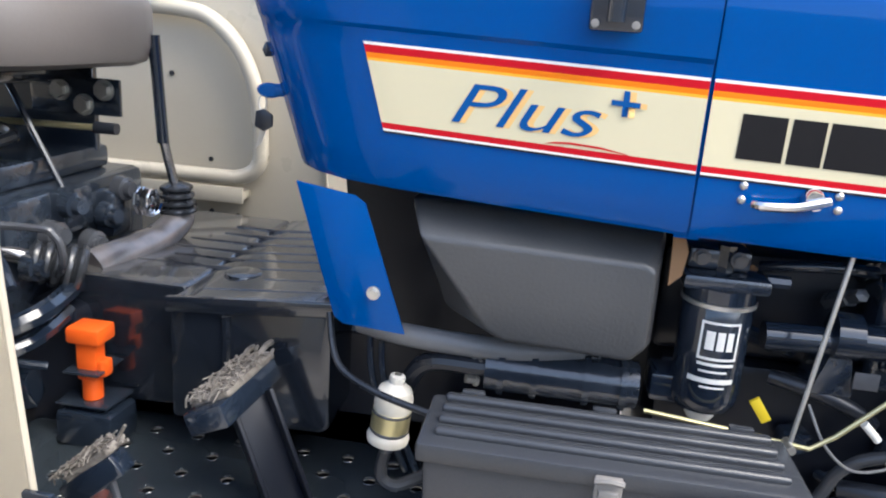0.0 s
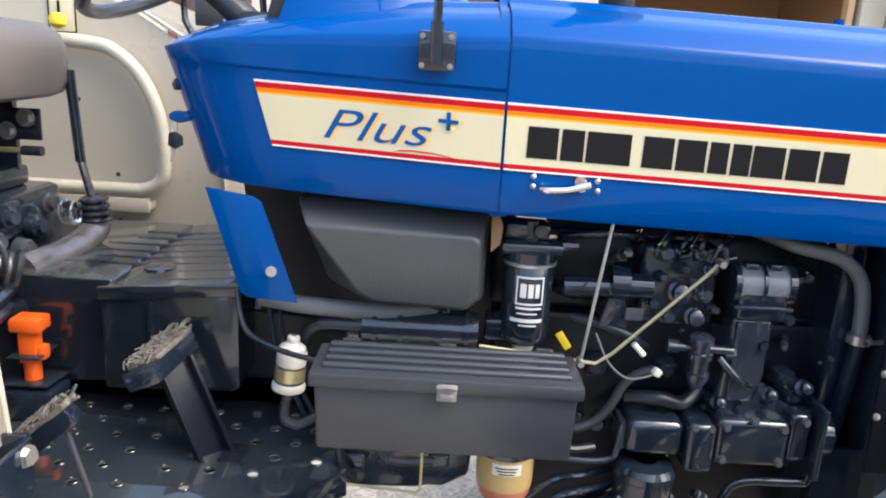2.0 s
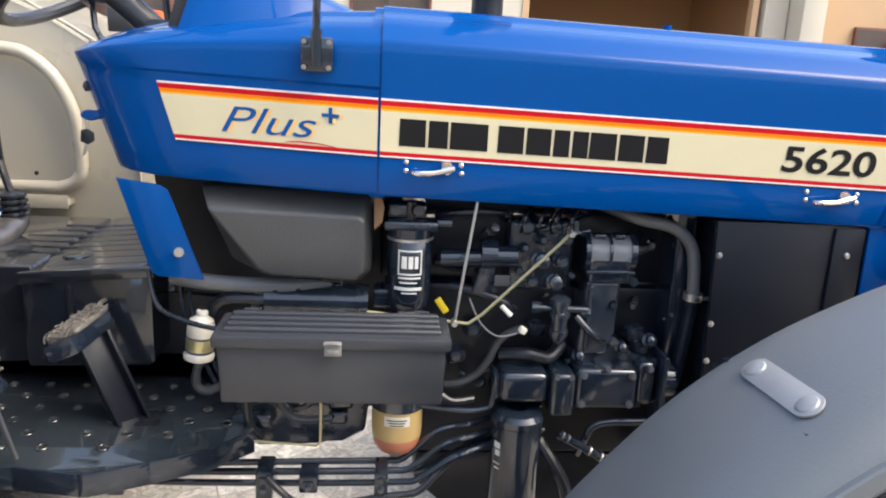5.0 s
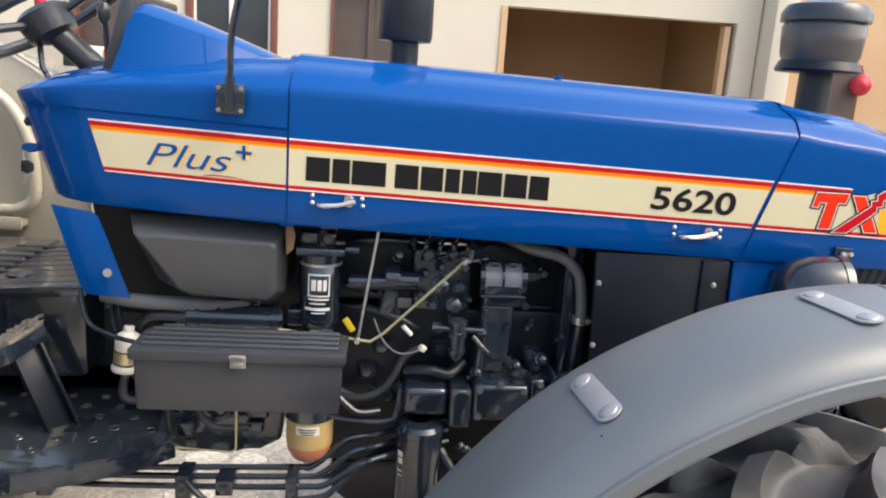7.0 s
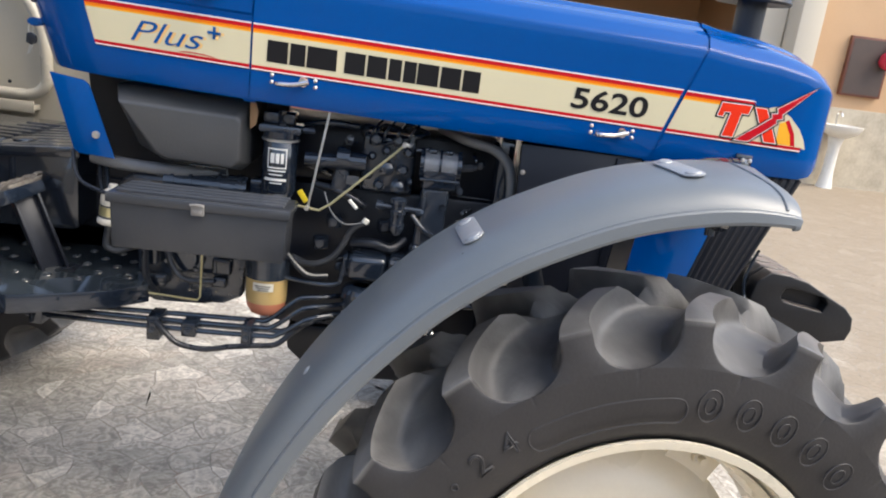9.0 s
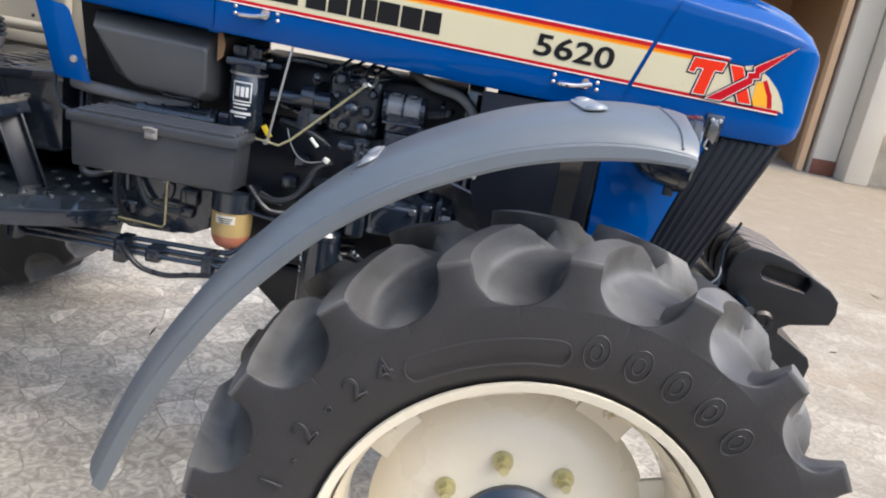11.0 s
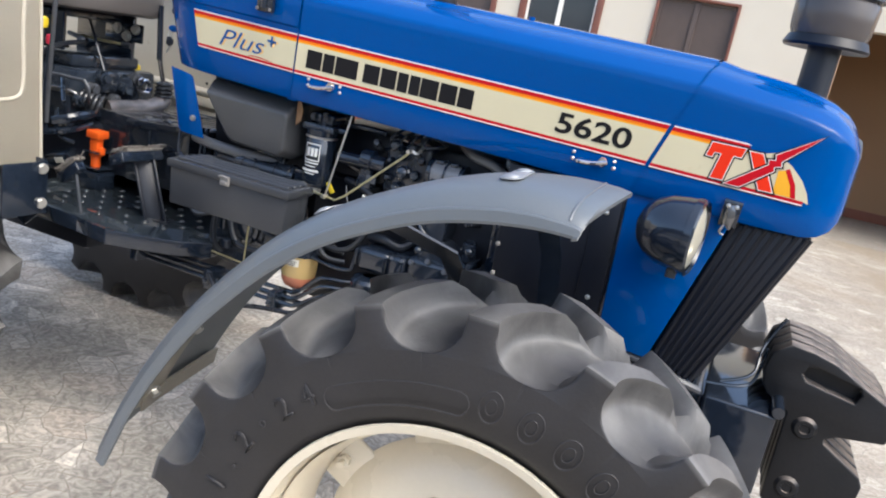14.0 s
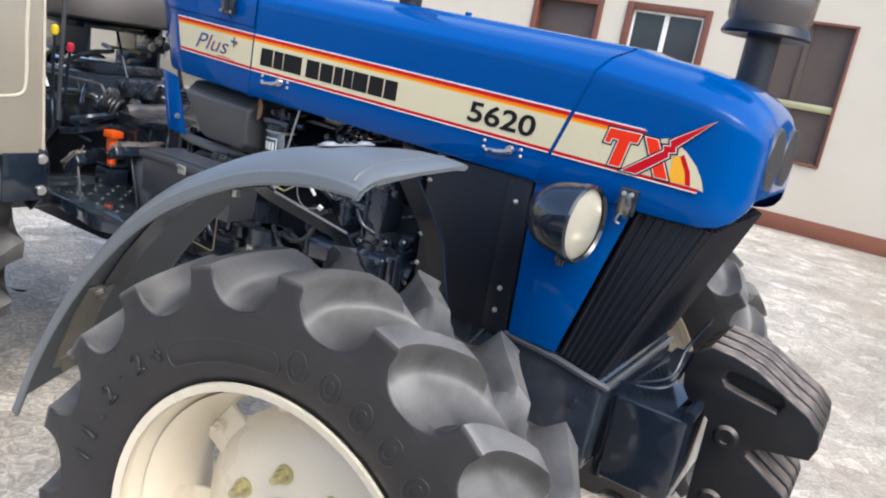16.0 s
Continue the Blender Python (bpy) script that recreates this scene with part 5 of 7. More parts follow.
part("bowl", lathe(B(), [(0.078, 1.54), (0.086, 1.56), (0.090, 1.62), (0.084, 1.632)], (0.375, 0.07, 0), (0, 0, 1), 32), CLEARBOWL, pre, "smoky clear bowl")
part("core", cyl(B(), (0.375, 0.07, 1.535), (0.375, 0.07, 1.63), 0.05, n=24), TANKGREY, pre)
part("cap", lathe(B(), [(0.08, 1.63), (0.096, 1.632), (0.096, 1.65), (0.085, 1.668), (0.05, 1.678), (0.0, 1.68)], (0.375, 0.07, 0), (0, 0, 1), 32), DARKPLASTIC, pre)
nub = B()
cyl(nub, (-0.27, -0.10, 1.455), (-0.27, -0.10, 1.472), 0.008, n=12)
part("bonnet_stop", nub, BLUE, bonnet)

# ---- engine ----
en = B()
box(en, -0.77, -0.20, -0.13, 0.16, 0.62, 0.98, 0.012)
box(en, -0.78, -0.22, -0.11, 0.14, 0.98, 1.12, 0.012)
engine = part("engine_block", en, GRILLE, tractor, "black painted engine block with pipes and filters")
gb = B()
prism(gb, [(-1.60, 0.95), (-1.2, 0.92), (-0.80, 0.90), (-0.78, 0.672), (-1.03, 0.66), (-1.10, 0.61), (-1.60, 0.60)], -0.045, 0.16, 0.015)
part("gearbox", gb, GRILLE, tractor, "black gearbox casing")
sump = prism(B(), [(-0.70, 0.61), (-0.20, 0.61), (0.0, 0.62), (0.0, 0.54), (-0.25, 0.48), (-0.62, 0.47), (-0.70, 0.54)], -0.11, 0.13, 0.012)
part("sump", sump, GRILLE, engine)
# water outlet housing with rounded top, neck and timing case
tc = box(B(), -0.406, -0.328, -0.226, -0.13, 1.014, 1.072, 0.008, 3)
top = part("water_outlet", tc, BLACK, tractor, "glossy rounded black housing with clips")
part("outlet_crown", lathe(B(), [(0.0, -0.0405), (0.028, -0.040), (0.031, -0.037), (0.031, 0.037), (0.028, 0.040), (0.0, 0.0405)], (-0.367, -0.197, 1.068), (1, 0, 0), 28), LITCROWN, top)
for x0, x1 in ((-0.414, -0.405), (-0.371, -0.366), (-0.331, -0.321)):
    part("flange", lathe(B(), [(0.0, 0.0), (0.0345, 0.0), (0.0345, x1 - x0), (0.0, x1 - x0)], (x0, -0.197, 1.068), (1, 0, 0), 28), BLACK, top)
for x0, x1 in ((-0.398, -0.378), (-0.360, -0.342)):
    part("clip", box(B(), x0, x1, -0.215, -0.19, 1.094, 1.103, 0.002), CAST, top)
part("lip", box(B(), -0.412, -0.322, -0.231, -0.14, 1.034, 1.040, 0.002), BLACK, top)
part("neck", prism(B(), [(-0.405, 1.018), (-0.338, 1.018), (-0.345, 0.92), (-0.352, 0.87), (-0.412, 0.87)], -0.215, -0.13, 0.010, 3), CAST, engine)
part("neck_rib", box(B(), -0.400, -0.392, -0.222, -0.20, 0.88, 1.01, 0.003), CAST, engine)
tc = prism(B(), [(-0.412, 0.915), (-0.345, 0.905), (-0.325, 0.875), (-0.290, 0.868), (-0.24, 0.862), (-0.222, 0.85), (-0.215, 0.775), (-0.26, 0.765), (-0.405, 0.765)], -0.205, -0.13, 0.010, 3)
part("timing_case", tc, CAST, engine)
for x, z in ((-0.318, 1.016), (-0.328, 1.032), (-0.40, 0.93), (-0.345, 0.90), (-0.325, 0.872), (-0.30, 0.845), (-0.37, 0.86), (-0.26, 0.858), (-0.24, 0.80), (-0.33, 0.78), (-0.385, 0.785), (-0.285, 0.775), (-0.352, 0.972), (-0.395, 0.975)):
    part("bolt", hexbolt(B(), (x, -0.212, z), (0, -1, 0), 0.0065, 0.006), CAST, engine)
# horizontal pump body over the oil filter
pump = part("hydraulic_pump", box(B(), -0.556, -0.463, -0.246, -0.165, 0.784, 0.846, 0.016, 4), BLACK, tractor, "glossy black pump body")
part("pump_end", box(B(), -0.566, -0.555, -0.238, -0.17, 0.790, 0.838, 0.005), BLACK, pump)
part("pump_flange", box(B(), -0.462, -0.416, -0.254, -0.16, 0.763, 0.848, 0.010, 3), BLACK, pump)
part("pump_head", box(B(), -0.415, -0.298, -0.246, -0.165, 0.776, 0.856, 0.012, 4), BLACK, pump)
part("pump_head", box(B(), -0.297, -0.262, -0.238, -0.165, 0.785, 0.868, 0.010, 3), BLACK, pump)
part("strap", box(B(), -0.258, -0.247, -0.256, -0.16, 0.762, 0.885, 0.004), BLACK, pump)
part("drum", cyl(B(), (-0.246, -0.205, 0.822), (-0.224, -0.205, 0.822), 0.035, n=24), BLACK, pump)
for x, z in ((-0.402, 0.845), (-0.402, 0.788), (-0.312, 0.845), (-0.312, 0.788), (-0.452, 0.84), (-0.426, 0.84), (-0.28, 0.86), (-0.36, 0.858)):
    part("bolt", hexbolt(B(), (x, -0.247, z), (0, -1, 0.3), 0.0055, 0.005), GREYIRON, pump)
for x, z, w in ((-0.405, 0.868, 0.022), (-0.325, 0.885, 0.022), (-0.272, 0.900, 0.024)):
    part("boss", lathe(B(), [(w * 0.62, -0.04), (w * 0.60, 0.0), (w * 0.42, 0.004), (w * 0.40, 0.014), (w * 0.25, 0.017), (0.0, 0.018)], (x, -0.205, z), (0.15, -1, 0.35), 10), CAST, pump)
of = B()
lathe(of, [(0.02, 0.585), (0.044, 0.570), (0.0475, 0.58), (0.0475, 0.742), (0.0505, 0.745), (0.0505, 0.757), (0.044, 0.766), (0.02, 0.77)], (-0.515, -0.225, 0), (0, 0, 1), 32)
oil = part("oil_filter", of, BLACK, tractor, "glossy black spin-on oil filter with pale print")
# fuel filter
ff = B()
lathe(ff, [(0.015, 0.956), (0.032, 0.957), (0.0375, 0.965), (0.039, 0.975), (0.039, 1.083), (0.037, 1.086), (0.037, 1.10), (0.02, 1.106)], (-0.728, -0.205, 0), (0, 0, 1), 32)
fuelf = part("fuel_filter", ff, BLACK, tractor, "black fuel filter canister with white printed label")
part("filter_cap", cyl(B(), (-0.728, -0.205, 1.0905), (-0.728, -0.205, 1.106), 0.0405, n=28), BLACK, fuelf)
fh = B()
box(fh, -0.775, -0.680, -0.235, -0.16, 1.102, 1.120, 0.006)
part("centre_bolt", cyl(B(), (-0.728, -0.205, 1.10), (-0.728, -0.205, 1.15), 0.010, n=6), BLACK, fuelf)
box(fh, -0.77, -0.70, -0.21, -0.14, 1.12, 1.145, 0.006)
cyl(fh, (-0.68, -0.20, 1.112), (-0.655, -0.20, 1.112), 0.008, n=8)
for x in (-0.755, -0.715):
    part("bolt", hexbolt(B(), (x, -0.21, 1.135), (0, -1, 0), 0.007), CAST, fuelf)
part("filter_head", fh, CAST, fuelf)
part("drain_cap", lathe(B(), [(0.0, 0.938), (0.014, 0.939), (0.017, 0.944), (0.017, 0.957)], (-0.728, -0.205, 0), (0, 0, 1), 18), WHITEPL, fuelf)


def wrap(name, cx, cy, r, a0, a1, z0, z1, mat, parent):
    """A patch of print that follows a canister's side; angles in degrees from -y towards +x."""
    bm = B()
    n = 6
    lo, hi = [], []
    for k in range(n + 1):
        a = radians(a0 + (a1 - a0) * k / n)
        lo.append(bm.verts.new((cx + r * math.sin(a), cy - r * math.cos(a), z0)))
        hi.append(bm.verts.new((cx + r * math.sin(a), cy - r * math.cos(a), z1)))
    for k in range(n):
        bm.faces.new((lo[k], lo[k + 1], hi[k + 1], hi[k]))
    return part(name, bm, mat, parent, "", 0)


part("seal_ring", lathe(B(), [(0.0385, 1.084), (0.0415, 1.085), (0.0415, 1.0895), (0.0385, 1.0905)], (-0.728, -0.205, 0), (0, 0, 1), 32), ZINC, fuelf)
F = (-0.728, -0.205, 0.0394)
for a0, a1, z0, z1 in ((-32, 32, 1.068, 1.071), (-32, 32, 1.026, 1.029), (-32, -28, 1.029, 1.068), (28, 32, 1.029, 1.068), (-22, -8, 1.038, 1.06), (-4, 8, 1.038, 1.06), (12, 22, 1.038, 1.06), (-30, 30, 1.019, 1.0225), (-26, 20, 1.011, 1.0135), (-42, 34, 0.998, 1.004), (-20, 20, 0.992, 0.9945)):
    wrap("print_bar", *F, a0, a1, z0, z1, DWHITE, fuelf)
for k in range(4):
    wrap("print_bar", -0.515, -0.225, 0.0479, -64 + (k % 2) * 4, -46, (0.700, 0.685, 0.668, 0.658)[k], (0.712, 0.697, 0.671, 0.661)[k], DWHITE, oil)
# injection pump, starter and lines
ip = B()
cyl(ip, (-0.672, -0.20, 1.048), (-0.600, -0.20, 1.050), 0.0165, n=20)
part("collar", cyl(B(), (-0.600, -0.20, 1.058), (-0.572, -0.20, 1.058), 0.027, n=20), BLACK, engine)
part("barrel", cyl(B(), (-0.572, -0.20, 1.054), (-0.535, -0.20, 1.054), 0.021, n=20), BLACK, engine)
part("starter_solenoid", ip, BLACK, engine, "black cylindrical pump housing")
part("pump_foot", prism(B(), [(-0.598, 1.045), (-0.575, 1.045), (-0.565, 0.985), (-0.615, 0.985)], -0.21, -0.15, 0.006), CAST, engine)
ip = box(B(), -0.548, -0.425, -0.185, -0.12, 0.985, 1.12, 0.012, 3)
inj = part("injection_pump", ip, CAST, tractor, "black injection pump with unions")
for x, z, r, d in ((-0.52, 1.108, 0.016, 0.03), (-0.495, 1.085, 0.011, 0.04), (-0.47, 1.11, 0.014, 0.03), (-0.445, 1.085, 0.012, 0.025), (-0.525, 1.07, 0.010, 0.035), (-0.49, 1.045, 0.019, 0.03), (-0.455, 1.045, 0.015, 0.035), (-0.53, 1.025, 0.010, 0.025), (-0.505, 1.005, 0.013, 0.03), (-0.46, 1.005, 0.017, 0.025), (-0.435, 1.02, 0.009, 0.03)):
    part("union", lathe(B(), [(r * 0.9, 0.0), (r, d * 0.4), (r * 0.75, d * 0.5), (r * 0.75, d * 0.9), (r * 0.5, d), (0, d)], (x, -0.185, z), (0.1, -1, 0.15), 10), CAST, inj)
for k in range(4):
    x = -0.53 + k * 0.028
    part("injector_pipe", tube(B(), [(x, -0.20, 1.10), (x + 0.005, -0.215, 1.13), (x + 0.02, -0.19, 1.15), (x + 0.03, -0.12, 1.16)], 0.0035, 6), BLACK, inj)
part("nameplate", box(B(), -0.575, -0.548, -0.2235, -0.2215, 1.005, 1.025, 0.0005), GREYIRON, inj)
lp = B()
lathe(lp, [(0.0, 0.944), (0.013, 0.943), (0.0195, 0.938), (0.0195, 0.930), (0.015, 0.928), (0.015, 0.915), (0.020, 0.913), (0.020, 0.905), (0.016, 0.903), (0.016, 0.882), (0.019, 0.880), (0.019, 0.872), (0.010, 0.855)], (-0.453, -0.225, 0.046), (0, 0, 1), 20)
cyl(lp, (-0.50, -0.22, 0.965), (-0.40, -0.22, 0.962), 0.007, n=12)
cyl(lp, (-0.503, -0.215, 0.965), (-0.485, -0.215, 0.963), 0.011, n=8)
cyl(lp, (-0.412, -0.215, 0.957), (-0.395, -0.215, 0.957), 0.011, n=8)
part("lift_pump", lp, CAST, engine, "small black fuel lift pump")
alt = B()
lathe(alt, [(0.02, -0.06), (0.06, -0.055), (0.066, -0.04), (0.066, 0.04), (0.055, 0.055), (0.02, 0.06)], (-0.27, -0.04, 0.97), (1, 0, 0), 24)
part("alternator", alt, CAST, engine)
part("fan_cowl", box(B(), -0.235, -0.200, -0.185, 0.26, 0.60, 1.15, 0.006), BLACK, engine)
hose = tube(B(), [(-0.37, -0.12, 1.142), (-0.316, -0.19, 1.130), (-0.251, -0.20, 1.117), (-0.214, -0.20, 1.086), (-0.202, -0.20, 1.043), (-0.197, -0.20, 0.985)], 0.0115, 12)
rh = part("radiator_hose", hose, GREYHOSE, tractor, "grey rubber radiator hose")
cl = cyl(B(), (-0.1975, -0.20, 0.980), (-0.197, -0.20, 0.994), 0.0180, n=20)
cyl(cl, (-0.186, -0.217, 0.988), (-0.166, -0.217, 0.990), 0.004, n=8)
part("hose_clamp", cl, ZINC, rh, "bright hose clamp")
part("pipe", tube(B(), [(-0.197, -0.20, 0.985), (-0.206, -0.20, 0.876), (-0.216, -0.20, 0.797), (-0.235, -0.19, 0.76)], 0.0125, 10), BLACK, rh)
part("hose", tube(B(), [(-0.70, -0.18, 0.800), (-0.64, -0.20, 0.802), (-0.600, -0.20, 0.818), (-0.575, -0.20, 0.850), (-0.560, -0.20, 0.885), (-0.540, -0.205, 0.908), (-0.515, -0.21, 0.920)], 0.0080, 14), DARKPLASTIC, engine, "dark grey rubber fuel hose")
sensor = part("sensor", tube(B(), [(-0.44, -0.25, 0.728), (-0.39, -0.25, 0.70), (-0.344, -0.25, 0.675)], 0.0075, 10, 2), BLACK, engine)
for f in (0.05, 0.16, 0.62, 0.86, 0.97):
    p, q = (Vector((-0.44, -0.25, 0.728)).lerp(Vector((-0.344, -0.25, 0.675)), g) for g in (f, f + 0.035))
    part("ferrule", cyl(B(), p, q, 0.0095, n=12), GREYIRON if f < 0.5 else ZINC, sensor)
part("cable", tube(B(), [(-0.344, -0.25, 0.675), (-0.30, -0.25, 0.65), (-0.27, -0.24, 0.60), (-0.27, -0.22, 0.55)], 0.0055, 8), HOSE, sensor)
part("hose", tube(B(), [(-0.47, -0.22, 0.70), (-0.445, -0.24, 0.665), (-0.42, -0.245, 0.62), (-0.405, -0.24, 0.56)], 0.012, 10), HOSE, engine)
for pts, r in (
    ([(-0.385, -0.20, 0.66), (-0.383, -0.225, 0.70), (-0.372, -0.23, 0.732), (-0.34, -0.23, 0.743), (-0.27, -0.235, 0.748), (-0.253, -0.235, 0.76), (-0.25, -0.235, 0.86)], 0.0072),
        ([(-0.72, -0.22, 0.772), (-0.62, -0.235, 0.766), (-0.575, -0.235, 0.772), (-0.567, -0.235, 0.79), (-0.562, -0.23, 0.83)], 0.0055),
    ([(-0.65, -0.18, 0.99), (-0.60, -0.2, 0.985), (-0.56, -0.2, 0.97), (-0.53, -0.19, 0.95)], 0.009),
    ([(-0.50, -0.19, 1.10), (-0.44, -0.2, 1.12), (-0.40, -0.17, 1.13)], 0.005),
    ([(-0.68, -0.17, 1.12), (-0.62, -0.2, 1.135), (-0.56, -0.18, 1.13)], 0.007),
    ([(-0.52, -0.17, 1.12), (-0.50, -0.16, 1.14), (-0.45, -0.15, 1.13)], 0.004),
    ([(-0.47, -0.17, 1.12), (-0.45, -0.16, 1.145), (-0.40, -0.15, 1.13)], 0.004),
    ([(-0.42, -0.22, 0.95), (-0.39, -0.23, 0.92), (-0.36, -0.21, 0.90)], 0.006),
    ([(-0.55, -0.19, 0.86), (-0.50, -0.21, 0.87), (-0.46, -0.2, 0.86), (-0.43, -0.18, 0.88)], 0.012),
):
    part("pipe", tube(B(), pts, r, 14), HOSE if r > 0.0085 else BLACK, engine)
for p in ((-0.60, -0.155, 0.90), (-0.48, -0.15, 0.90), (-0.63, -0.14, 0.84), (-0.29, -0.16, 0.90), (-0.28, -0.18, 0.88)):
    bm = B()
    turned_box(bm, (0.035, 0.03, 0.028), Matrix.Translation(p) @ pose(0, 0, 0, 12, 0, 20), 0.005)
    hexbolt(bm, (p[0], p[1] - 0.015, p[2]), (0, -1, 0), 0.007)
    part("fitting", bm, CAST, engine)
random.seed(4)
for k in range(34):
    x, z = random.uniform(-0.68, -0.22), random.uniform(0.78, 1.13)
    if -0.42 < x < -0.31 and z > 0.9:
        continue
    r, d, y = random.uniform(0.004, 0.012), random.uniform(0.012, 0.05), random.uniform(-0.165, -0.135)
    way = (random.uniform(-0.6, 0.6), -1, random.uniform(-0.3, 0.7)) if k % 3 else (1, random.uniform(-0.4, 0.2), random.uniform(-0.4, 0.4))
    part("fitting", lathe(B(), [(r, -0.02), (r, d * 0.5), (r * 0.72, d * 0.55), (r * 0.72, d), (0.0, d * 1.05)], (x, y, z), way, 6 if k % 2 else 10), (CAST, CAST, BLACK, GREYIRON)[k % 4], engine)
wire = tube(B(), [(-0.62, -0.235, 0.985), (-0.60, -0.25, 0.945), (-0.57, -0.255, 0.922), (-0.535, -0.25, 0.925), (-0.52, -0.245, 0.935)], 0.0017, 6)
part("wire", wire, GREYHOSE, engine)
plug = B()
cyl(plug, (-0.563, -0.245, 0.975), (-0.545, -0.245, 0.957), 0.0045, n=10)
part("plug", plug, WHITEPL, engine, "white wire plug")
plug = B()
turned_box(plug, (0.014, 0.01, 0.012), pose(-0.522, -0.245, 0.93, 10, 30, 20), 0.002)
part("plug", plug, CREAMLABEL, engine)
yt = B()
turned_box(yt, (0.012, 0.006, 0.030), pose(-0.668, -0.23, 0.968, 0, -35, 0), 0.001)
part("tag", yt, YELLOW, engine, "yellow tag")
# throttle rods
r1 = tube(B(), [(-0.650, -0.285, 0.950), (-0.619, -0.262, 1.165)], 0.0027, 8, 1)
part("control_rod", r1, ZINC, tractor, "thin bright control rod")
r2 = tube(B(), [(-0.80, -0.262, 0.964), (-0.70, -0.270, 0.958), (-0.625, -0.275, 0.951), (-0.600, -0.272, 0.968), (-0.47, -0.256, 1.094), (-0.453, -0.252, 1.112)], 0.0028, 8, 1)
part("control_rod", r2, YELLOWZINC, tractor, "bent yellow-plated control rod")
cr = B()
cyl(cr, (-0.453, -0.245, 1.113), (-0.453, -0.268, 1.113), 0.005, n=10)
tube(cr, [(-0.453, -0.25, 1.115), (-0.44, -0.24, 1.11), (-0.435, -0.22, 1.125)], 0.004, 6)
part("rod_joint", cr, ZINC, tractor)
part("rod_joint", cyl(B(), (-0.650, -0.275, 0.957), (-0.650, -0.297, 0.957), 0.005, n=10), ZINC, tractor)
# amber sediment bowl
bo = B()
lathe(bo, [(0.0465, 0.7060), (0.0475, 0.7160), (0.048, 0.7660)], (-0.740, -0.205, 0), (0, 0, 1), 28)
sed = part("sediment_bowl", bo, BOWLGLASS, tractor, "amber plastic sediment bowl with paper label")
part("bowl_base", lathe(B(), [(0.0, 0.6660), (0.018, 0.6680), (0.036, 0.6770), (0.044, 0.6910), (0.0465, 0.7060), (0.040, 0.7070)], (-0.740, -0.205, 0), (0, 0, 1), 20), PINKBOWL, sed, "red lower part of the bowl")
part("filling", cyl(B(), (-0.74, -0.205, 0.7060), (-0.74, -0.205, 0.7630), 0.040, n=24), BOWLFILL, sed)
part("drain", cyl(B(), (-0.74, -0.205, 0.6410), (-0.74, -0.205, 0.6680), 0.012, n=12), WHITEPL, sed)
hd = cyl(B(), (-0.74, -0.205, 0.7650), (-0.74, -0.205, 0.8110), 0.050, n=24)
box(hd, -0.78, -0.70, -0.21, -0.12, 0.77, 0.8110, 0.004)
part("bowl_head", hd, CAST, sed)
wrap("label", -0.74, -0.205, 0.0485, -30, 28, 0.7390, 0.7590, CREAMLABEL, sed)
for q in range(3):
    wrap("print_bar", -0.74, -0.205, 0.0488, -24 + q * 4, 20 - q * 3, 0.7530 - q * 0.0050, 0.7506 - q * 0.0050, DBLACK, sed)
# brake reservoir
RES, LEAN = (-1.100, -0.215, 0.850), (0.10, 0.0, 1.0)
rs = lathe(B(), [(0.0, 0.0), (0.021, 0.001), (0.0265, 0.004), (0.0275, 0.010), (0.0255, 0.015), (0.0235, 0.017), (0.0235, 0.050), (0.0245, 0.054), (0.0242, 0.066), (0.021, 0.076), (0.013, 0.082), (0.0095, 0.085), (0.0105, 0.090), (0.0095, 0.094), (0.005, 0.096)], RES, LEAN, 22)
res = part("reservoir", rs, DULLWHITE, tractor, "small white plastic reservoir with steel band")
part("band", lathe(B(), [(0.0238, 0.018), (0.0246, 0.0185), (0.0246, 0.048), (0.0238, 0.0485)], RES, LEAN, 22), YELLOWZINC, res)
for h in (0.020, 0.046):
    part("band_edge", lathe(B(), [(0.0246, h - 0.002), (0.0254, h), (0.0246, h + 0.002)], RES, LEAN, 22), GREYIRON, res)
part("outlet", cyl(B(), (-1.100, -0.215, 0.851), (-1.101, -0.215, 0.838), 0.010, n=12), GREYIRON, res)
part("tube", tube(B(), [(-1.101, -0.215, 0.842), (-1.106, -0.215, 0.815), (-1.103, -0.217, 0.797), (-1.085, -0.214, 0.789), (-1.06, -0.20, 0.795), (-1.03, -0.17, 0.80)], 0.0085, 10), DARKPLASTIC, res)
for x in (-1.125, -1.14):
    part("brake_pipe", tube(B(), [(x, -0.16, 1.02), (x + 0.004, -0.17, 0.93), (x + 0.03, -0.18, 0.86), (x + 0.06, -0.18, 0.79)], 0.0045, 8), BLACK, res)
part("hose", tube(B(), [(-1.185, -0.20, 1.01), (-1.165, -0.225, 0.955), (-1.11, -0.25, 0.935), (-1.03, -0.27, 0.925)], 0.0045, 8), HOSE, tractor)
part("hose", tube(B(), [(-1.15, -0.18, 0.995), (-1.08, -0.19, 0.988), (-0.95, -0.19, 0.985), (-0.85, -0.17, 0.99)], 0.0145, 12), GREYHOSE, tractor, "grey rubber hose under the tank")
part("hose", tube(B(), [(-1.09, -0.17, 0.90), (-1.06, -0.19, 0.955), (-0.98, -0.19, 0.96), (-0.9, -0.17, 0.965)], 0.012, 10), HOSE, tractor)
# frame under the box
hyd = part("pipe_bracket", box(B(), -1.25, -1.22, -0.29, -0.16, 0.62, 0.69, 0.004), BLACK, tractor, "black bracket holding steel hydraulic lines")
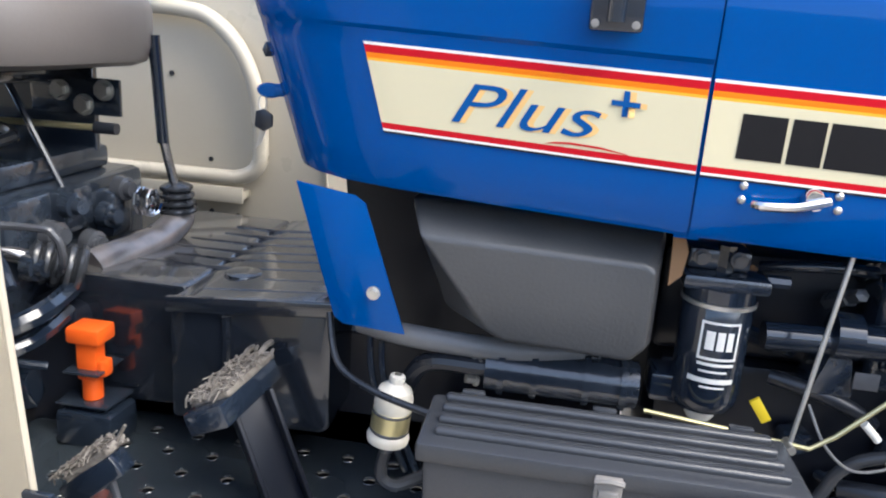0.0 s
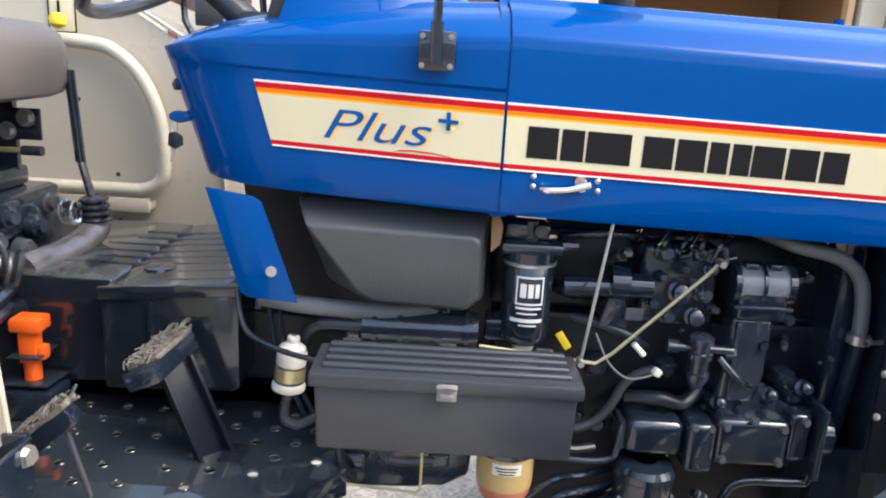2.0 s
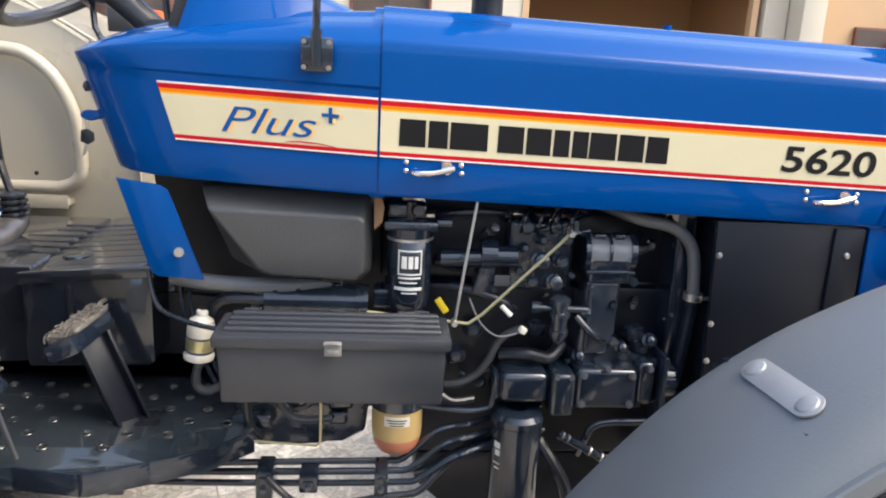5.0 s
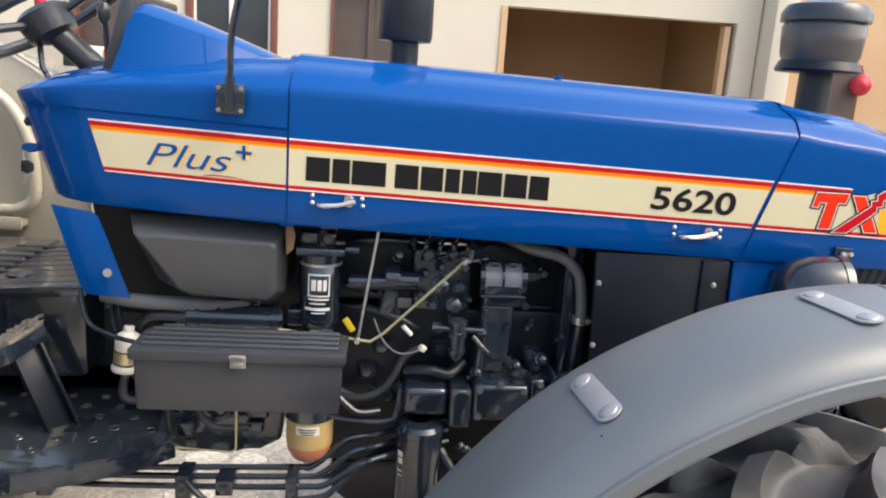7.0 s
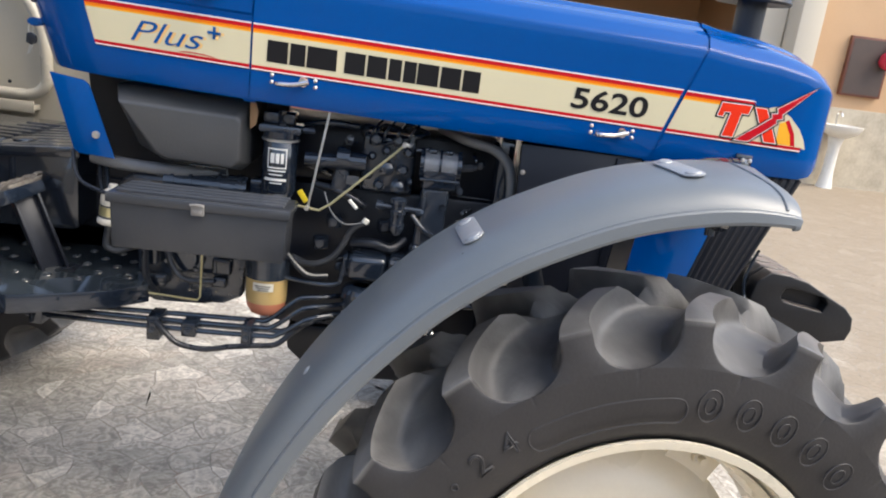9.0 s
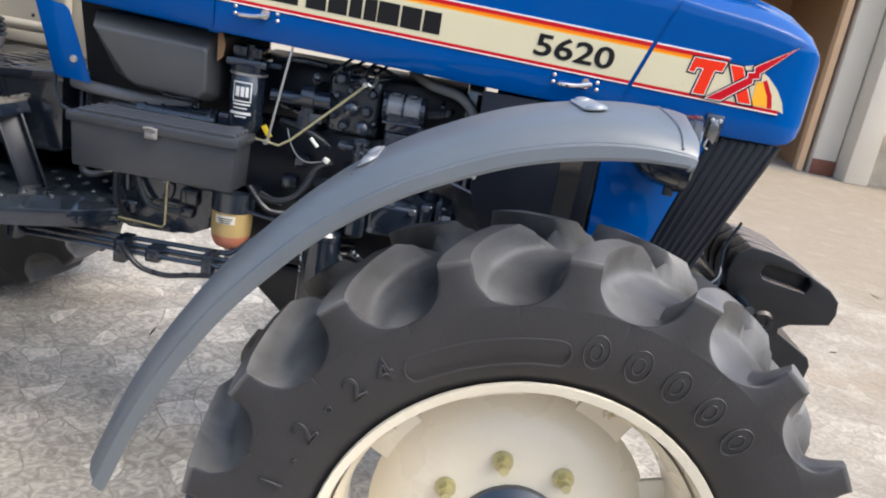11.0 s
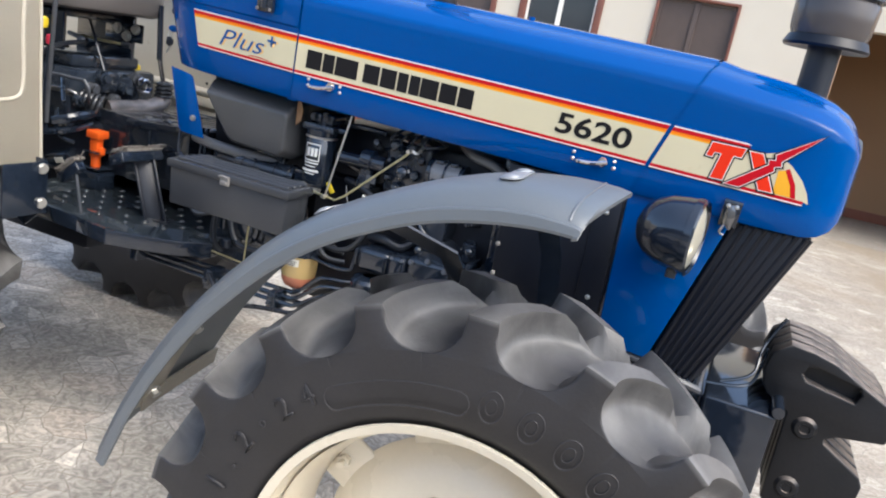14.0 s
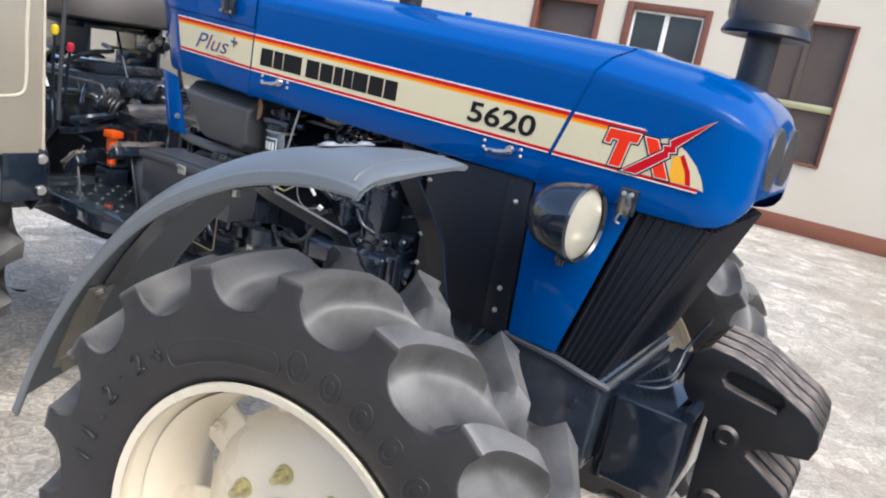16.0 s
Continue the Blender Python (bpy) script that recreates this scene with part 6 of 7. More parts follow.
for y, left, mid, right, lag in ((-0.228, 0.650, 0.658, 0.724, 0.0), (-0.248, 0.644, 0.648, 0.708, 0.012), (-0.266, 0.634, 0.636, 0.690, 0.026), (-0.215, 0.626, 0.630, 0.676, 0.040)):
    und = B()
    tube(und, [(-1.28, y + 0.03, left - 0.012), (-1.15, y, left), (-0.90, y, mid - 0.003), (-0.765 + lag, y, mid), (-0.725 + lag, y, mid + 0.006), (-0.67 + lag, y + 0.004, right - 0.010), (-0.645 + lag, y + 0.008, right), (-0.60, y + 0.02, right + 0.002), (-0.53, y + 0.06, right + 0.003), (-0.45, y + 0.10, right + 0.003)], 0.0062, 10, 4)
    part("hydraulic_line", und, BLACK, hyd)
for x, w, lo, hi in ((-0.977, 0.015, 0.606, 0.664), (-0.898, 0.017, 0.622, 0.656), (-0.767, 0.0125, 0.608, 0.664)):
    cl = box(B(), x - w, x + w, -0.284, -0.222, lo, hi, 0.004)
    box(cl, x - w * 0.6, x + w * 0.6, -0.289, -0.283, lo + 0.012, hi - 0.008, 0.003)
    part("pipe_clamp", cl, BLACK, hyd)
    part("clamp_bolt", hexbolt(B(), (x, -0.289, (lo + hi) / 2), (0, -1, 0), 0.005), CAST, hyd)
part("hose", tube(B(), [(-0.97, -0.285, 0.655), (-0.945, -0.295, 0.634), (-0.915, -0.295, 0.610), (-0.86, -0.29, 0.600), (-0.80, -0.285, 0.610), (-0.75, -0.28, 0.616), (-0.70, -0.275, 0.622), (-0.665, -0.26, 0.650), (-0.63, -0.235, 0.668), (-0.56, -0.17, 0.67)], 0.0068, 10), HOSE, hyd)
part("link_rod", tube(B(), [(-0.878, -0.26, 0.86), (-0.878, -0.265, 0.716), (-0.885, -0.265, 0.708), (-1.0, -0.25, 0.708)], 0.0023, 8, 1), YELLOWZINC, tractor, "thin plated brake link rod")
bt = B()
prism(bt, [(-1.05, 0.87), (-0.80, 0.87), (-0.79, 0.80), (-0.80, 0.695), (-0.845, 0.685), (-0.885, 0.668), (-1.00, 0.664), (-1.04, 0.68)], -0.19, -0.10, 0.008)
casting = part("side_casting", bt, CAST, tractor, "black transmission side casting with bolts and pipes")
part("casting_cover", lathe(B(), [(0.0, 0.020), (0.030, 0.019), (0.036, 0.012), (0.046, 0.010), (0.048, 0.0)], (-0.935, -0.19, 0.785), (0, -1, 0), 28), BLACK, casting)
for k in range(6):
    a = k * math.pi / 3 + 0.3
    part("bolt", hexbolt(B(), (-0.935 + 0.040 * math.cos(a), -0.20, 0.785 + 0.040 * math.sin(a)), (0, -1, 0), 0.0045, 0.004), BLACK, casting)
for x, z, w, h in ((-1.005, 0.80, 0.030, 0.075), (-0.845, 0.775, 0.045, 0.04), (-0.850, 0.735, 0.035, 0.025), (-0.995, 0.725, 0.045, 0.03), (-0.820, 0.83, 0.03, 0.05)):
    part("casting_boss", box(B(), x - w / 2, x + w / 2, -0.215, -0.185, z - h / 2, z + h / 2, 0.006, 3), BLACK, casting)
for pts, r in (([(-1.010, -0.23, 0.87), (-1.013, -0.235, 0.78), (-1.006, -0.235, 0.73), (-0.99, -0.22, 0.70)], 0.008), ([(-0.97, -0.21, 0.86), (-0.965, -0.225, 0.80), (-0.93, -0.23, 0.745), (-0.86, -0.22, 0.74)], 0.007), ([(-0.86, -0.21, 0.855), (-0.84, -0.225, 0.82), (-0.80, -0.225, 0.81), (-0.76, -0.21, 0.815)], 0.008), ([(-0.70, -0.22, 0.83), (-0.665, -0.235, 0.80), (-0.64, -0.235, 0.785), (-0.60, -0.22, 0.783)], 0.007)):
    part("pipe", tube(B(), pts, r, 10), HOSE, casting)

# ---- operator's platform ----
PLATE = [(-1.0, -0.250), (-1.062, -0.312), (-1.150, -0.357), (-1.236, -0.395), (-1.25, -0.395), (-1.361, -0.375), (-1.60, -0.362), (-1.60, 0.10), (-1.0, 0.10)]


def inside_by(x, y):
    """How far a spot lies within the plate's edges."""
    best = 9.0
    for (xa, ya), (xb, yb) in zip(PLATE, PLATE[1:] + PLATE[:1]):
        dx, dy = xb - xa, yb - ya
        best = min(best, (dy * (x - xa) - dx * (y - ya)) / math.hypot(dx, dy))
    return best


HOLE_R = 0.0095
centres = []
for x0, lo, hi in ((-1.417, -1.63, -1.315), (-1.25, -1.28, -1.03)):
    for j in range(6):
        for i in range(-5, 7):
            x, y = x0 - 0.0235 * j + 0.068 * i, -0.093 - j * 0.048
            if not lo < x < hi or y < -0.36 or y < -0.23 - (-1.03 - x) * 0.62:
                continue
            if -1.215 < x < -1.16 and -0.27 < y < -0.2:
                continue
            centres.append((x, y))
centres = [c for c in centres if inside_by(*c) > 0.016]
cu = bpy.data.curves.new("t", "CURVE")
cu.dimensions, cu.fill_mode, cu.extrude = "2D", "BOTH", 0.0025
for loop in [PLATE] + [[(x + HOLE_R * math.cos(k * math.pi / 6), y + HOLE_R * math.sin(k * math.pi / 6)) for k in range(12)] for x, y in centres]:
    sp = cu.splines.new("POLY")
    sp.points.add(len(loop) - 1)
    for pt, (x, y) in zip(sp.points, loop):
        pt.co = (x, y, 0, 1)
    sp.use_cyclic_u = True
tmp = bpy.data.objects.new("t", cu)
me = bpy.data.meshes.new_from_object(tmp)
bpy.data.objects.remove(tmp)
pl = B()
pl.from_mesh(me)
bmesh.ops.remove_doubles(pl, verts=pl.verts[:], dist=1e-5)
SLANT = Vector((0.147, -0.232, 0)).normalized()
for co, no in (((0, -0.335, 0), (0, 1, 0)), ((-1.0, -0.190, 0), SLANT)):
    bmesh.ops.bisect_plane(pl, geom=pl.verts[:] + pl.edges[:] + pl.faces[:], plane_co=co, plane_no=no)


def plate_fall(x, y):
    """The outer strip of the plate is folded slightly downwards."""
    return 0.26 * max(0.0, -0.335 - y, SLANT.dot((x + 1.0, y + 0.190, 0)))


for v in pl.verts:
    v.co.z += 0.7375 - plate_fall(v.co.x, v.co.y)
plate = part("footplate", pl, PLATEBLACK, tractor, "glossy black footplate with punched round holes", 0)
for x, y in centres:
    part("hole_rim", lathe(B(), [(0.0114, 0.0), (0.0106, 0.0010), (0.0099, 0.0011), (0.0092, -0.002)], (x, y, 0.74 - plate_fall(x, y)), (0, 0, 1), 12), PLATEBLACK, plate)
for (xa, ya), (xb, yb) in zip(PLATE[:6], PLATE[1:7]):
    d = Vector((xb - xa, yb - ya, 0))
    sk = turned_box(B(), (d.length + 0.004, 0.006, 0.042), Matrix.Translation(((xa + xb) / 2, (ya + yb) / 2, 0.7070)) @ Matrix.Rotation(math.atan2(d.y, d.x), 4, "Z"), 0.002)
    part("skirt", sk, BLACK, plate)


def pedal(name, m, wide, length, base, label):
    pad = turned_box(B(), (length, wide, 0.030), m, 0.005)
    ob = part(name, pad, BLACK, tractor, label)
    wrapm = turned_box(B(), (length * 0.86, wide * 0.98, 0.010), m @ Matrix.Translation((0.012, 0, 0.018)), 0.003)
    bmesh.ops.subdivide_edges(wrapm, edges=wrapm.edges[:], cuts=5, use_grid_fill=True)
    for v in wrapm.verts:
        v.co += Vector((0.0025, 0.003, 0.004)) * noise.noise(v.co * 160)
    part("grip_mat", wrapm, MUDDY, ob, "frayed grey rope-like grip covering")
    fr = B()
    for q in range(7):
        a = m @ Vector((length * 0.42, -wide * 0.4 + q * wide * 0.13, 0.015))
        b = m @ Vector((length * 0.58 + 0.02 * math.sin(q * 5.1), -wide * 0.4 + q * wide * 0.14, 0.022 + 0.012 * math.sin(q * 3.3)))
        tube(fr, [a, b], 0.0022, 5, 1)
    rnd = random.Random(5)
    for q in range(170):
        c = Vector((rnd.uniform(-0.42, 0.48) * length, rnd.uniform(-0.5, 0.5) * wide, 0.0235 + rnd.uniform(0, 0.004)))
        d = Vector((rnd.uniform(-0.012, 0.012), rnd.uniform(-0.009, 0.009), rnd.uniform(-0.002, 0.007)))
        tube(fr, [m @ (c - d), m @ (c + Vector((0, 0, 0.003))), m @ (c + d)], 0.0011, 4, 1)
    part("fray", fr, MUDDY, ob)
    arm, fr_tail = B(), B()
    a, b = m @ Vector((length * 0.15, 0, -0.012)), Vector(base)
    d = (b - a)
    am = Matrix.Translation((a + b) / 2) @ d.to_track_quat("Z", "X").to_matrix().to_4x4()
    if wide > 0.04:
        turned_box(arm, (0.006, 0.052, d.length), am @ pose(0.0, 0, 0, 0, 0, 38), 0.0015)
        for e in (-0.026, 0.026):
            turned_box(arm, (0.020, 0.006, d.length), am @ pose(0.0, 0, 0, 0, 0, 38) @ pose(0.010, e, 0), 0.0015)
        for e in (-0.012, 0.010):
            tube(fr_tail, [m @ Vector((length * 0.35, e, 0.022)), m @ Vector((length * 0.55, e * 1.3, 0.030)), m @ Vector((length * 0.80, e * 1.2 + 0.004, 0.026))], 0.0042, 7, 3)
        part("strand", fr_tail, MUDDY, ob)
    else:
        turned_box(arm, (0.007, 0.007, d.length), am, 0.002)
    part("pedal_arm", arm, GRILLE if wide > 0.04 else GREYIRON, ob)
    return ob


pedal("brake_pedal", pose(-1.288, -0.250, 0.905, 0, 0, 86) @ pose(0, 0, 0, -24), 0.055, 0.145, (-1.205, -0.235, 0.70), "black foot pedal with frayed grip on the footplate")
pedal("throttle_pedal", pose(-1.400, -0.370, 0.846, 0, -40, 0), 0.03, 0.085, (-1.352, -0.374, 0.74), "small foot throttle pedal with frayed grip")
part("pedal_slot", box(B(), -1.205, -1.165, -0.26, -0.20, 0.7402, 0.7412, 0.0), HOSE, plate)

# gearbox cover with ribbed top
cv = prism(B(), [(-1.43, 0.980), (-1.40, 0.983), (-1.215, 0.998), (-1.197, 0.988), (-1.197, 0.814), (-1.21, 0.806), (-1.43, 0.80)], -0.148, 0.33, 0.008)
cover = part("gearbox_cover", cv, COVERBLACK, tractor, "black pressed-steel gearbox cover with ribbed top")
part("rim_lip", prism(B(), [(-1.432, 0.986), (-1.192, 1.005), (-1.190, 0.982), (-1.432, 0.962)], -0.156, -0.146, 0.004), COVERBLACK, cover)
for y, xa, xb in ((-0.10, -1.40, -1.21), (-0.05, -1.33, -1.21), (0.0, -1.56, -1.22), (0.045, -1.52, -1.21), (0.09, -1.56, -1.21), (0.14, -1.54, -1.22), (0.19, -1.5, -1.22), (0.24, -1.5, -1.22)):
    part("rib", tube(B(), [(xa, y, 0.9775), (-1.40, y, 0.979), (xb, y, 0.979 + (xb + 1.40) * 0.081)] if xa < -1.41 else [(xa, y, 0.979 + (xa + 1.40) * 0.081), (xb, y, 0.979 + (xb + 1.40) * 0.081)], 0.0060, 8, 1), COVERBLACK, cover)
part("filler_cap", lathe(B(), [(0.0, 0.004), (0.022, 0.004), (0.027, 0.002), (0.029, -0.004)], (-1.371, -0.03, 0.987), (0, 0, 1), 24), COVERBLACK, cover)
part("front_rib", tube(B(), [(-1.345, -0.149, 0.965), (-1.345, -0.149, 0.82)], 0.006, 8, 1), COVERBLACK, cover)
blk = prism(B(), [(-1.62, 0.982), (-1.432, 0.981), (-1.428, 0.97), (-1.428, 0.79), (-1.62, 0.78)], -0.095, 0.33, 0.012, 3)
part("side_cover", blk, COVERBLACK, cover)
rear_case = box(B(), -2.2, -1.58, -0.13, 0.2, 0.52, 0.94, 0.02)
part("rear_axle_case", rear_case, GRILLE, tractor, "black rear axle casing")
part("belly", box(B(), -1.62, -1.22, -0.04, 0.2, 0.56, 0.64, 0.02, 3), GRILLE, tractor)
part("axle_trumpet", lathe(B(), [(0.15, -0.13), (0.13, -0.3), (0.12, -0.55), (0.14, -0.6)], (-2.08, 0, 0.69), (0, 1, 0), 24), CAST, tractor)
part("plate_apron", box(B(), -1.66, -1.60, -0.46, -0.02, 0.66, 0.755, 0.006), PLATEBLACK, plate)
low = box(B(), -1.62, -1.05, -0.045, 0.2, 0.62, 0.80, 0.01)
part("housing", low, GRILLE, tractor)

# orange lever
ol = B()
box(ol, -1.582, -1.530, -0.160, -0.115, 0.897, 0.922, 0.005)
box(ol, -1.573, -1.541, -0.152, -0.125, 0.838, 0.90, 0.005)
box(ol, -1.545, -1.528, -0.150, -0.127, 0.845, 0.872, 0.006)
cyl(ol, (-1.557, -0.138, 0.808), (-1.557, -0.138, 0.84), 0.0145, n=16)
lever = part("orange_lever", ol, ORANGE, tractor, "bright orange plastic selector lever")
part("stem", cyl(B(), (-1.557, -0.138, 0.76), (-1.557, -0.138, 0.81), 0.005, n=10), YELLOWZINC, lever)
lb = B()
slab(lb, [(-1.60, -0.165), (-1.52, -0.165), (-1.515, -0.10), (-1.60, -0.10)], 0.803, 0.807, 0.001)
part("guide_plate", lb, CAST, lever)
part("guide_plate", slab(B(), [(-1.585, -0.165), (-1.530, -0.165), (-1.530, -0.10), (-1.585, -0.10)], 0.853, 0.857, 0.001), CAST, lever)
part("bracket", box(B(), -1.60, -1.51, -0.17, -0.10, 0.74, 0.795, 0.008), BLACK, lever)

# gear lever with boot, axle casting and shafts
gl = B()
tube(gl, [(-1.5775, 0.121, 1.150), (-1.578, 0.12, 1.16), (-1.585, 0.115, 1.32)], 0.0098, 12, 4)
gear = part("gear_lever", gl, BLACK, tractor, "bent steel gear lever with rubber boot")
part("lower_rod", tube(B(), [(-1.566, 0.14, 1.06), (-1.572, 0.128, 1.11), (-1.578, 0.12, 1.158)], 0.0078, 10, 4), DARKSTEEL, gear, "bright worn lower rod")
part("boot", lathe(B(), RIBS(0.033, 0.013, 4) + [(0.010, 0.056)], (-1.565, 0.142, 1.022), (-0.05, 0, 1), 24), BOOTRUBBER, gear, "ribbed black rubber boot")
cs = B()
tube(cs, [(-1.565, 0.142, 1.024), (-1.566, 0.130, 1.006), (-1.57, 0.09, 0.993), (-1.58, 0.03, 0.985), (-1.60, -0.06, 0.978)], 0.027, 18)
for v in cs.verts:
    v.co += Vector((0.003, 0.004, 0.005)) * noise.noise(v.co * 24)
part("shift_tower", cs, WORNCAST, gear, "grey glossy cast shift housing")
sh = B()
box(sh, -1.95, -1.66, -0.16, 0.20, 0.90, 1.09, 0.015)
box(sh, -1.90, -1.70, -0.12, 0.16, 1.09, 1.13, 0.01)
box(sh, -1.70, -1.64, -0.06, 0.02, 1.02, 1.09, 0.012)
box(sh, -1.70, -1.63, 0.05, 0.11, 0.99, 1.07, 0.012)
lift = part("lift_housing", sh, CAST, tractor, "black hydraulic lift housing")
for q in range(6):
    p = (-1.64, -0.14 + q * 0.045, 1.0 + 0.035 * (q % 3))
    part("fitting", lathe(B(), [(0.0, 0.03), (0.012, 0.03), (0.014, 0.02), (0.020, 0.018), (0.022, 0.0)], p, (1, -0.2, 0), 14), GREYIRON if q % 2 else CAST, lift)
part("spring", tube(B(), [(-1.585 + 0.0008 * k, 0.055 + 0.022 * math.cos(k * 0.8), 1.06 + 0.022 * math.sin(k * 0.8)) for k in range(32)], 0.0035, 6, 1), CHROME, lift)
for pts, r in (([(-1.62, -0.25, 0.94), (-1.58, -0.20, 0.96), (-1.60, -0.10, 0.965)], 0.014), ([(-1.66, -0.26, 0.90), (-1.60, -0.21, 0.915), (-1.60, -0.12, 0.93)], 0.012), ([(-1.60, -0.23, 1.0), (-1.64, -0.2, 1.03), (-1.7, -0.15, 1.06)], 0.007), ([(-1.58, -0.20, 0.88), (-1.63, -0.22, 0.90), (-1.66, -0.2, 0.97)], 0.006)):
    part("pipe", tube(B(), pts, r, 8), BLACK, lift)
part("boot", lathe(B(), RIBS(0.039, 0.015, 5) + [(0.012, 0.078)], (-1.588, -0.095, 0.985), (-0.75, -0.5, 0.28), 26), BOOTRUBBER, lift, "ribbed black rubber bellows")
part("pipe", tube(B(), [(-1.635, -0.128, 1.004), (-1.665, -0.150, 1.018), (-1.72, -0.17, 1.022), (-1.80, -0.18, 1.01)], 0.012, 12), DARKSTEEL, lift)

# seat
st = B()
ring = []
for zf, grow in ((1.258, 0.88), (1.266, 0.96), (1.29, 1.0), (1.345, 1.0), (1.372, 0.96), (1.39, 0.86), (1.396, 0.6)):
    sec = []
    for k in range(32):
        a = 2 * math.pi * k / 32
        c, s = math.cos(a), math.sin(a)
        rr = (abs(c) ** 3.2 + abs(s) ** 3.2) ** (-1 / 3.2)
        sec.append((-1.815 + 0.245 * grow * rr * c, -0.02 + 0.225 * grow * rr * s, zf + 0.002 + 0.012 * c))
    ring.append(sec)
loft(st, ring, (True, True), True)
seat = part("seat", st, SEATGREY, tractor, "grey vinyl operator's seat cushion")
part("seat_pan", box(B(), -2.0, -1.735, -0.18, 0.14, 1.238, 1.262, 0.006), BLACK, seat)
sb = B()
box(sb, -1.95, -1.70, -0.16, -0.145, 1.14, 1.265, 0.003)
part("seat_frame", sb, BLACK, seat)
part("seat_frame", box(B(), -1.95, -1.70, 0.12, 0.135, 1.12, 1.265, 0.003), BLACK, seat)
part("seat_strut", tube(B(), [(-1.76, -0.02, 1.27), (-1.70, -0.02, 1.15), (-1.66, -0.02, 1.07)], 0.005, 8, 1), BLACK, seat)
part("height_lever", tube(B(), [(-1.85, 0.0, 1.178), (-1.61, 0.0, 1.181)], 0.005, 8, 1), YELLOWZINC, seat)
part("lever_grip", cyl(B(), (-1.62, 0.0, 1.181), (-1.585, 0.0, 1.181), 0.009, n=12), HOSE, seat)


# ---- rear mudguards ----
def rear_guard(s, label):
    """Cream sheet mudguard: inner side sheet, front face and top; s is the side."""
    y0 = 0.47 * s
    back = 0.015 if s < 0 else 0.0
    inner_p = [(-1.395, 0.88), (-1.41, 1.10), (-1.42, 1.28), (-1.445, 1.345), (-1.62, 1.45), (-1.80, 1.52), (-2.3, 1.56), (-2.7, 1.40), (-2.7, 0.88)]
    inner_p = [(x - back, z) for x, z in inner_p]
    bm = prism(B(), inner_p, y0, y0 + 0.004 * s)
    ob = part("rear_mudguard", bm, CREAM, tractor, label)
    top = B()
    face = [(-1.391, 0.88), (-1.406, 1.10), (-1.416, 1.285), (-1.44, 1.353), (-1.616, 1.46), (-1.80, 1.53), (-2.3, 1.57), (-2.7, 1.41)]
    face = [(x - back, z) for x, z in face]
    loft(top, [[(x, y, z) for x, z in face] for y in (y0 - 0.006 * s, y0 + 0.02 * s, y0 + 0.20 * s, y0 + 0.44 * s, y0 + 0.455 * s)], (False, False))
    bmesh.ops.solidify(top, geom=top.faces, thickness=0.003)
    part("guard_skin", top, CREAM, ob)
    part("guard_bead", tube(B(), [(x + 0.002, y0 - 0.004 * s, z) for x, z in face], 0.004, 8, 3), CREAM, ob)
    return ob


near_guard = rear_guard(-1, "cream sheet-metal rear mudguard")
far_guard = rear_guard(1, "cream sheet-metal rear mudguard with grab rail")
emboss = B()
tube(emboss, [(-1.431, -0.51, 1.33), (-1.428, -0.515, 1.22), (-1.421, -0.515, 1.10), (-1.419, -0.53, 1.05), (-1.419, -0.60, 1.04)], 0.006, 8)
part("pressed_rib", emboss, CREAM, near_guard)
gbk = prism(B(), [(-1.41, 0.895), (-1.375, 0.895), (-1.372, 0.76), (-1.44, 0.70), (-1.52, 0.74)], -0.480, -0.472, 0.002)
part("guard_bracket", gbk, BLACK, near_guard, "black bracket with two bolts")
box_bm = box(B(), -1.380, -1.372, -0.60, -0.470, 0.75, 0.89, 0.002)
part("bracket_face", box_bm, BLACK, near_guard)
for z in (0.872, 0.779):
    part("bolt", hexbolt(B(), (-1.372, -0.488, z), (1, -0.3, 0), 0.011), ZINC, near_guard)
rail = tube(B(), [(-2.1, 0.44, 1.37), (-1.80, 0.44, 1.37), (-1.70, 0.44, 1.366), (-1.642, 0.44, 1.352), (-1.583, 0.44, 1.298), (-1.545, 0.44, 1.21), (-1.535, 0.44, 1.10), (-1.545, 0.44, 1.055), (-1.585, 0.44, 1.032), (-1.65, 0.44, 1.03), (-2.1, 0.44, 1.03)], 0.0165, 12)
part("grab_rail", rail, CREAM, far_guard, "cream tubular grab rail")
bar = B()
box(bar, -1.80, -1.57, 0.43, 0.469, 0.985, 1.003, 0.003)
box(bar, -1.80, -1.57, 0.425, 0.431, 0.978, 1.012, 0.002)
part("rail_foot", bar, CREAM, far_guard)
for x, z in ((-1.745, 1.235), (-1.70, 0.955), (-1.66, 0.945), (-1.60, 0.94), (-1.66, 1.06)):
    part("hole", cyl(B(), (x, 0.472, z), (x, 0.4675, z), 0.0055, n=12), DARKPLASTIC, far_guard)
part("notice", box(B(), -1.80, -1.735, 0.4665, 0.4695, 1.385, 1.47, 0.001), DCREAM, far_guard, "small framed instruction label")
for a in ((-1.80, -1.797, 1.385, 1.47), (-1.738, -1.735, 1.385, 1.47), (-1.797, -1.738, 1.385, 1.388), (-1.797, -1.738, 1.467, 1.47), (-1.778, -1.772, 1.40, 1.455)):
    part("label_bar", box(B(), a[0], a[1], 0.465, 0.4665, a[2], a[3]), DBLACK, far_guard)
kb = lathe(B(), [(0.0, 0.02), (0.014, 0.018), (0.019, 0.008), (0.017, -0.006), (0.008, -0.014), (0.0, -0.016)], (-1.745, 0.40, 1.408), (0, 0.1, 1), 18)
part("lever_knob", kb, YELLOW, tractor, "yellow lever knob")
tbm = B()
box(tbm, -1.80, -1.64, 0.10, 0.108, 1.185, 1.245, 0.002)
tl = part("hitch_plate", tbm, BLACK, tractor, "black plate with three bright bolts")
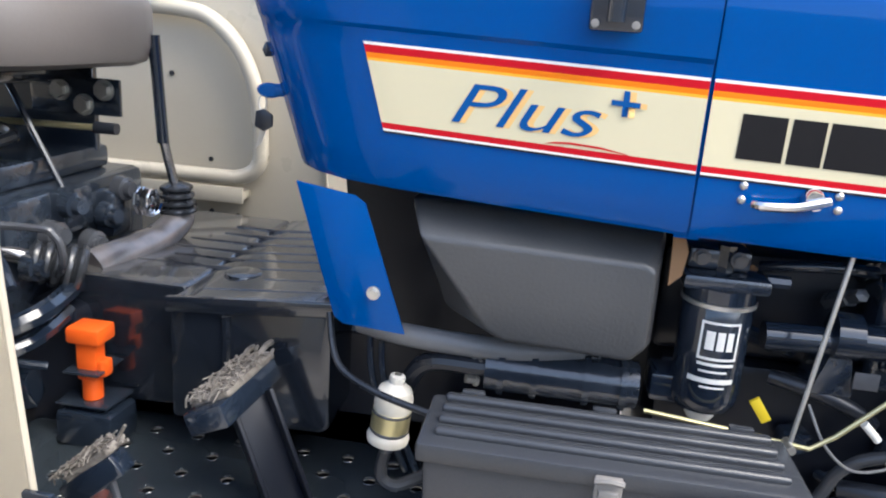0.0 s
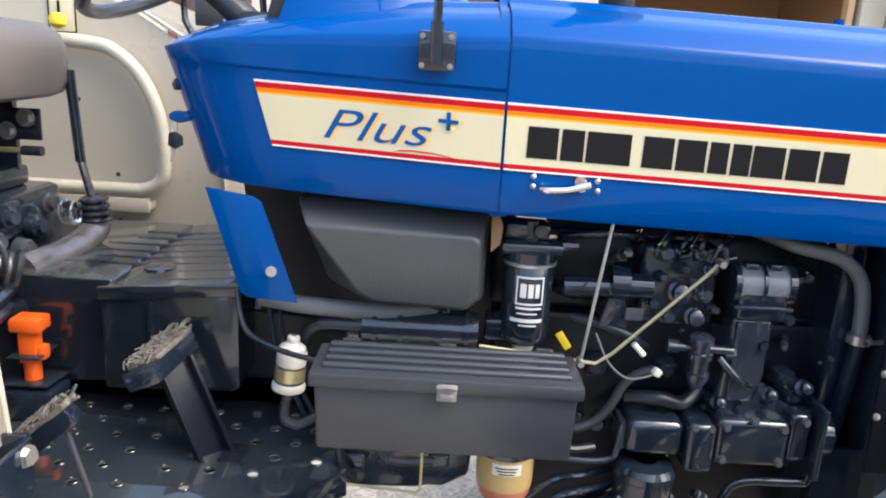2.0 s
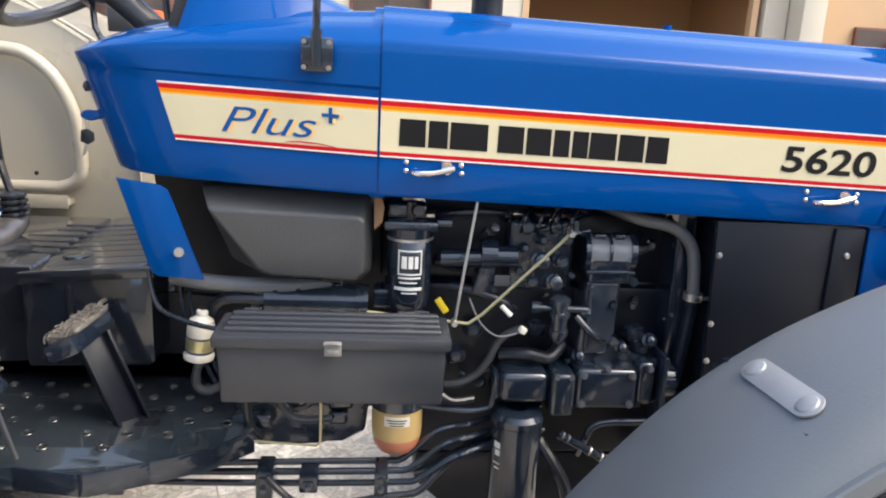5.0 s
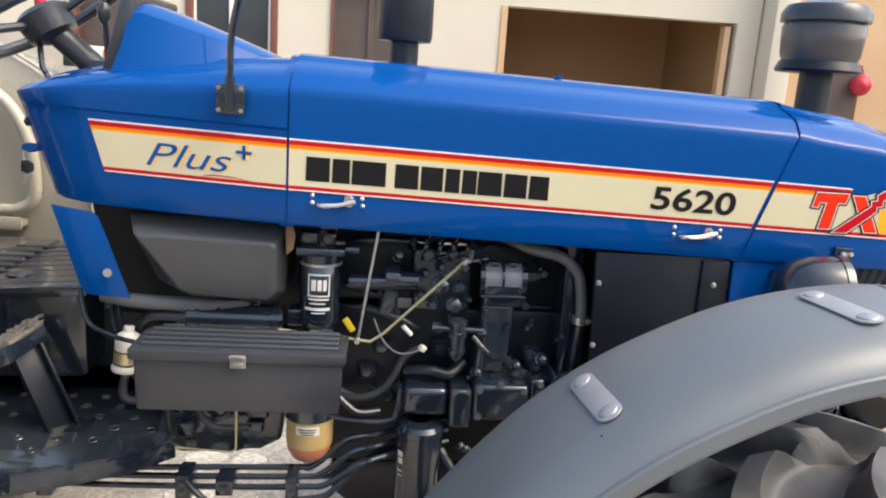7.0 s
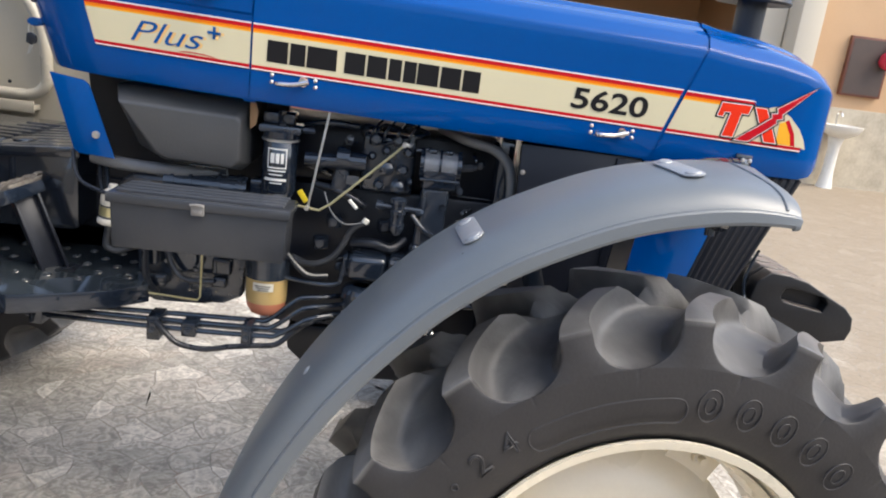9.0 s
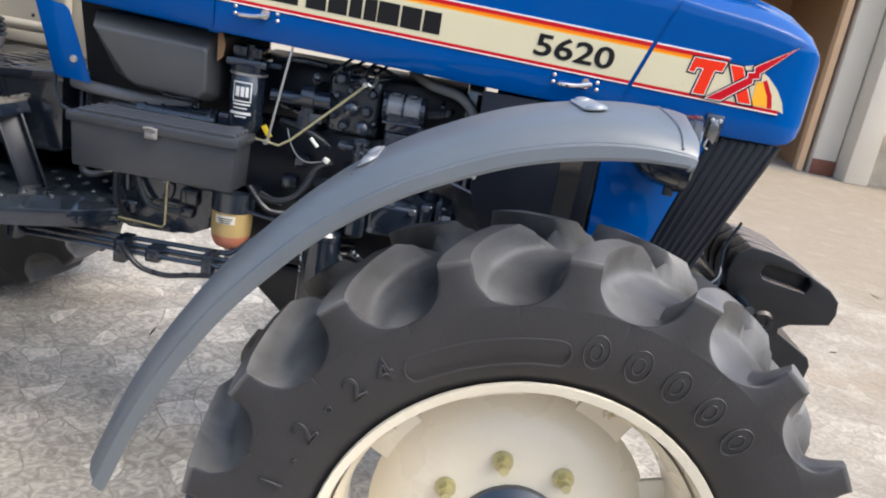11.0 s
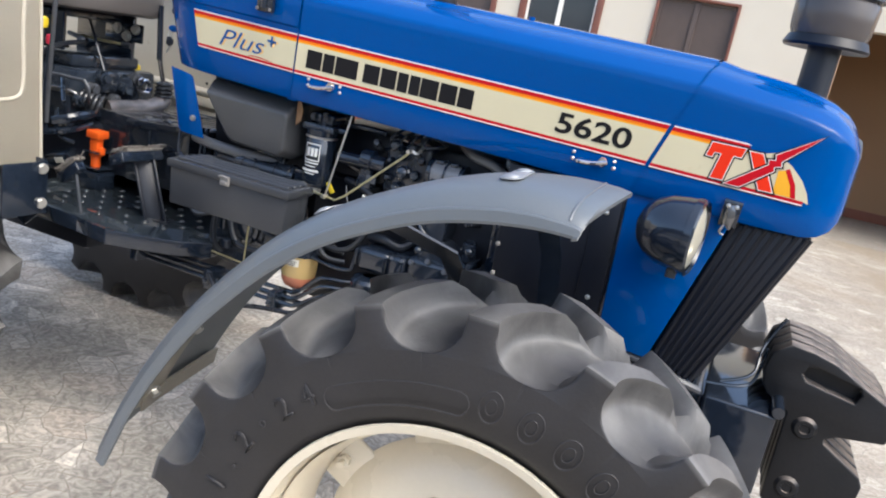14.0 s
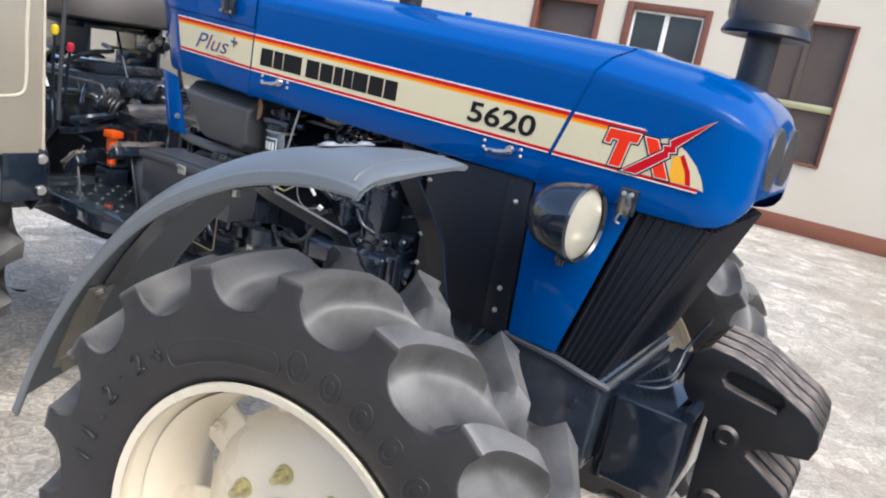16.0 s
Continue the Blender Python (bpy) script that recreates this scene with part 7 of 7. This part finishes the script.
for x, z in ((-1.745, 1.222), (-1.666, 1.227), (-1.703, 1.201)):
    part("bolt", hexbolt(B(), (x, 0.10, z), (0, -1, 0), 0.013, 0.01), ZINC, tl)
il = B()
box(il, -1.405, -1.366, 0.49, 0.54, 1.42, 1.473, 0.005)
ind = part("side_lamp", il, WHITEPL, tractor, "white and orange side lamp")
part("indicator_lens", box(B(), -1.3655, -1.345, 0.49, 0.54, 1.42, 1.473, 0.006), ORANGE, ind)
part("lamp_back", box(B(), -1.47, -1.4055, 0.488, 0.54, 1.417, 1.476, 0.004), TANKGREY, ind)

# dash back: key, switch, throttle, steering column and wheel
ky = cyl(B(), (-1.255, -0.150, 1.274), (-1.275, -0.158, 1.273), 0.008, n=14)
key = part("ignition_key", ky, DBLUE, tractor, "blue-headed ignition key with hanging fob")
kh = lathe(B(), [(0.0, 0.004), (0.010, 0.0035), (0.0125, 0.0), (0.010, -0.0035), (0.0, -0.004)], (-1.281, -0.160, 1.2725), (0, -1, 0), 20)
for v in kh.verts:
    v.co.x = -1.281 + (v.co.x + 1.281) * 1.3
    v.co.z = 1.2725 + (v.co.z - 1.2725) * 0.75
part("key_head", kh, DBLUE, key)
part("key_ring", tube(B(), [(-1.289 + 0.005 * math.sin(q * math.pi / 6), -0.162, 1.257 + 0.010 * math.cos(q * math.pi / 6)) for q in range(13)], 0.0011, 5, 1), ZINC, key)
part("fob", prism(B(), [(-1.297, 1.247), (-1.287, 1.250), (-1.276, 1.243), (-1.276, 1.229), (-1.287, 1.222), (-1.299, 1.228)], -0.165, -0.159, 0.0015), HOSE, key, "black fob")
part("key_blade", prism(B(), [(-1.292, 1.226), (-1.284, 1.224), (-1.291, 1.206), (-1.298, 1.201)], -0.1625, -0.161), ZINC, key)
part("switch_knob", lathe(B(), [(0.006, -0.02), (0.008, -0.012), (0.009, 0.004), (0.0, 0.008)], (-1.283, -0.158, 1.321), (-0.8, -0.5, 0), 14), DARKPLASTIC, tractor)
th = B()
tube(th, [(-1.19, 0.02, 1.40), (-1.195, 0.02, 1.46), (-1.20, 0.02, 1.53)], 0.006, 8, 2)
tl2 = part("hand_throttle", th, BLACK, tractor, "hand throttle with black knob")
part("knob", lathe(B(), [(0.006, -0.02), (0.013, -0.005), (0.0135, 0.01), (0.008, 0.02), (0, 0.022)], (-1.20, 0.02, 1.535), (0, 0, 1), 16), DARKPLASTIC, tl2)
sc = cyl(B(), (-1.19, 0.05, 1.39), (-1.325, 0.05, 1.505), 0.026, n=18)
box(sc, -1.23, -1.16, 0.0, 0.09, 1.40, 1.44, 0.006)
part("steering_column", sc, DARKPLASTIC, tractor, "black steering column")
c = Vector((-1.335, 0.05, 1.525))
ax_ = Vector((-0.52, 0, 0.85)).normalized()
u_, v_ = Vector((0, 1, 0)), ax_.cross(Vector((0, 1, 0)))
rim_b = tube(B(), [c + 0.19 * (math.cos(k * math.pi / 18) * u_ + math.sin(k * math.pi / 18) * v_) for k in range(37)], 0.013, 10, 1)
wheel_ob = part("steering_wheel", rim_b, DARKPLASTIC, tractor, "black steering wheel")
part("hub", lathe(B(), [(0.0, 0.012), (0.045, 0.010), (0.058, 0.0), (0.05, -0.045), (0.0, -0.07)], c, ax_, 20), DARKPLASTIC, wheel_ob)
for k in range(3):
    a = 2 * math.pi * k / 3 + 0.5
    part("spoke", tube(B(), [c - 0.02 * ax_, c + 0.19 * (math.cos(a) * u_ + math.sin(a) * v_)], 0.009, 8, 1), DARKPLASTIC, wheel_ob)
shut = part("stop_lever", tube(B(), [(-1.30, 0.04, 1.38), (-1.34, 0.05, 1.42), (-1.337, 0.05, 1.535)], 0.006, 8, 3), BLACK, tractor, "thin black lever with red knob")
part("knob", lathe(B(), [(0.0, -0.018), (0.010, -0.014), (0.012, 0.0), (0.009, 0.013), (0.0, 0.016)], (-1.337, 0.05, 1.55), (0, 0, 1), 14), REDCLOTH, shut)

# ---- levers and linkage beside and behind the seat ----
for pts, knob_at, mat, label in (
    ([(-1.56, -0.355, 0.99), (-1.545, -0.365, 1.10), (-1.514, -0.384, 1.215)], (-1.512, -0.385, 1.232), YELLOW, "black lever with yellow knob"),
    ([(-1.66, -0.25, 0.97), (-1.655, -0.252, 1.08), (-1.638, -0.256, 1.16)], (-1.637, -0.256, 1.175), REDCLOTH, "black lever with red knob"),
    ([(-1.80, 0.20, 1.02), (-1.765, 0.214, 1.075)], (-1.762, 0.215, 1.088), YELLOW, "short lever with yellow knob"),
):
    lv = part("lever", tube(B(), pts, 0.005, 8, 3), BLACK, tractor, label)
    part("knob", lathe(B(), [(0.0, -0.017), (0.010, -0.013), (0.0125, 0.0), (0.010, 0.012), (0.0, 0.016)], knob_at, (0.1, 0, 1), 14), mat, lv)
part("upright_rod", tube(B(), [(-1.516, -0.36, 0.96), (-1.513, -0.361, 1.043), (-1.491, -0.371, 1.274), (-1.488, -0.372, 1.36)], 0.0065, 8, 3), GREYIRON, tractor, "upright dark grey rod")
part("lever_quadrant", prism(B(), [(-1.72, 1.02), (-1.53, 1.02), (-1.52, 0.93), (-1.72, 0.90)], -0.375, -0.345, 0.006), BLACK, tractor)
part("loop_rail", tube(B(), [(-1.90, -0.24, 1.07), (-1.62, -0.185, 1.070), (-1.575, -0.175, 1.060), (-1.572, -0.165, 1.02), (-1.613, -0.135, 0.985), (-1.68, -0.14, 0.980), (-1.90, -0.18, 0.980)], 0.0055, 8), GREYIRON, tractor, "bent dark tubular rail")
fb = turned_box(B(), (0.085, 0.055, 0.05), pose(-1.683, -0.15, 0.807, 20, -15, 10), 0.008)
blk2 = part("foot_block", fb, BLACK, tractor, "black foot block with pale mark")
part("mark", turned_box(B(), (0.03, 0.002, 0.018), pose(-1.683, -0.15, 0.807, 20, -15, 10) @ pose(0.01, -0.0285, 0.005), 0.0005), CREAMLABEL, blk2)
rb = box(B(), -2.5, -2.02, -0.30, 0.30, 0.60, 1.10, 0.03, 3)
hitch = part("rear_casting", rb, CAST, tractor, "black rear lift casting")
for k in range(9):
    x, y = -2.02, -0.26 + 0.062 * k
    part("fitting", lathe(B(), [(0.03, -0.02), (0.028, 0.02), (0.018, 0.03), (0.018, 0.05), (0.0, 0.055)], (x, y, 0.80 + 0.09 * (k % 4)), (1, 0, 0.2), 10), CAST if k % 3 else GREYIRON, hitch)
for k in range(4):
    y = -0.24 + 0.15 * k
    part("lift_link", tube(B(), [(-2.05, y, 1.08), (-1.98, y - 0.02, 1.13), (-1.86, y, 1.10), (-1.80, y + 0.01, 1.02)], 0.012, 8), BLACK, hitch)
for pts in ([(-1.70, -0.30, 0.85), (-1.66, -0.27, 0.93), (-1.72, -0.24, 1.0), (-1.85, -0.22, 1.02)], [(-1.72, -0.33, 0.82), (-1.68, -0.31, 0.88), (-1.70, -0.29, 0.92), (-1.8, -0.28, 0.9)], [(-1.75, -0.2, 1.12), (-1.70, -0.15, 1.16), (-1.72, -0.05, 1.17), (-1.85, 0.0, 1.18)]):
    part("hose", tube(B(), pts, 0.008, 8), HOSE, hitch)

# ---- broken stones laid in the paving, last of all ----
STONE = bpy.data.materials.new("paving_stone")
STONE.use_nodes = True


def stone_nodes(m):
    n, link = m.node_tree.nodes, m.node_tree.links.new
    b = n["Principled BSDF"]
    co = n.new("ShaderNodeTexCoord")
    geo = n.new("ShaderNodeNewGeometry")
    info = n.new("ShaderNodeObjectInfo")
    pick = n.new("ShaderNodeMath")
    pick.operation = "ADD"
    link(geo.outputs["Random Per Island"], pick.inputs[0])
    link(info.outputs["Random"], pick.inputs[1])
    wrap1 = n.new("ShaderNodeMath")
    wrap1.operation = "FRACT"
    link(pick.outputs[0], wrap1.inputs[0])
    ramp = n.new("ShaderNodeValToRGB")
    e = ramp.color_ramp.elements
    e[0].position, e[0].color = 0.0, (0.300, 0.276, 0.238, 1)
    e[1].position, e[1].color = 1.0, (0.50, 0.465, 0.405, 1)
    for at, c in ((0.3, (0.335, 0.308, 0.265, 1)), (0.55, (0.365, 0.336, 0.289, 1)), (0.62, (0.365, 0.322, 0.272, 1)), (0.70, (0.330, 0.303, 0.263, 1)), (0.88, (0.415, 0.382, 0.330, 1))):
        k = e.new(at)
        k.color = c
    link(wrap1.outputs[0], ramp.inputs["Fac"])
    stain = n.new("ShaderNodeTexNoise")
    stain.inputs["Scale"].default_value, stain.inputs["Detail"].default_value, stain.inputs["Distortion"].default_value = 1.7, 9.0, 0.8
    link(co.outputs["Object"], stain.inputs["Vector"])
    blotch = n.new("ShaderNodeTexNoise")
    blotch.inputs["Scale"].default_value, blotch.inputs["Detail"].default_value, blotch.inputs["Distortion"].default_value = 19.0, 9.0, 2.6
    link(co.outputs["Object"], blotch.inputs["Vector"])
    grit = n.new("ShaderNodeTexNoise")
    grit.inputs["Scale"].default_value, grit.inputs["Detail"].default_value = 90.0, 5.0
    link(co.outputs["Object"], grit.inputs["Vector"])
    last = None
    for src, lo, hi, a, c in ((stain, 0.32, 0.68, 0.84, 1.34), (blotch, 0.36, 0.64, 0.74, 1.32), (grit, 0.2, 0.8, 0.88, 1.14)):
        r = n.new("ShaderNodeMapRange")
        r.inputs["From Min"].default_value, r.inputs["From Max"].default_value = lo, hi
        r.inputs["To Min"].default_value, r.inputs["To Max"].default_value = a, c
        link(src.outputs["Fac"], r.inputs["Value"])
        if last is None:
            last = r.outputs["Result"]
        else:
            mm = n.new("ShaderNodeMath")
            mm.operation = "MULTIPLY"
            link(last, mm.inputs[0])
            link(r.outputs["Result"], mm.inputs[1])
            last = mm.outputs[0]
    mul = n.new("ShaderNodeVectorMath")
    mul.operation = "SCALE"
    link(ramp.outputs["Color"], mul.inputs[0])
    link(last, mul.inputs["Scale"])
    # trodden earth lies over the stones in front of the tractor
    place = n.new("ShaderNodeSeparateXYZ")
    link(co.outputs["Object"], place.inputs[0])
    wander = n.new("ShaderNodeMath")
    wander.operation = "MULTIPLY_ADD"
    wander.inputs[1].default_value = 4.5
    drift = n.new("ShaderNodeTexNoise")
    drift.inputs["Scale"].default_value, drift.inputs["Detail"].default_value, drift.inputs["Distortion"].default_value = 0.55, 8.0, 0.6
    link(co.outputs["Object"], drift.inputs["Vector"])
    link(drift.outputs["Fac"], wander.inputs[0])
    link(place.outputs["X"], wander.inputs[2])
    soil = n.new("ShaderNodeMapRange")
    soil.inputs["From Min"].default_value, soil.inputs["From Max"].default_value, soil.inputs["To Max"].default_value = 2.3, 4.2, 0.85
    link(wander.outputs[0], soil.inputs["Value"])
    earth = n.new("ShaderNodeMix")
    earth.data_type = "RGBA"
    earth.inputs["B"].default_value = (0.275, 0.222, 0.158, 1)
    link(soil.outputs["Result"], earth.inputs["Factor"])
    link(mul.outputs[0], earth.inputs["A"])
    link(earth.outputs["Result"], b.inputs["Base Color"])
    gloss = n.new("ShaderNodeMapRange")
    gloss.inputs["To Min"].default_value, gloss.inputs["To Max"].default_value = 0.6, 0.9
    link(stain.outputs["Fac"], gloss.inputs["Value"])
    link(gloss.outputs["Result"], b.inputs["Roughness"])
    b.inputs["Specular IOR Level"].default_value = 0.25
    bp = n.new("ShaderNodeBump")
    bp.inputs["Strength"].default_value, bp.inputs["Distance"].default_value = 0.4, 0.003
    link(last, bp.inputs["Height"])
    link(bp.outputs["Normal"], b.inputs["Normal"])


stone_nodes(STONE)
random.seed(11)
SX, SY = 0.150, 0.115
GX0, GX1, GY0, GY1 = -5.5, 6.8, -3.4, 8.2
cols, rows_n = int((GX1 - GX0) / SX), int((GY1 - GY0) / SY)
knots = {}


def knot(i, j, up):
    """A shared corner of the crazy paving."""
    key_ = (i, j, up)
    if key_ not in knots:
        knots[key_] = (GX0 + (i + 0.5 * (j % 2)) * SX + random.uniform(-0.36, 0.36) * SX, GY0 + (j + (0.45 if up else 0.0)) * SY + random.uniform(-0.20, 0.20) * SY)
    return knots[key_]


middles = {}


def middle(a, b):
    """A shared bend in the joint between two corners."""
    key_ = (min(a, b), max(a, b))
    if key_ not in middles:
        s = random.uniform(0.3, 0.7)
        middles[key_] = (a[0] + (b[0] - a[0]) * s + random.uniform(-0.013, 0.013), a[1] + (b[1] - a[1]) * s + random.uniform(-0.010, 0.010))
    return middles[key_]


def broken(poly, depth):
    """Break a slab across into uneven shards."""
    n = len(poly)
    if depth == 0 or n < 6 or random.random() < (0.40 if depth == 2 else 0.72):
        return [poly]
    a = random.randrange(n)
    b = (a + random.choice((n // 2, n // 2 - 1, n // 2 + 1))) % n
    a, b = min(a, b), max(a, b)
    s = random.uniform(0.35, 0.65)
    (xa, ya), (xb, yb) = poly[a], poly[b]
    bend = (xa + (xb - xa) * s + random.uniform(-0.012, 0.012), ya + (yb - ya) * s + random.uniform(-0.012, 0.012))
    return broken(poly[a:b + 1] + [bend], depth - 1) + broken(poly[b:] + poly[:a + 1] + [bend], depth - 1)


near_polys, verts_f, faces_f = [], [], []
for j in range(rows_n):
    for i in range(cols):
        a = 1 if j % 2 else 0
        whole = [knot(i, j, True), knot(i, j, False), knot(i + a, j - 1, True), knot(i + 1, j, False), knot(i + 1, j, True), knot(i + a, j + 1, False)]
        whole = [p for q in range(6) for p in (whole[q], middle(whole[q], whole[(q + 1) % 6]))]
        for poly in broken(whole, 2):
            k = len(poly)
            cx, cy = sum(p[0] for p in poly) / k, sum(p[1] for p in poly) / k
            gap = random.uniform(0.976, 0.999)
            h = random.uniform(0.0002, 0.0007)
            low = [(cx + (x - cx) * gap, cy + (y - cy) * gap, -0.002) for x, y in poly]
            top = [(cx + (x - cx) * gap * 0.97, cy + (y - cy) * gap * 0.97, h) for x, y in poly]
            if -1.7 < cx < -0.1 and -0.3 < cy < 0.9 and len(near_polys) < 290:
                near_polys.append((cx, cy, low, top))
            else:
                o = len(verts_f)
                verts_f += low + top
                faces_f.append([o + k + q for q in range(k)])
                faces_f += [(o + q, o + (q + 1) % k, o + k + (q + 1) % k, o + k + q) for q in range(k)]
me = bpy.data.meshes.new("paving_stones")
me.from_pydata(verts_f, [], faces_f)
me.materials.append(STONE)
rest = new("paving_stones", me)
rest.parent = ground
tagged(rest, "", "", "", "stuff")
for cx, cy, low, top in near_polys:
    me = bpy.data.meshes.new("paving_stone")
    k = len(low)
    me.from_pydata(low + top, [], [[k + q for q in range(k)]] + [(q, (q + 1) % k, k + (q + 1) % k, k + q) for q in range(k)])
    me.materials.append(STONE)
    ob = new("paving_stone", me)
    ob.parent = ground
